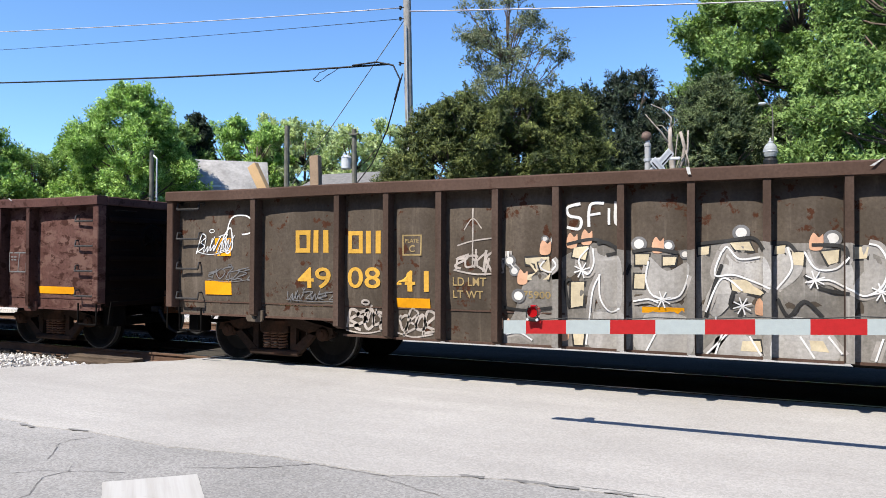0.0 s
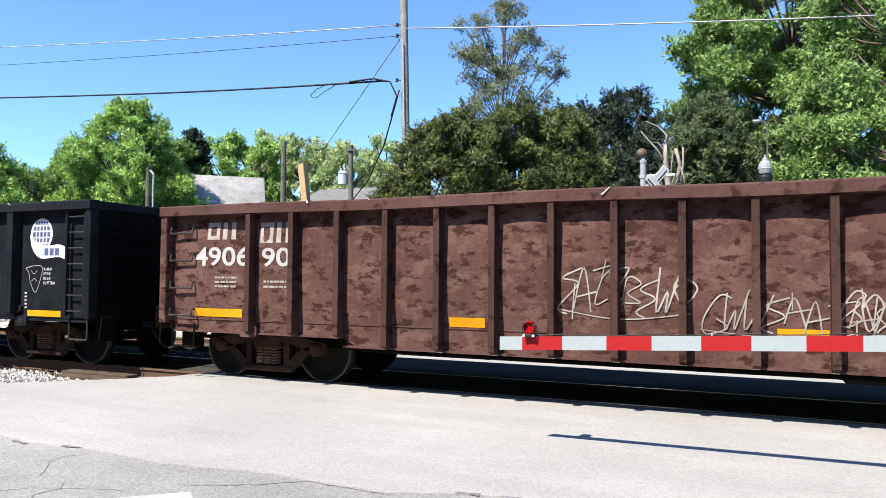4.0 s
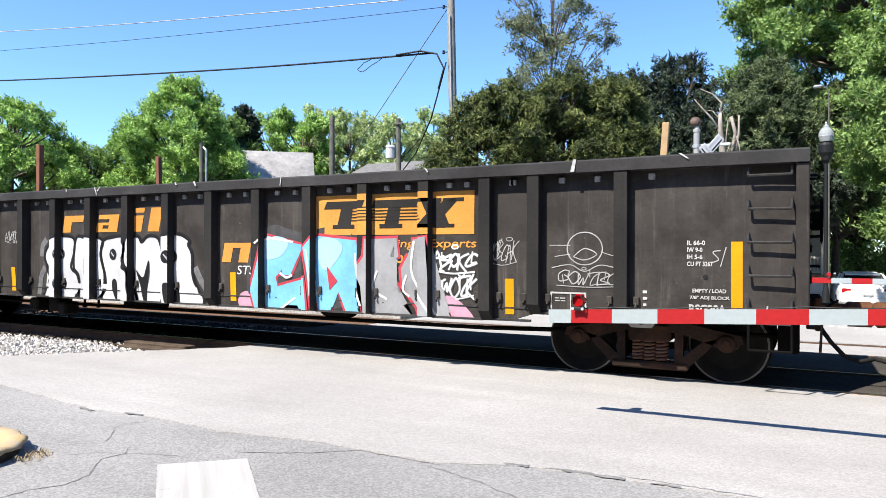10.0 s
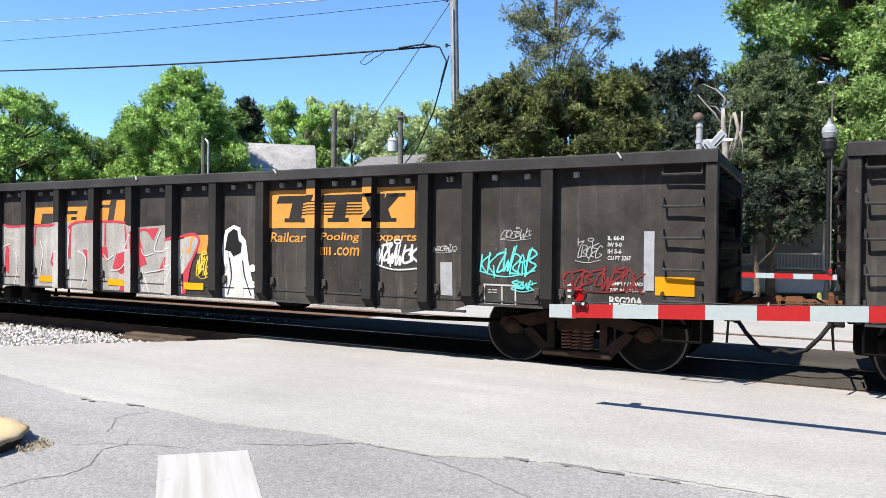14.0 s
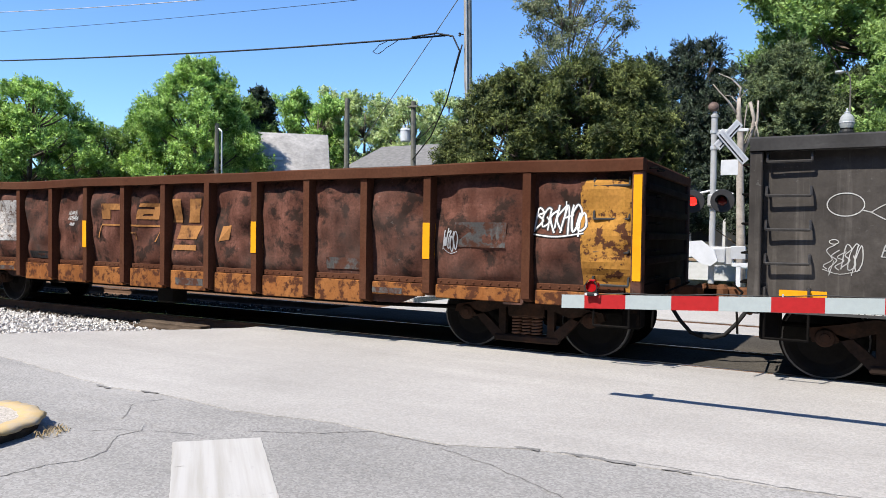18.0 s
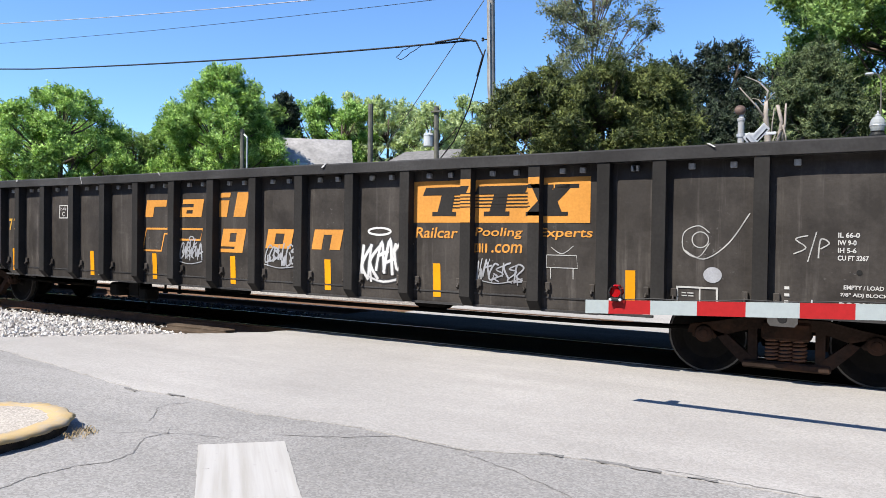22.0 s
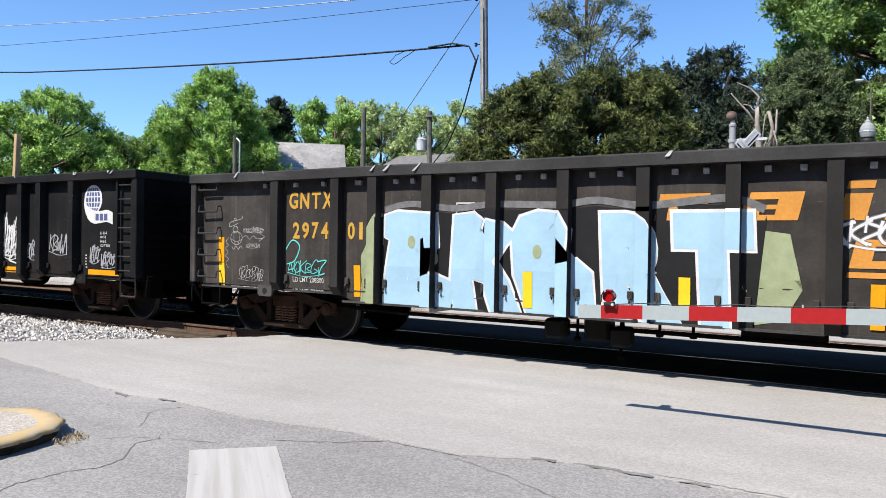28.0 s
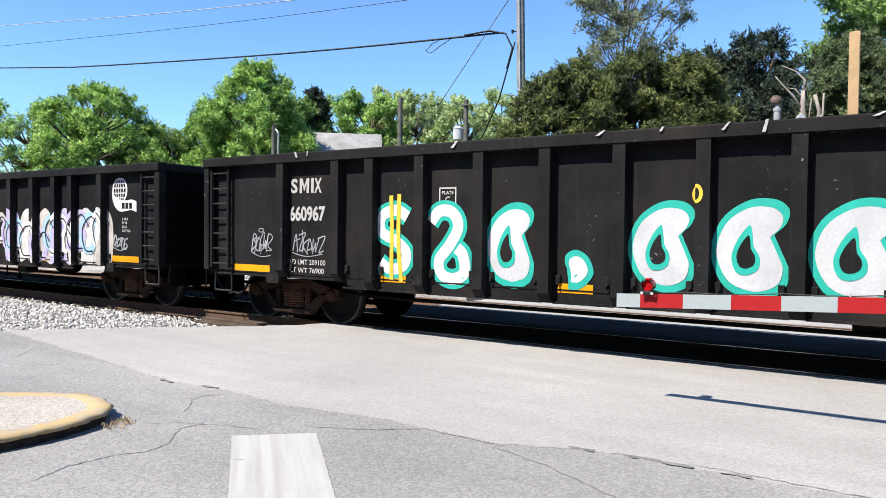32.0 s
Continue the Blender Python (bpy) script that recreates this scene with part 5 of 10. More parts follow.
def mill_common(key, number, tail, uprights=True):
    spaced(key, "GNTX", 2.10, 3.00, 2.09, 2.35, ROSTER_YELLOW, 0.03)
    spaced(key, number, 2.18, 2.94, 1.625, 1.88, ROSTER_YELLOW, 0.03)
    spaced(key, tail, 3.26, 3.62, 1.625, 1.88, ROSTER_YELLOW, 0.03)
    plate(key, 5.13, 5.42, 1.88, 2.15, WHITE)
    sizes(key, 19.00, 1.42, ("IL 66-0", "IW 9-0", "IH 5-6", "CU FT 3267"))
    word(key, "RSG20A", 19.02, 19.42, 0.885, 0.985, WHITE, 0.04)
    word(key, "EMPTY / LOAD", 19.06, 19.42, 1.12, 1.165, WHITE, 0.03)
    word(key, '7/8" ADJ BLOCK', 19.03, 19.46, 1.035, 1.085, WHITE, 0.03)
    paint(key, "drain_hole", fill(ring_of((19.20, 1.30), 0.028, 0.028)), HOSE, "", 0.006)
    table_mark(key, 17.36, 17.82, 0.80, 1.08, WHITE)
    bars(key, 1, 0.85, 1.75, 0.80, 0.835, WHITE, 7)
    bars(key, 3, 18.50, 18.55, 0.92, 1.15, WHITE, 8)
    bars(key, 3, 1.80, 1.85, 0.90, 1.16, WHITE, 9)
    bars(key, 1, 6.40, 6.75, 0.77, 0.80, WHITE, 10)


EMBLEM_BLUE = plain("emblem_blue", (0.075, 0.095, 0.21), 0.6, 0, 0.15)
TEAL = plain("teal_spray", (0.02, 0.36, 0.29), 0.6, 0, 0.12)
AQUA = plain("aqua_spray", (0.10, 0.48, 0.46), 0.6, 0, 0.15)
SKY_PAINT = plain("pale_blue_spray", (0.30, 0.47, 0.60), 0.6, 0, 0.10, 2)
FADED_RED = plain("faded_red_spray", (0.17, 0.020, 0.020), 0.7, 0, 0.4)
SILVER_PAINT = plain("silver_spray", (0.463, 0.431, 0.394), 0.6, 0.0, 0.35, 3)
CREAM_PAINT = plain("cream_spray", (0.50, 0.43, 0.30), 0.65, 0, 0.25, 5)
DULL_SILVER = painted("dusty_silver_spray", (0.20, 0.185, 0.165), (0.275, 0.26, 0.24), None, 0.7, 0.5, True, 0.35, dent=0.1, smudge=0.3)
PALE_SILVER = plain("pale_silver_spray", (0.575, 0.562, 0.537), 0.6, 0, 0.25, 3)
SLATE = painted("slate_primer", (0.075, 0.075, 0.075), (0.10, 0.095, 0.09), (0.085, 0.04, 0.028), 0.8, 0.3, True, 0.3, (0.45, 0.55), 6.0)
PEACH_PAINT = plain("peach_spray", (0.52, 0.30, 0.19), 0.7, 0, 0.2)
OLIVE_PAINT = plain("olive_spray", (0.27, 0.31, 0.18), 0.7, 0, 0.15)
LILAC_PAINT = plain("lilac_spray", (0.42, 0.38, 0.55), 0.6, 0, 0.2)
BRIGHT_SKY = plain("bright_sky_blue_spray", (0.17, 0.44, 0.64), 0.6, 0, 0.2, 2)
MID_GREY = plain("mid_grey_spray", (0.27, 0.275, 0.285), 0.6, 0, 0.2, 2)
THIN_SILVER = plain("thin_silver_spray", (0.30, 0.28, 0.26), 0.7, 0, 0.4, 3)
STEEL_SPRAY = painted("streaky_silver_spray", (0.30, 0.285, 0.265), (0.42, 0.41, 0.395), None, 0.6, 0.6, True, 0.3, dent=0.1)
OUTLINE_DARK = plain("faded_black_spray", (0.030, 0.030, 0.030), 0.7, 0, 0.4)
ROSE_PAINT = plain("rose_red_spray", (0.42, 0.045, 0.065), 0.6, 0, 0.15)
PINK_PAINT = plain("pink_spray", (0.45, 0.26, 0.34), 0.6, 0, 0.15)
BLACK_SPRAY = plain("black_spray", (0.012, 0.012, 0.013), 0.5, 0, 0.2)
GREY_SPRAY = plain("thin_grey_spray", (0.30, 0.31, 0.33), 0.7, 0, 0.25)
HAZE_SPRAY = plain("faded_white_spray", (0.36, 0.32, 0.29), 0.75, 0, 0.35)
LEMON = plain("lemon_spray", (0.62, 0.44, 0.05), 0.6, 0, 0.12)
DIM_YELLOW = plain("dim_yellow_stencil", (0.30, 0.22, 0.10), 0.8, 0, 0.3)
OCHRE = painted("worn_ochre_paint", (0.44, 0.225, 0.045), (0.34, 0.15, 0.045), (0.085, 0.036, 0.02), 0.75, 0.35, True, 0.35, (0.52, 0.57), 5.5)
RUST_ORANGE = painted("orange_rust_scale", (0.23, 0.085, 0.028), (0.30, 0.13, 0.042), (0.09, 0.036, 0.02), 0.85, 0.35, True, 0.35, (0.48, 0.56), 7.0)
OLD_WHITE = painted("flaking_whitewash", (0.44, 0.43, 0.42), (0.27, 0.26, 0.25), (0.13, 0.085, 0.065), 0.8, 0.5, False, 0.5, (0.50, 0.62), 9.0)
FADED_ORANGE = painted("flaking_orange", (0.36, 0.17, 0.06), (0.28, 0.135, 0.055), (0.09, 0.045, 0.03), 0.8, 0.3, False, 0.3, (0.56, 0.66), 3.5)

GRAFFITI_WHITE = painted("streaky_white_spray", (0.60, 0.605, 0.62), (0.45, 0.465, 0.49), None, 0.6, 0.3, True, 0.15, dent=0.1)
# umber car with silver lettering
marks("A", 2, 2.36, 2.96, 1.71, 2.03, ROSTER_YELLOW)
marks("A", 2, 3.24, 3.80, 1.70, 2.01, ROSTER_YELLOW)
word("A", "49", 2.40, 2.95, 1.20, 1.50, ROSTER_YELLOW)
word("A", "08", 3.23, 3.75, 1.22, 1.51, ROSTER_YELLOW)
word("A", "41", 4.00, 4.48, 1.19, 1.47, ROSTER_YELLOW)
reflector("A", 0.68, 1.18, 1.07, 1.28)
reflector("A", 0.88, 1.19, 1.66, 1.93)
reflector("A", 3.99, 4.49, 0.97, 1.10)
reflector("A", 7.22, 7.69, 0.97, 1.08)
plate("A", 4.09, 4.38, 1.67, 1.95, DIM_YELLOW)
word("A", "LD LMT", 4.83, 5.29, 1.28, 1.39, DIM_YELLOW)
word("A", "LT WT", 4.83, 5.25, 1.12, 1.22, DIM_YELLOW)
word("A", "75900", 5.78, 6.13, 1.14, 1.23, DIM_YELLOW)
bars("A", 1, 2.05, 2.80, 0.93, 0.97, DIM_YELLOW, 2)
scrawl("A", 0.50, 1.15, 1.70, 2.02, SPRAY_WHITE, 31, 3, 0.013, 0.3)
paint("A", "spray_tag", stroke([(1.02, 1.76), (1.06, 1.95), (1.18, 2.08), (1.22, 1.80), (1.10, 1.72), (1.16, 2.2), (1.40, 2.27), (1.56, 2.18), (1.54, 2.02), (1.38, 1.98)], 0.022), SPRAY_WHITE)
paint("A", "spray_tag", merge(stroke([(6.50, 2.30), (6.34, 2.26), (6.36, 2.16), (6.50, 2.12), (6.48, 2.00), (6.33, 2.02)], 0.035), stroke([(6.60, 2.02), (6.62, 2.28), (6.78, 2.30)], 0.035), stroke([(6.61, 2.16), (6.74, 2.18)], 0.03),
                              stroke([(6.84, 2.04), (6.84, 2.24)], 0.03), stroke([(6.92, 2.32), (6.92, 2.06), (7.02, 2.08)], 0.035)), SPRAY_WHITE)
scrawl("A", 3.2, 3.85, 0.62, 1.0, HAZE_SPRAY, 33, 3, 0.034)
scrawl("A", 4.0, 4.5, 0.60, 0.95, HAZE_SPRAY, 34, 2, 0.034)
scrawl("A", 4.85, 5.5, 1.45, 1.75, HAZE_SPRAY, 35, 3, 0.028)
paint("A", "spray_tag", merge(stroke([(5.10, 2.28), (5.10, 1.55)], 0.018), stroke([(4.88, 1.80), (5.1, 1.86), (5.4, 1.90)], 0.018), stroke([(4.98, 2.0), (5.1, 2.15), (5.22, 2.02)], 0.016)), HAZE_SPRAY)
scrawl("A", 0.75, 1.55, 1.28, 1.50, OVERSPRAY[2], 36, 4, 0.014)
scrawl("A", 2.2, 3.0, 1.02, 1.18, OVERSPRAY[2], 37, 4, 0.013)
SILVER_FIELD = [
    [(5.51, 0.55), (5.52, 0.73), (5.67, 0.98), (5.8, 1.36), (6.31, 1.39), (6.35, 1.7), (6.66, 1.83), (7.01, 1.74), (7.3, 1.72), (7.78, 1.74), (7.92, 1.78), (8.34, 1.87), (8.62, 1.81), (9.34, 1.81), (9.7, 1.62), (9.72, 0.53), (7.78, 0.53)]]
CREAM_BLOCKS = [
    [(5.81, 1.64), (6.11, 1.66), (6.09, 1.6), (5.98, 1.58), (6.01, 1.49), (6.13, 1.45), (6.11, 1.38), (5.84, 1.37), (5.83, 1.43), (5.95, 1.46), (5.92, 1.55), (5.82, 1.57)],
    [(6.42, 1.77), (6.6, 1.79), (6.56, 1.62), (6.4, 1.66)],
    [(6.39, 1.35), (6.55, 1.36), (6.53, 1.07), (6.38, 1.04)],
    [(7.15, 1.69), (7.31, 1.69), (7.29, 1.57), (7.15, 1.57)],
    [(7.14, 1.46), (7.26, 1.46), (7.25, 1.29), (7.13, 1.29)],
    [(7.46, 1.66), (7.61, 1.66), (7.59, 1.57), (7.46, 1.56)],
    [(7.84, 1.77), (7.96, 1.78), (7.95, 1.69), (7.84, 1.68)],
    [(8.17, 1.82), (8.37, 1.83), (8.42, 1.73), (8.23, 1.74)],
    [(8.18, 1.41), (8.34, 1.41), (8.52, 1.27), (8.48, 1.24), (8.2, 1.29)],
    [(8.63, 1.78), (8.73, 1.79), (8.72, 1.7), (8.62, 1.69)],
    [(8.79, 1.72), (8.91, 1.71), (8.9, 1.57), (8.81, 1.58)],
    [(9.07, 1.72), (9.24, 1.74), (9.23, 1.61), (9.14, 1.58)],
    [(9.37, 1.77), (9.51, 1.77), (9.49, 1.65), (9.37, 1.64)],
    [(8.3, 0.73), (8.48, 0.74), (8.5, 0.62), (8.28, 0.62)],
    [(8.96, 0.77), (9.09, 0.77), (9.15, 0.65), (8.98, 0.66)],
    [(6.4, 0.74), (6.54, 0.75), (6.52, 0.59), (6.42, 0.59)]]
WHITE_CURVES = [
    [(6.6, 1.77), (6.48, 1.61), (6.58, 1.45), (6.66, 1.57), (6.65, 1.76)],
    [(6.73, 1.45), (6.74, 1.17), (6.85, 1.01), (6.99, 1.06)],
    [(7.3, 1.61), (7.27, 1.38), (7.37, 1.2), (7.63, 1.21), (7.74, 1.46)],
    [(8.1, 1.72), (8.15, 1.77), (8.27, 1.64), (8.48, 1.66)],
    [(8.09, 1.72), (8.02, 1.46), (8.23, 1.46), (8.58, 1.32)],
    [(7.92, 1.04), (8.09, 1.42), (8.3, 1.29)],
    [(8.75, 1.77), (8.79, 1.54), (8.64, 1.31)],
    [(8.91, 1.72), (9.02, 1.54), (9.21, 1.54), (9.32, 1.66)],
    [(8.94, 1.39), (9.14, 1.42), (9.34, 1.32), (9.48, 1.26), (9.63, 1.37), (9.68, 1.58), (9.61, 1.76), (9.51, 1.8)],
    [(6.56, 0.6), (6.62, 1.05), (6.66, 1.29), (6.74, 1.45)],
    [(7.92, 0.56), (8.14, 0.8)],
    [(8.09, 0.8), (8.02, 0.57)],
    [(8.49, 0.58), (8.37, 0.79)],
    [(8.87, 0.81), (9.01, 0.58)],
    [(9.57, 0.58), (9.64, 0.82)],
    [(5.59, 1.73), (5.6, 1.61), (5.7, 1.48)],
    [(6.06, 1.61), (6.01, 1.53), (6.13, 1.47), (6.23, 1.55), (6.19, 1.63)],
    [(7.12, 1.14), (7.3, 1.17), (7.41, 1.13)],
    [(5.54, 0.68), (5.72, 0.71), (5.89, 0.62)],
    [(7.26, 0.55), (7.37, 0.77)],
    [(9.14, 0.82), (9.27, 0.64)]]
DARK_CURVES = [
    [(6.33, 1.81), (6.66, 1.87), (6.93, 1.77)],
    [(6.7, 1.82), (6.83, 1.83), (6.94, 1.72), (6.81, 1.68)],
    [(7.11, 1.72), (7.34, 1.75), (7.63, 1.71)],
    [(7.83, 1.81), (8.13, 1.84), (8.41, 1.87), (8.51, 1.74)],
    [(8.58, 1.81), (8.75, 1.81), (8.83, 1.72)],
    [(8.98, 1.79), (9.27, 1.77), (9.3, 1.58)],
    [(7.92, 0.98), (7.99, 1.27), (8.09, 1.58)],
    [(8.27, 0.99), (8.31, 1.16), (8.18, 1.12), (8.21, 1.28)],
    [(8.65, 1.21), (8.76, 1.02), (8.91, 1.19), (9.09, 1.02)],
    [(8.91, 1.47), (9.07, 1.33), (9.32, 1.28)],
    [(7.04, 1.45), (7.09, 1.57)],
    [(6.36, 1.04), (6.31, 1.33), (6.39, 1.39)],
    [(5.52, 1.02), (5.8, 0.99), (6.19, 1.04)]]
for pts in SILVER_FIELD:
    paint("A", "graffiti_field", fill(pts, False), DULL_SILVER, "dusty silver graffiti field", 0.005, True)
for pts in CREAM_BLOCKS:
    paint("A", "graffiti_outline", stroke(pts, 0.055, True, False), OUTLINE_DARK, "", 0.008, True)
    paint("A", "graffiti_block", fill(pts, False), CREAM_PAINT, "cream block in the graffiti", 0.011, True)
SILVER_LETTERS = [
    [(6.60, 1.79), (6.75, 1.68), (6.98, 1.66), (7.02, 1.30), (6.99, 1.06), (6.85, 1.01), (6.74, 1.17), (6.70, 1.40)],
    [(7.30, 1.66), (7.27, 1.38), (7.37, 1.20), (7.63, 1.21), (7.75, 1.46), (7.72, 1.60), (7.5, 1.50)],
    [(8.10, 1.76), (8.27, 1.64), (8.52, 1.66), (8.58, 1.35), (8.23, 1.46), (8.09, 1.42), (8.0, 1.46)],
    [(8.75, 1.77), (8.90, 1.6), (8.83, 1.42), (8.64, 1.31), (8.62, 1.6)],
    [(8.95, 1.72), (9.05, 1.55), (9.32, 1.60), (9.34, 1.36), (9.14, 1.42), (8.94, 1.36)],
    [(9.45, 1.78), (9.62, 1.72), (9.68, 1.55), (9.62, 1.37), (9.46, 1.27), (9.34, 1.34), (9.48, 1.55)],
    [(6.60, 0.58), (6.66, 1.0), (7.03, 1.0), (7.05, 0.56)], [(7.16, 0.56), (7.22, 0.97), (7.72, 0.97), (7.76, 0.56)],
    [(8.05, 0.56), (8.25, 0.84), (8.5, 0.56)], [(8.6, 0.56), (8.72, 1.0), (9.12, 0.92), (9.22, 0.56)], [(7.92, 1.2), (8.1, 1.42), (8.2, 1.2), (8.02, 0.98)]]
for k, pts in enumerate(SILVER_LETTERS):
    paint("A", "graffiti_letter", fill(pts), STEEL_SPRAY, "streaky silver graffiti letter", 0.0072 + 0.0002 * k, True)
for pts in DARK_CURVES:
    paint("A", "graffiti_outline", stroke(pts, 0.038), OUTLINE_DARK, "", 0.014, True)
for pts in WHITE_CURVES:
    paint("A", "graffiti_edge", stroke(pts, 0.10), THIN_SILVER, "", 0.0065, True)
    paint("A", "graffiti_line", stroke(pts, 0.020), SPRAY_WHITE, "white graffiti line", 0.017, True)
for u, z in ((6.52, 1.50), (9.01, 1.42), (7.45, 1.17), (8.30, 1.12), (9.62, 1.30)):
    for a in range(4):
        c, d = 0.10 * math.cos(a * 0.785 + 0.3), 0.10 * math.sin(a * 0.785 + 0.3)
        paint("A", "graffiti_line", stroke([(u - c, z - d), (u + c, z + d)], 0.014, False, False), SPRAY_WHITE, "", 0.020, True)
for u, z in ((6.07, 1.77), (6.40, 1.85), (6.58, 1.89), (7.41, 1.79), (9.03, 1.82), (8.50, 1.11), (5.78, 1.40), (6.29, 0.72), (5.60, 0.78), (5.44, 0.80)):
    paint("A", "spray_dot", fill([(u - 0.06, z - 0.08), (u - 0.07, z + 0.02), (u - 0.03, z + 0.10), (u + 0.02, z + 0.05), (u + 0.06, z + 0.08), (u + 0.05, z - 0.07)]), PEACH_PAINT, "", 0.010)
for u, z, r in ((5.61, 1.61, 0.07), (7.19, 1.81, 0.08), (7.52, 1.79, 0.06), (8.29, 1.93, 0.08), (9.18, 1.86, 0.08), (5.72, 1.17, 0.08), (5.67, 1.48, 0.06), (7.70, 1.69, 0.05), (6.06, 1.88, 0.04), (6.16, 1.86, 0.04)):
    paint("A", "spray_haze", fill(ring_of((u, z), r * 1.15, r * 1.1)), OVERSPRAY[2], "", 0.010)
    paint("A", "spray_dot", fill(ring_of((u, z), r * 0.72, r * 0.68)), PALE_SILVER, "", 0.012)

# maroon car
marks("B", 2, 0.85, 1.42, 2.14, 2.40, HAZE_SPRAY)
marks("B", 2, 1.83, 2.41, 2.08, 2.38, HAZE_SPRAY)
word("B", "4906", 0.61, 1.62, 1.74, 2.03, WHITE, 0.015)
word("B", "90", 1.87, 2.36, 1.73, 2.01, WHITE, 0.015)
for u0, u1, z in ((0.59, 1.49, 0.97), (4.86, 5.35, 0.95), (8.73, 9.23, 0.94), (12.36, 12.87, 0.94), (16.17, 16.67, 0.97), (18.47, 19.38, 1.0)):
    reflector("B", u0, u1, z, z + 0.125)
scrawl("B", 6.3, 7.8, 1.15, 1.75, HAZE_SPRAY, 41, 6, 0.018)
scrawl("B", 7.95, 9.8, 0.98, 1.45, HAZE_SPRAY, 42, 7, 0.016)
scrawl("B", 9.3, 10.2, 1.0, 1.5, HAZE_SPRAY, 43, 3, 0.018)
paint("B", "spray_tag", stroke([(17.03, 1.70), (17.06, 1.50), (17.2, 1.42), (17.34, 1.50), (17.36, 1.68)], 0.018), OVERSPRAY[2])
paint("B", "spray_tag", fill(ring_of((17.2, 1.40), 0.06, 0.05)), WHITE)
table_mark("B", 17.72, 18.19, 1.36, 1.72, OVERSPRAY[2])
bars("B", 3, 1.0, 1.4, 1.40, 1.60, HAZE_SPRAY, 4)
bars("B", 2, 1.9, 2.3, 1.40, 1.55, HAZE_SPRAY, 4)
paint("B", "bare_plate", rect(15.95, 16.25, 1.85, 2.33), UMBER_CAR)

# first black car
marks_smix("C", 2.06, 2.74, 2.14, 2.4)
word("C", "660406", 2.02, 2.79, 1.70, 1.93, WHITE, 0.035)
word("C", "LD LMT 200900", 2.04, 2.80, 1.02, 1.105, WHITE, 0.008)
word("C", "LT WT 77100", 2.04, 2.76, 0.885, 0.97, WHITE, 0.008)
plate("C", 5.05, 5.34, 1.93, 2.20, WHITE)
for u in (3.90, 6.85, 9.80, 12.65, 15.58):
    reflector("C", u, u + 0.49, 0.81, 0.935)
reflector("C", 0.60, 1.52, 0.83, 0.95)
reflector("C", 18.47, 19.30, 0.86, 0.97)
paint("C", "placard", rect(14.71, 14.99, 0.82, 1.0), WHITE, "white card")
bars("C", 1, 14.71, 14.99, 1.02, 1.05, WHITE, 1)
emblem("C", 18.52, 19.41, 1.85, 2.57)
sizes("C", 18.88, 1.42, ("IL 66-0", "IW 9-0", "IH 6-0", "CU FT 3564"))
bars("C", 5, 1.53, 1.59, 0.85, 1.25, WHITE, 2)
bars("C", 5, 18.40, 18.46, 0.98, 1.30, WHITE, 2)
paint("C", "chalk_drawing", merge(stroke([(18.42, 1.70), (18.62, 1.74), (18.84, 1.72), (18.80, 1.50), (18.68, 1.28), (18.55, 1.45), (18.50, 1.62), (18.42, 1.70)], 0.012), stroke([(18.56, 1.66), (18.64, 1.60), (18.72, 1.66)], 0.010),
                                  stroke([(18.58, 1.48), (18.66, 1.52), (18.72, 1.46)], 0.010)), CHALK)

# dark car with black and white block letters
mill_common("D", "2974", "81")
orange_block("D")
slogan("D")
big_name("D", "rail", "n")
paint("D", "spray_tag", merge(stroke([(2.12, 1.10), (2.17, 1.36), (2.20, 1.56)], 0.026), stroke([(2.03, 1.52), (2.22, 1.58), (2.40, 1.54), (2.36, 1.42), (2.20, 1.34), (2.38, 1.26), (2.36, 1.14), (2.12, 1.10), (2.06, 1.20)], 0.026),
                              stroke([(2.62, 1.54), (2.50, 1.52), (2.44, 1.34), (2.48, 1.16), (2.58, 1.12), (2.66, 1.24), (2.68, 1.50)], 0.026), stroke([(2.68, 1.10), (2.70, 1.58), (2.80, 1.20), (2.90, 1.58), (2.93, 1.32), (2.94, 1.08)], 0.026)), GREY_SPRAY, "pale sprayed tag")
paint("D", "chalk_drawing", merge(stroke(ring_of((3.30, 1.38), 0.035, 0.09), 0.012, True), stroke(ring_of((3.40, 1.39), 0.035, 0.09), 0.012, True), stroke([(3.26, 1.24), (3.34, 1.20)], 0.01), stroke([(3.48, 1.48), (3.58, 1.50)], 0.01), stroke([(3.48, 1.42), (3.60, 1.43)], 0.01), stroke([(3.46, 1.33), (3.60, 1.35)], 0.012)), CHALK)
word("D", "343", 4.09, 4.53, 1.44, 1.67, CHALK, -0.02)
paint("D", "chalk_drawing", stroke([(5.12, 1.43), (5.13, 1.72), (5.24, 1.72), (5.26, 1.45), (5.28, 1.72), (5.42, 1.73), (5.45, 1.43)], 0.012, False, False), CHALK)
paint("D", "chalk_drawing", merge(stroke([(5.02, 0.86), (5.28, 0.98), (5.54, 0.86), (5.28, 0.78)], 0.012, True), stroke(ring_of((5.28, 0.88), 0.08, 0.07), 0.01, True)), CHALK)
scrawl("D", 6.03, 6.40, 1.72, 1.95, CHALK, 52, 4, 0.010)
word("D", "LD LMT 208900", 2.20, 2.80, 0.92, 1.0, WHITE, 0.008)
word("D", "LT WT 77100", 2.20, 2.80, 0.76, 0.84, WHITE, 0.008)
for u in (0.70, 3.46, 6.29, 12.06, 16.81):
    reflector("D", u - 0.06, u + 0.06, 0.77, 1.23)
reflector("D", 19.47, 19.59, 0.92, 1.70)
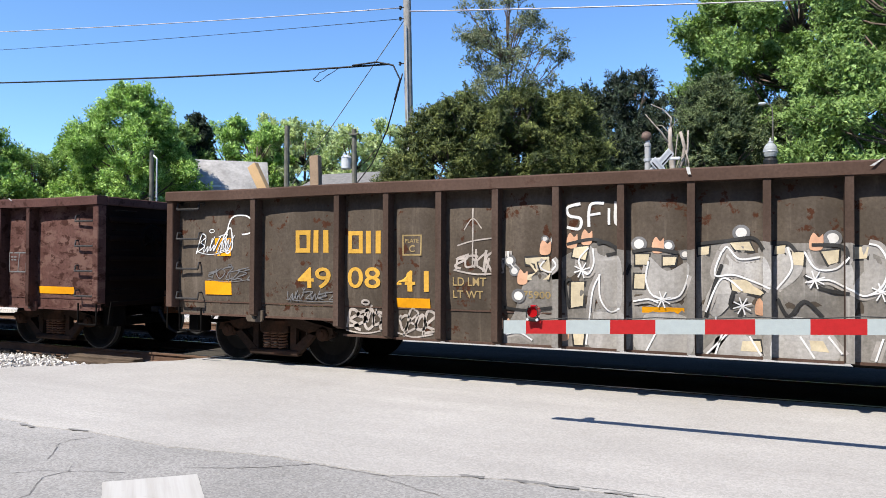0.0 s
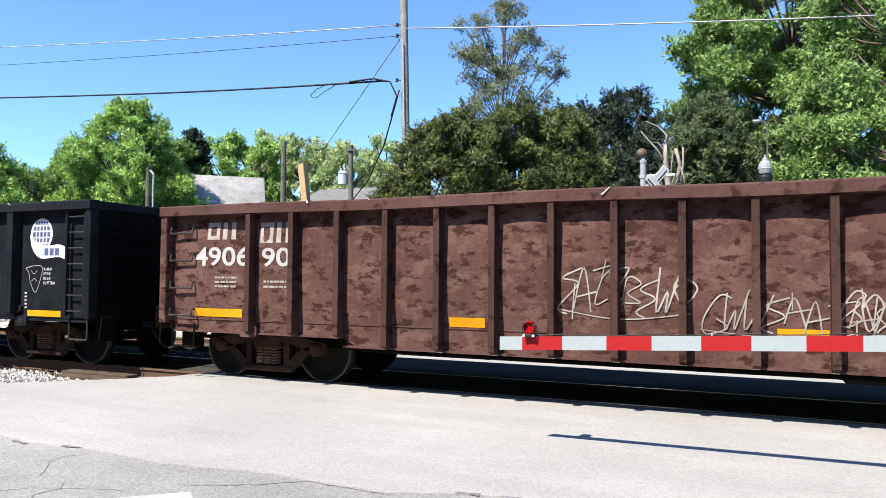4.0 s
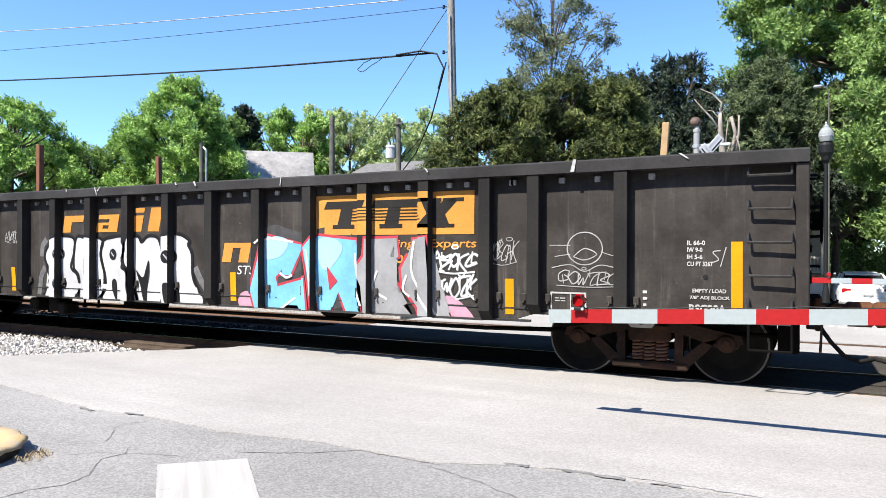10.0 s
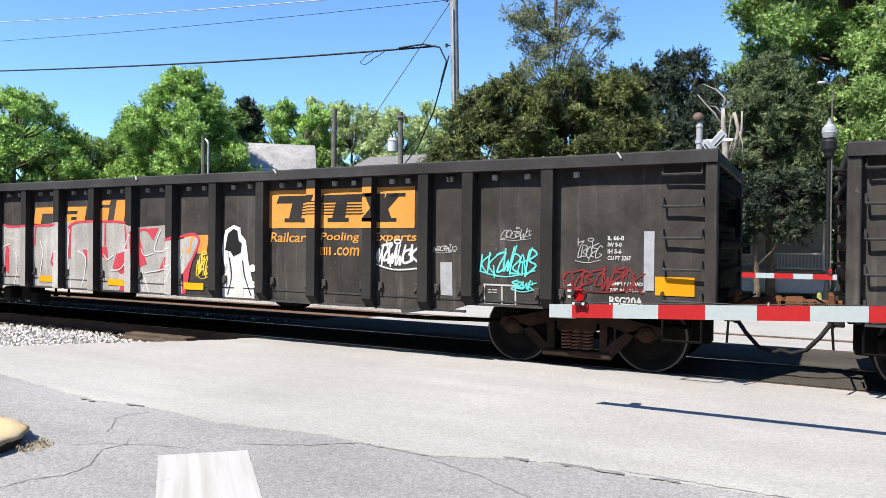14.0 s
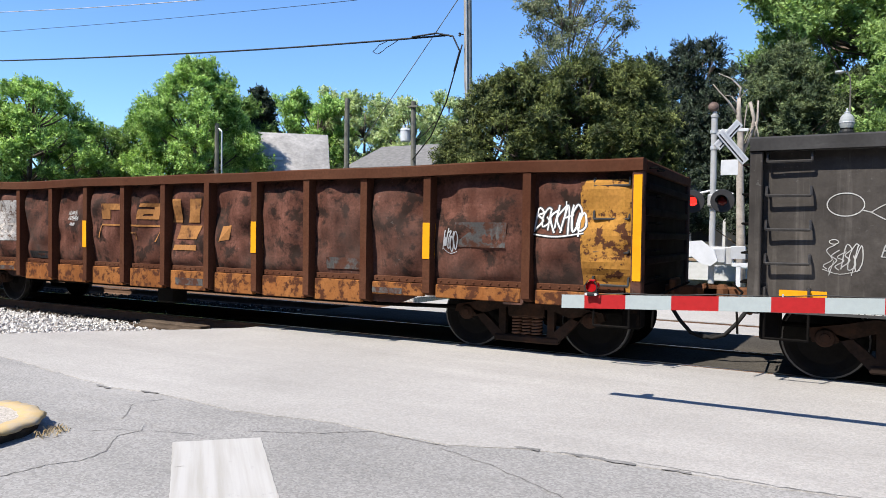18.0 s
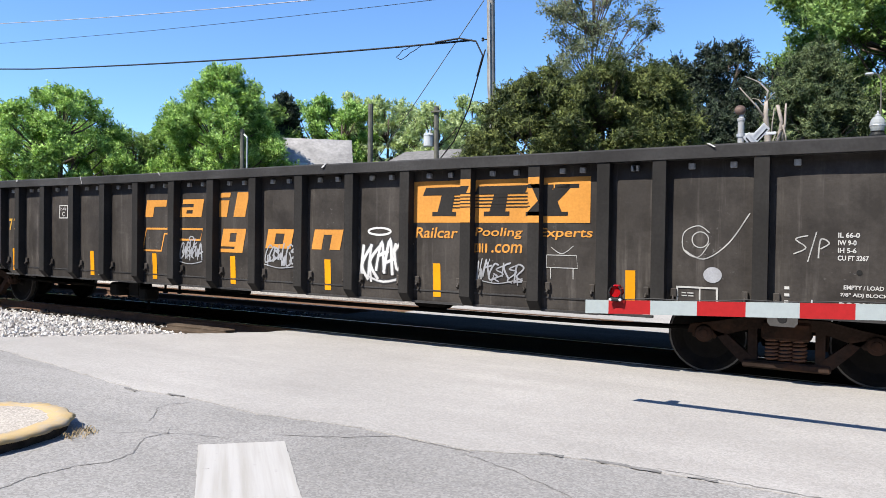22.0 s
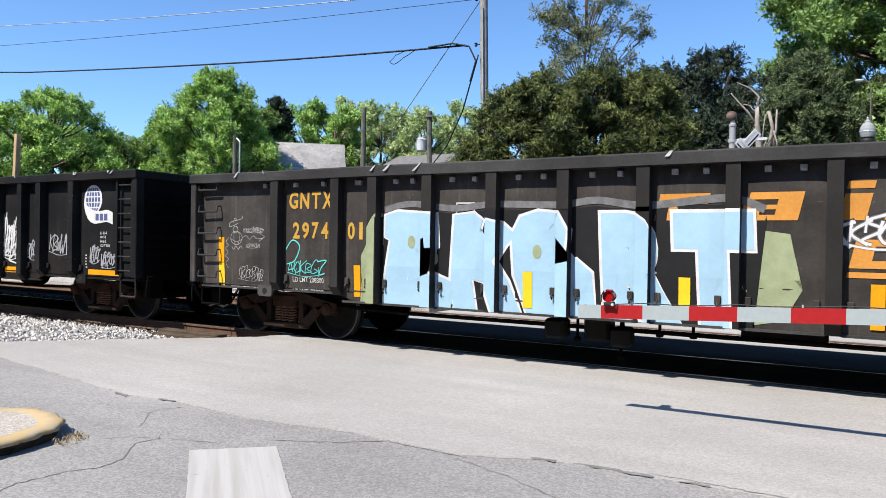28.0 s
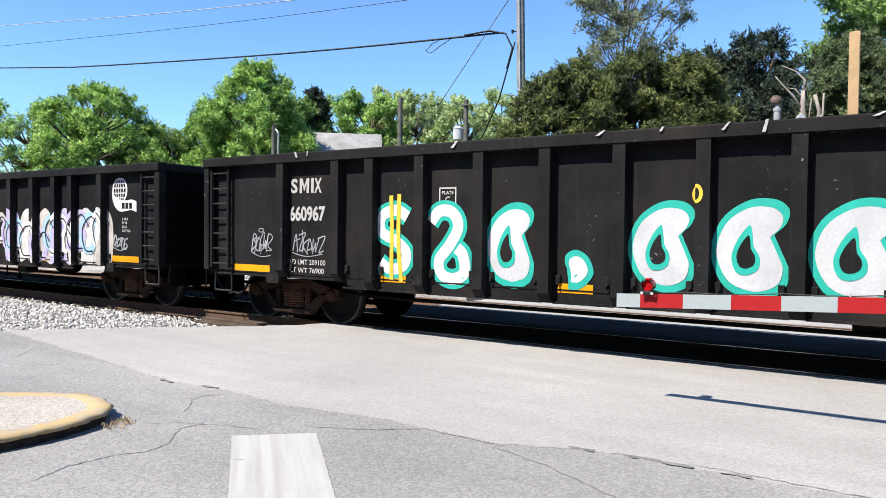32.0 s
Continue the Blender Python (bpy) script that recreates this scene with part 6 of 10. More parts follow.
# five swollen white letters, edged in black, with dark counters
for body in ([(7.35, 1.6), (7.61, 1.79), (7.85, 1.84), (8.14, 1.79), (8.16, 1.55), (8.07, 1.26), (8.24, 1.11), (8.27, 0.83), (8.14, 0.63), (7.28, 0.63), (7.27, 0.78), (7.43, 1.04), (7.42, 1.2), (7.3, 1.41)],
             [(8.21, 1.79), (8.45, 1.81), (8.68, 1.83), (8.95, 1.74), (8.88, 1.49), (8.99, 1.14), (8.91, 0.78), (8.77, 0.63), (8.16, 0.63), (8.27, 0.83), (8.27, 1.11), (8.14, 1.28)],
             [(8.96, 1.74), (9.21, 1.81), (9.47, 1.82), (9.66, 1.67), (9.64, 1.48), (9.54, 1.32), (9.73, 1.2), (9.75, 0.91), (9.83, 0.67), (9.73, 0.63), (8.83, 0.63), (8.99, 0.87), (9.0, 1.14), (8.9, 1.49)],
             [(9.7, 1.77), (9.87, 1.82), (9.96, 1.72), (10.12, 1.82), (10.34, 1.8), (10.44, 1.63), (10.49, 1.31), (10.46, 0.95), (10.55, 0.63), (9.83, 0.63), (9.83, 0.73), (9.76, 0.94), (9.75, 1.21), (9.65, 1.39)],
             [(10.44, 1.75), (10.69, 1.85), (10.91, 1.84), (11.11, 1.74), (11.08, 1.67), (11.17, 1.51), (11.19, 1.13), (11.31, 0.9), (11.41, 0.81), (11.33, 0.65), (10.56, 0.63), (10.48, 0.95), (10.51, 1.31)]):
    paint("D", "graffiti_letter", fill(body), GRAFFITI_WHITE, "swollen white graffiti letter", 0.006, True)
    paint("D", "graffiti_outline", stroke(body, 0.06, True), BLACK_SPRAY, "black graffiti outline", 0.010, True)
for body in ([(8.49, 1.74), (8.53, 1.36), (8.52, 1.0), (8.44, 0.96), (8.41, 1.32)],
             [(9.21, 1.05), (9.3, 1.02), (9.3, 0.63), (9.25, 0.73), (9.17, 0.91)],
             [(9.83, 1.23), (10.0, 1.11), (10.13, 1.4), (10.16, 1.22), (10.08, 0.89), (10.06, 0.63), (9.97, 0.74), (9.89, 1.03)],
             [(10.62, 1.0), (10.82, 0.99), (10.86, 0.63), (10.7, 0.63)],
             [(7.3, 1.45), (7.43, 1.2), (7.43, 1.05), (7.35, 1.2)]):
    paint("D", "graffiti_counter", fill(body), BLACK_SPRAY, "", 0.013, True)
for u, z, rx, rz in [(7.8, 1.5, 0.08, 0.09), (7.82, 0.95, 0.1, 0.1), (9.22, 1.5, 0.09, 0.1), (10.7, 1.47, 0.12, 0.11)]:
    paint("D", "graffiti_counter", fill(ring_of((u, z), rx, rz)), BLACK_SPRAY, "", 0.013, True)
    paint("D", "graffiti_line", stroke([(u - rx * 0.5, z + rz * 0.4), (u + rx * 0.4, z - rz * 0.4)], 0.03), GREY_SPRAY, "", 0.016, True)
for line in ([(7.08, 0.72), (7.16, 1.05), (7.30, 1.25)], [(7.20, 1.45), (7.22, 1.65), (7.34, 1.78)], [(11.24, 1.30), (11.36, 1.08), (11.52, 0.84), (11.58, 0.68)]):
    paint("D", "spray_haze", stroke(line, 0.12), OVERSPRAY[2], "", 0.0035)
paint("D", "spray_haze", fill([(12.35, 1.2), (12.5, 1.75), (12.9, 1.98), (13.4, 1.86), (14.2, 1.95), (14.4, 1.6), (14.3, 0.8), (12.6, 0.7)]), OVERSPRAY[1], "pale spray haze", 0.004)
BLUE_BODIES = [
    [(12.77, 1.81), (13.48, 1.66), (13.23, 1.2), (13.05, 1.21), (13.13, 1.45), (12.94, 1.17), (12.98, 1.03), (13.58, 1.18), (13.63, 0.7), (13.4, 0.66), (13.29, 0.87), (12.99, 0.66), (12.66, 0.66), (12.55, 0.97), (12.7, 1.45)],
    [(13.57, 1.63), (13.74, 1.8), (14.44, 1.73), (14.41, 1.51), (14.23, 1.49), (14.26, 1.03), (14.5, 0.66), (14.26, 0.66), (14.12, 0.98), (14.0, 0.99), (13.97, 0.66), (13.74, 0.66), (13.67, 1.14)]]
GREY_BODIES = [
    [(14.65, 0.63), (14.6, 1.08), (14.48, 1.3), (14.65, 1.5), (14.66, 1.75), (15.12, 1.76), (15.15, 1.5), (14.94, 1.43), (15.06, 1.34), (14.89, 1.22), (15.13, 1.11), (15.16, 0.88), (15.41, 0.63)],
    [(15.21, 1.09), (15.19, 1.34), (15.3, 1.52), (15.41, 1.52), (15.38, 1.74), (15.64, 1.78), (15.68, 1.23), (15.85, 0.89), (15.97, 0.67), (15.47, 0.62), (15.44, 0.8)]]
for bodies, m in ((BLUE_BODIES, BRIGHT_SKY), (GREY_BODIES, MID_GREY)):
    for pts in bodies:
        paint("D", "graffiti_outline", stroke(pts, 0.085, True, False), ROSE_PAINT, "red graffiti edge", 0.008, True)
        paint("D", "graffiti_letter", fill(pts, False), m, "graffiti letter edged in red", 0.012, True)
paint("D", "graffiti_shade", fill([(13.92, 1.36), (14.11, 1.14), (13.96, 1.0)], False), ROSE_PAINT, "", 0.016)
paint("D", "graffiti_shade", fill([(12.70, 1.70), (12.95, 1.80), (13.20, 1.72), (13.05, 1.50), (12.75, 1.45)]), SKY_PAINT, "", 0.015)
paint("D", "graffiti_shade", fill([(13.75, 1.74), (14.05, 1.76), (14.20, 1.60), (13.95, 1.30), (13.78, 1.40)]), SKY_PAINT, "", 0.015)
for pts in ([(12.63, 1.69), (12.83, 1.77), (13.29, 1.71)], [(13.03, 1.24), (13.16, 1.17), (13.27, 1.21)], [(13.63, 1.6), (13.67, 1.32), (13.71, 0.91)], [(12.99, 0.66), (13.32, 0.87)], [(14.42, 1.55), (14.46, 1.20), (14.60, 0.80)], [(14.80, 1.30), (14.72, 1.05), (14.95, 0.90)], [(15.40, 1.72), (15.36, 1.30), (15.55, 0.95), (15.75, 0.70)], [(15.28, 1.25), (15.22, 1.05), (15.32, 0.95)]):
    paint("D", "graffiti_line", stroke(pts, 0.035), SPRAY_WHITE, "", 0.018, True)
paint("D", "spray_dot", fill(ring_of((12.34, 0.78), 0.18, 0.16)), PINK_PAINT, "", 0.007)
paint("D", "spray_dot", fill([(15.72, 0.64), (15.74, 0.9), (15.95, 0.98), (16.2, 0.82), (16.28, 0.64)]), PINK_PAINT, "", 0.007)
word("D", "STS", 12.15, 12.50, 1.20, 1.34, SPRAY_WHITE, 0.0, 0.2, name="spray_tag")
scrawl("D", 15.68, 16.3, 1.30, 1.62, SPRAY_WHITE, 53, 3, 0.026)
scrawl("D", 15.68, 16.3, 0.95, 1.25, SPRAY_WHITE, 54, 3, 0.026)
paint("D", "chalk_drawing", merge(stroke(ring_of((17.80, 1.62), 0.22, 0.20), 0.014, True), stroke([(17.66, 1.52), (17.8, 1.62), (17.95, 1.55), (17.8, 1.48), (17.66, 1.52)], 0.012), stroke([(17.35, 1.66), (17.62, 1.66)], 0.010),
                                  stroke([(17.42, 1.52), (17.62, 1.55)], 0.010), stroke([(18.0, 1.58), (18.25, 1.50)], 0.010), stroke([(17.38, 1.38), (17.62, 1.42), (17.8, 1.34), (18.0, 1.42), (18.28, 1.36)], 0.012)), CHALK)
scrawl("D", 17.45, 18.2, 1.16, 1.36, CHALK, 55, 4, 0.012)
paint("D", "chalk_drawing", merge(stroke([(19.36, 1.60), (19.28, 1.58), (19.34, 1.5), (19.26, 1.46)], 0.012), stroke([(19.36, 1.42), (19.42, 1.64)], 0.010)), CHALK)
scrawl("D", 16.55, 16.9, 1.42, 1.72, CHALK, 56, 3, 0.012)

# dark car with pink-edged silver letters
mill_common("E", "2972", "21")
orange_block("E")
slogan("E")
big_name("E", "rail", "n")
word("E", "LD LMT 208700", 2.20, 2.80, 0.98, 1.07, WHITE, 0.008)
word("E", "LT WT 75300", 2.20, 2.80, 0.875, 0.95, WHITE, 0.008)
reflector("E", 0.31, 0.77, 0.83, 1.04)
reflector("E", 3.19, 3.64, 0.79, 0.905)
for u in (6.02, 7.98, 9.96, 11.86):
    paint("E", "reflector", rect(u, u + 0.45, 0.79, 0.905), YELLOW, "yellow reflective strip", 0.018)
reflector("E", 19.56, 20.0, 1.02, 1.24)
paint("E", "primer_patch", rect(19.43, 19.55, 1.07, 1.77), GREY_SPRAY)
paint("E", "primer_patch", rect(16.72, 16.90, 0.90, 1.35), GREY_SPRAY)
LETTER_FIELD = [
    [(5.86, 0.67), (5.91, 1.27), (5.93, 1.56), (6.65, 1.88), (7.13, 1.84), (7.9, 1.88), (8.73, 1.92), (9.76, 1.93), (10.57, 1.88), (10.78, 1.83), (11.25, 1.77), (11.57, 1.87), (11.59, 1.59), (12.21, 1.7), (12.25, 1.53), (11.99, 1.21), (11.79, 0.64), (10.72, 0.59), (8.73, 0.59), (7.13, 0.6)]]
RED_WEDGES = [
    [(6.40, 1.0), (6.45, 1.3), (6.70, 1.36), (6.75, 1.0)], [(6.85, 1.0), (6.95, 1.5), (7.05, 1.4), (7.0, 0.9)],
    [(7.42, 1.28), (7.50, 1.50), (7.60, 1.46), (7.62, 1.28)], [(7.42, 0.72), (7.50, 0.98), (7.60, 0.72)],
    [(8.34, 1.15), (8.42, 1.42), (8.62, 1.38), (8.62, 1.10), (8.42, 1.05)], [(8.85, 1.25), (8.87, 1.80), (8.95, 1.84), (8.93, 1.25)],
    [(9.28, 1.42), (9.38, 1.42), (9.60, 1.30), (9.60, 1.10), (9.45, 1.14)], [(9.78, 1.30), (9.76, 1.48), (9.95, 1.48), (9.98, 1.25)],
    [(10.10, 1.10), (10.20, 1.35), (10.50, 1.42), (10.58, 1.25), (10.50, 1.05), (10.30, 1.0)], [(10.70, 1.60), (10.74, 1.75), (10.86, 1.5), (10.98, 1.20), (10.76, 1.12)],
    [(10.95, 1.80), (11.14, 1.60), (11.28, 1.82)], [(11.25, 1.05), (11.45, 1.38), (11.60, 1.32), (11.58, 1.18)], [(11.80, 0.70), (11.84, 1.05), (12.02, 1.28), (11.98, 1.0), (11.90, 0.72)],
    [(10.24, 0.70), (10.32, 0.83), (10.50, 0.83), (10.58, 0.70)]]
RED_LINES = [
    [(5.95, 0.70), (5.93, 1.2), (5.95, 1.56), (6.65, 1.87), (7.13, 1.84), (7.9, 1.86), (8.66, 1.88)], [(6.62, 0.70), (6.76, 1.5)], [(7.85, 1.48), (7.88, 1.84)], [(8.85, 1.82), (9.1, 1.92), (9.67, 1.93), (10.3, 1.92), (10.58, 1.84), (10.62, 1.45)],
    [(9.90, 1.90), (9.90, 1.5)], [(10.70, 1.72), (10.88, 1.79), (11.0, 1.77)], [(11.50, 1.58), (11.8, 1.67), (12.1, 1.71), (12.22, 1.58), (12.02, 1.2), (11.88, 0.74)]]
WHITE_EDGES = [
    [(5.96, 1.34), (6.32, 1.47), (6.42, 1.24)],
    [(6.32, 1.18), (6.21, 0.91), (6.32, 0.73)],
    [(7.09, 1.5), (6.79, 1.41), (6.75, 1.16)],
    [(7.18, 1.41), (7.31, 1.18), (7.18, 0.7)],
    [(8.03, 1.57), (8.11, 1.3), (7.94, 0.78)],
    [(8.71, 1.39), (8.48, 1.28), (8.71, 1.17)],
    [(8.9, 1.79), (8.86, 1.3), (8.92, 0.68)],
    [(9.15, 1.4), (9.38, 1.24), (9.21, 0.7)],
    [(9.86, 1.35), (9.97, 1.25), (10.13, 1.33)],
    [(10.69, 1.7), (10.57, 1.45), (10.34, 1.11), (10.04, 1.06)],
    [(10.84, 1.47), (10.93, 1.34), (11.15, 1.38)],
    [(11.33, 1.78), (11.19, 1.42), (11.68, 1.48)],
    [(11.69, 1.2), (11.33, 1.1), (10.93, 1.04)],
    [(10.86, 1.06), (11.03, 0.69), (11.16, 0.64)],
    [(11.83, 1.38), (11.6, 0.94), (11.33, 0.65)]]
for pts in LETTER_FIELD:
    paint("E", "graffiti_field", fill(pts, False), STEEL_SPRAY, "dull silver graffiti letters", 0.006, True)
for pts in RED_WEDGES:
    paint("E", "graffiti_shade", fill(pts, False), ROSE_PAINT, "red wedge in the graffiti", 0.010, True)
for pts in RED_LINES:
    paint("E", "graffiti_outline", stroke(pts, 0.045), ROSE_PAINT, "red graffiti outline", 0.010, True)
for pts in WHITE_EDGES:
    paint("E", "graffiti_line", stroke(pts, 0.018), SPRAY_WHITE, "", 0.014, True)
paint("E", "graffiti_figure", fill([(12.72, 1.48), (12.80, 1.78), (12.98, 1.86), (13.12, 1.82), (13.14, 1.68), (13.24, 1.62), (13.22, 1.40), (13.20, 1.20), (13.30, 0.95), (13.42, 0.68), (12.68, 0.68), (12.86, 0.95), (12.90, 1.20), (12.86, 1.36), (12.74, 1.36)], False), SPRAY_WHITE, "white spray figure with a dark head", 0.006)
paint("E", "graffiti_shade", fill([(12.80, 1.46), (12.86, 1.72), (12.98, 1.80), (13.06, 1.77), (13.08, 1.62), (13.16, 1.57), (13.14, 1.42), (12.98, 1.36), (12.92, 1.44)], False), BLACK_SPRAY, "", 0.010)
paint("E", "graffiti_shade", fill([(12.98, 0.74), (13.02, 1.24), (13.12, 1.22), (13.18, 0.95), (13.16, 0.72)]), PALE_SILVER, "", 0.010)
paint("E", "graffiti_line", stroke([(12.90, 1.34), (12.93, 1.05), (12.84, 0.74)], 0.02), BLACK_SPRAY, "", 0.012)
paint("E", "graffiti_line", stroke([(13.18, 1.30), (13.22, 1.02), (13.34, 0.74)], 0.02), BLACK_SPRAY, "", 0.012)
for c in ((12.66, 1.22), (13.38, 1.18), (12.72, 0.98), (13.36, 0.92)):
    paint("E", "spray_dot", fill(ring_of(c, 0.06, 0.06)), SPRAY_WHITE, "", 0.007)
scrawl("E", 12.14, 12.40, 1.0, 1.38, LEMON, 61, 3, 0.018)
scrawl("E", 4.86, 5.52, 0.98, 1.18, LEMON, 62, 5, 0.016)
scrawl("E", 4.86, 5.52, 0.76, 0.92, LEMON, 63, 4, 0.016)
scrawl("E", 15.62, 16.35, 1.25, 1.60, SPRAY_WHITE, 64, 4, 0.026, name="spray_tag", label="white spray tag")
scrawl("E", 17.30, 18.05, 1.20, 1.55, AQUA, 65, 5, 0.020, label="aqua spray tag")
scrawl("E", 17.75, 18.05, 1.00, 1.15, AQUA, 66, 2, 0.018)
scrawl("E", 18.42, 19.40, 1.05, 1.35, FADED_RED, 67, 6, 0.022, label="red spray tag")
whale = [[(1.15, 1.88), (1.3, 1.97), (1.5, 1.99), (1.72, 1.96), (1.80, 1.90)], [(1.15, 1.88), (1.35, 1.78), (1.58, 1.80), (1.76, 1.90)], [(1.76, 1.90), (1.82, 2.02), (1.84, 1.80), (1.76, 1.90)], [(1.08, 1.90), (1.15, 1.88)]]
paint("E", "chalk_drawing", merge(*[stroke(q, 0.011) for q in whale], stroke(ring_of((0.92, 1.96), 0.17, 0.12), 0.011, True)), CHALK, "chalk drawing of a whale with a balloon")
paint("E", "chalk_dot", fill(ring_of((1.56, 1.75), 0.05, 0.05)), CHALK)
scrawl("E", 1.25, 1.80, 1.42, 1.56, CHALK, 69, 6, 0.010)
scrawl("E", 0.72, 1.05, 1.25, 1.55, CHALK, 74, 4, 0.010)
lattice = [[(2.25, 1.55), (2.27, 1.30)], [(2.25, 1.52), (2.52, 1.33)], [(2.26, 1.46), (2.46, 1.32)], [(2.27, 1.33), (2.50, 1.55)], [(2.32, 1.56), (2.54, 1.42)], [(2.25, 1.40), (2.42, 1.58)], [(2.52, 1.33), (2.54, 1.56)], [(2.25, 1.55), (2.40, 1.58), (2.54, 1.55)]]
paint("E", "chalk_drawing", merge(*[stroke(q, 0.011) for q in lattice]), CHALK, "chalk lattice drawing")
scrawl("E", 2.2, 2.72, 1.16, 1.28, CHALK, 68, 5, 0.010)
scrawl("E", 17.6, 18.0, 1.66, 1.80, CHALK, 70, 4, 0.010)
scrawl("E", 18.6, 18.9, 1.40, 1.65, CHALK, 71, 3, 0.012)
scrawl("E", 16.6, 16.95, 1.48, 1.58, CHALK, 72, 4, 0.010)

PALE_GHOST = plain("ghost_lettering", (0.50, 0.46, 0.42), 0.8, 0, 0.5, 12)
# rusted car with whitewashed bays and an ochre sill
for u0, u1, z0, z1 in ((1.58, 2.84, 1.33, 2.2), (3.06, 3.92, 1.33, 2.14)):
    paint("F", "whitewash_patch", rect(u0, u1, z0, z1), OLD_WHITE, "flaking whitewash patch", 0.004)
for u in (2.90, 6.032, 10.208, 13.34):
    reflector("F", u - 0.06, u + 0.06, 1.25, 1.74, None, True)
paint("F", "faded_paint", fill([(0.15, 0.92), (0.15, 2.26), (0.70, 2.25), (0.66, 1.9), (0.62, 1.6), (0.66, 1.3), (0.95, 1.1), (1.1, 0.92)], False), OCHRE, "flaking ochre corner", 0.004)
paint("F", "faded_paint", fill([(15.50, 0.92), (15.46, 2.28), (16.10, 2.28), (16.10, 0.92)], False), OCHRE, "flaking ochre corner", 0.004)
z0, z1 = 1.77, 2.05
paint("F", "faded_mark", merge(slanted([(6.05, z0), (6.29, z0), (6.29, z1), (6.05, z1)]), slanted([(6.29, z1 - 0.11), (6.53, z1 - 0.11), (6.53, z1), (6.29, z1)])), FADED_ORANGE, "", 0.005)
bits = []
for a, b, c, d in ((0, 1, 0.78, 1), (0.62, 1, 0, 0.78), (0, 0.62, 0.33, 0.63), (0, 0.25, 0, 0.33), (0.25, 0.62, 0, 0.20)):
    bits.append(slanted([(6.99 + 0.46 * p, z0 + (z1 - z0) * q) for p, q in ((a, c), (b, c), (b, d), (a, d))]))
paint("F", "faded_mark", merge(*bits), FADED_ORANGE, "", 0.005)
paint("F", "faded_mark", merge(slanted([(7.80, 1.72), (8.05, 1.72), (8.05, 2.12), (7.80, 2.12)]), slanted([(8.22, 1.72), (8.48, 1.72), (8.48, 2.12), (8.22, 2.12)])), FADED_ORANGE, "", 0.005)
paint("F", "faded_mark", merge(slanted([(8.02, 1.25), (8.55, 1.25), (8.55, 1.34), (8.02, 1.34)]), slanted([(8.02, 1.44), (8.55, 1.44), (8.55, 1.67), (8.02, 1.67)])), FADED_ORANGE, "", 0.005)
paint("F", "faded_mark", fill([(9.37, 1.41), (9.60, 1.45), (9.69, 1.68), (9.45, 1.66)], False), FADED_ORANGE, "", 0.005)
paint("F", "faded_mark", merge(stroke([(6.34, 1.43), (6.45, 1.67), (7.95, 1.65), (7.87, 1.38)], 0.032, False, False), stroke([(6.90, 1.44), (6.94, 1.53), (7.34, 1.53), (7.32, 1.41)], 0.028, False, False)), FADED_ORANGE, "", 0.005)
for a, b, c, d, k in ((5.38, 5.76, 1.85, 1.94, 81), (5.40, 5.78, 1.75, 1.83, 84), (5.47, 5.64, 1.65, 1.70, 85)):
    scrawl("F", a, b, c, d, CHALK, k, 6, 0.008)
scrawl("F", 14.85, 15.5, 1.60, 1.98, SPRAY_WHITE, 82, 5, 0.018, label="white spray tag")
scrawl("F", 13.55, 13.75, 1.35, 1.65, GREY_SPRAY, 83, 2, 0.014)
word("F", "7082", 1.64, 2.78, 1.44, 1.69, PALE_GHOST, 0.02)
scrawl("F", 1.66, 2.74, 1.82, 2.02, UMBER_CHORD, 86, 9, 0.006)
scrawl("F", 3.14, 3.82, 1.78, 1.96, UMBER_CHORD, 87, 7, 0.005)
bars("F", 6, 0.82, 0.90, 1.26, 1.81, CHALK, 7)
word("F", "67", 3.20, 3.76, 1.44, 1.69, PALE_GHOST, 0.02)
paint("F", "primer_patch", rect(4.14, 4.85, 1.00, 1.14), BLACK_SPRAY)
paint("F", "data_plate", rect(1.94, 2.25, 1.015, 1.195), BLACK_SPRAY, "small dark data plate", 0.010)
paint("F", "data_plate_text", merge(*[rect(1.97, 2.21 - 0.03 * (k % 2), 1.045 + 0.033 * k, 1.057 + 0.033 * k) for k in range(4)]), GREY_SPRAY, "", 0.014)
paint("F", "data_plate", rect(1.62, 1.88, 0.995, 1.20), UMBER_CHORD, "rusted data plate", 0.010)
paint("F", "primer_patch", rect(11.55, 12.2, 1.05, 1.22), SLATE)
paint("F", "primer_patch", rect(13.75, 14.5, 1.42, 1.75), SLATE)
f_car, f_spec = CARS["F"]
f_bounds = [0.13] + f_spec["ribs"] + [f_spec["L"] - 0.13]
rivet_me = recalc(Shape().lathe([(0.0, 0.012), (0.012, 0.010), (0.018, 0.0)], 8, pose(0, 0, 0, 90, 0, 0)).mesh("rivet", RUST_CHORD, True))
for a, b in zip(f_bounds, f_bounds[1:]):
    x0, x1 = a + 0.10 - f_spec["L"] / 2, b - 0.10 - f_spec["L"] / 2
    zb = max(sill_z(f_spec, a), sill_z(f_spec, b)) - 0.02
    part("sill_plate", Shape().box(x0, x1, -1.51, -1.42, zb, 0.90, 0.01), RUST_ORANGE, f_car, "orange rust-scaled sill plate")
    part("sill_flange", Shape().box(x0, x1, -1.47, -1.40, 0.905, 0.985, 0.006), RUST_CHORD, f_car)
    k, x = 0, x0 + 0.06
    while x < x1:
        part("rivet", rivet_me, RUST_CHORD, f_car, m=pose(x, -1.47, 0.945))
        x += 0.125
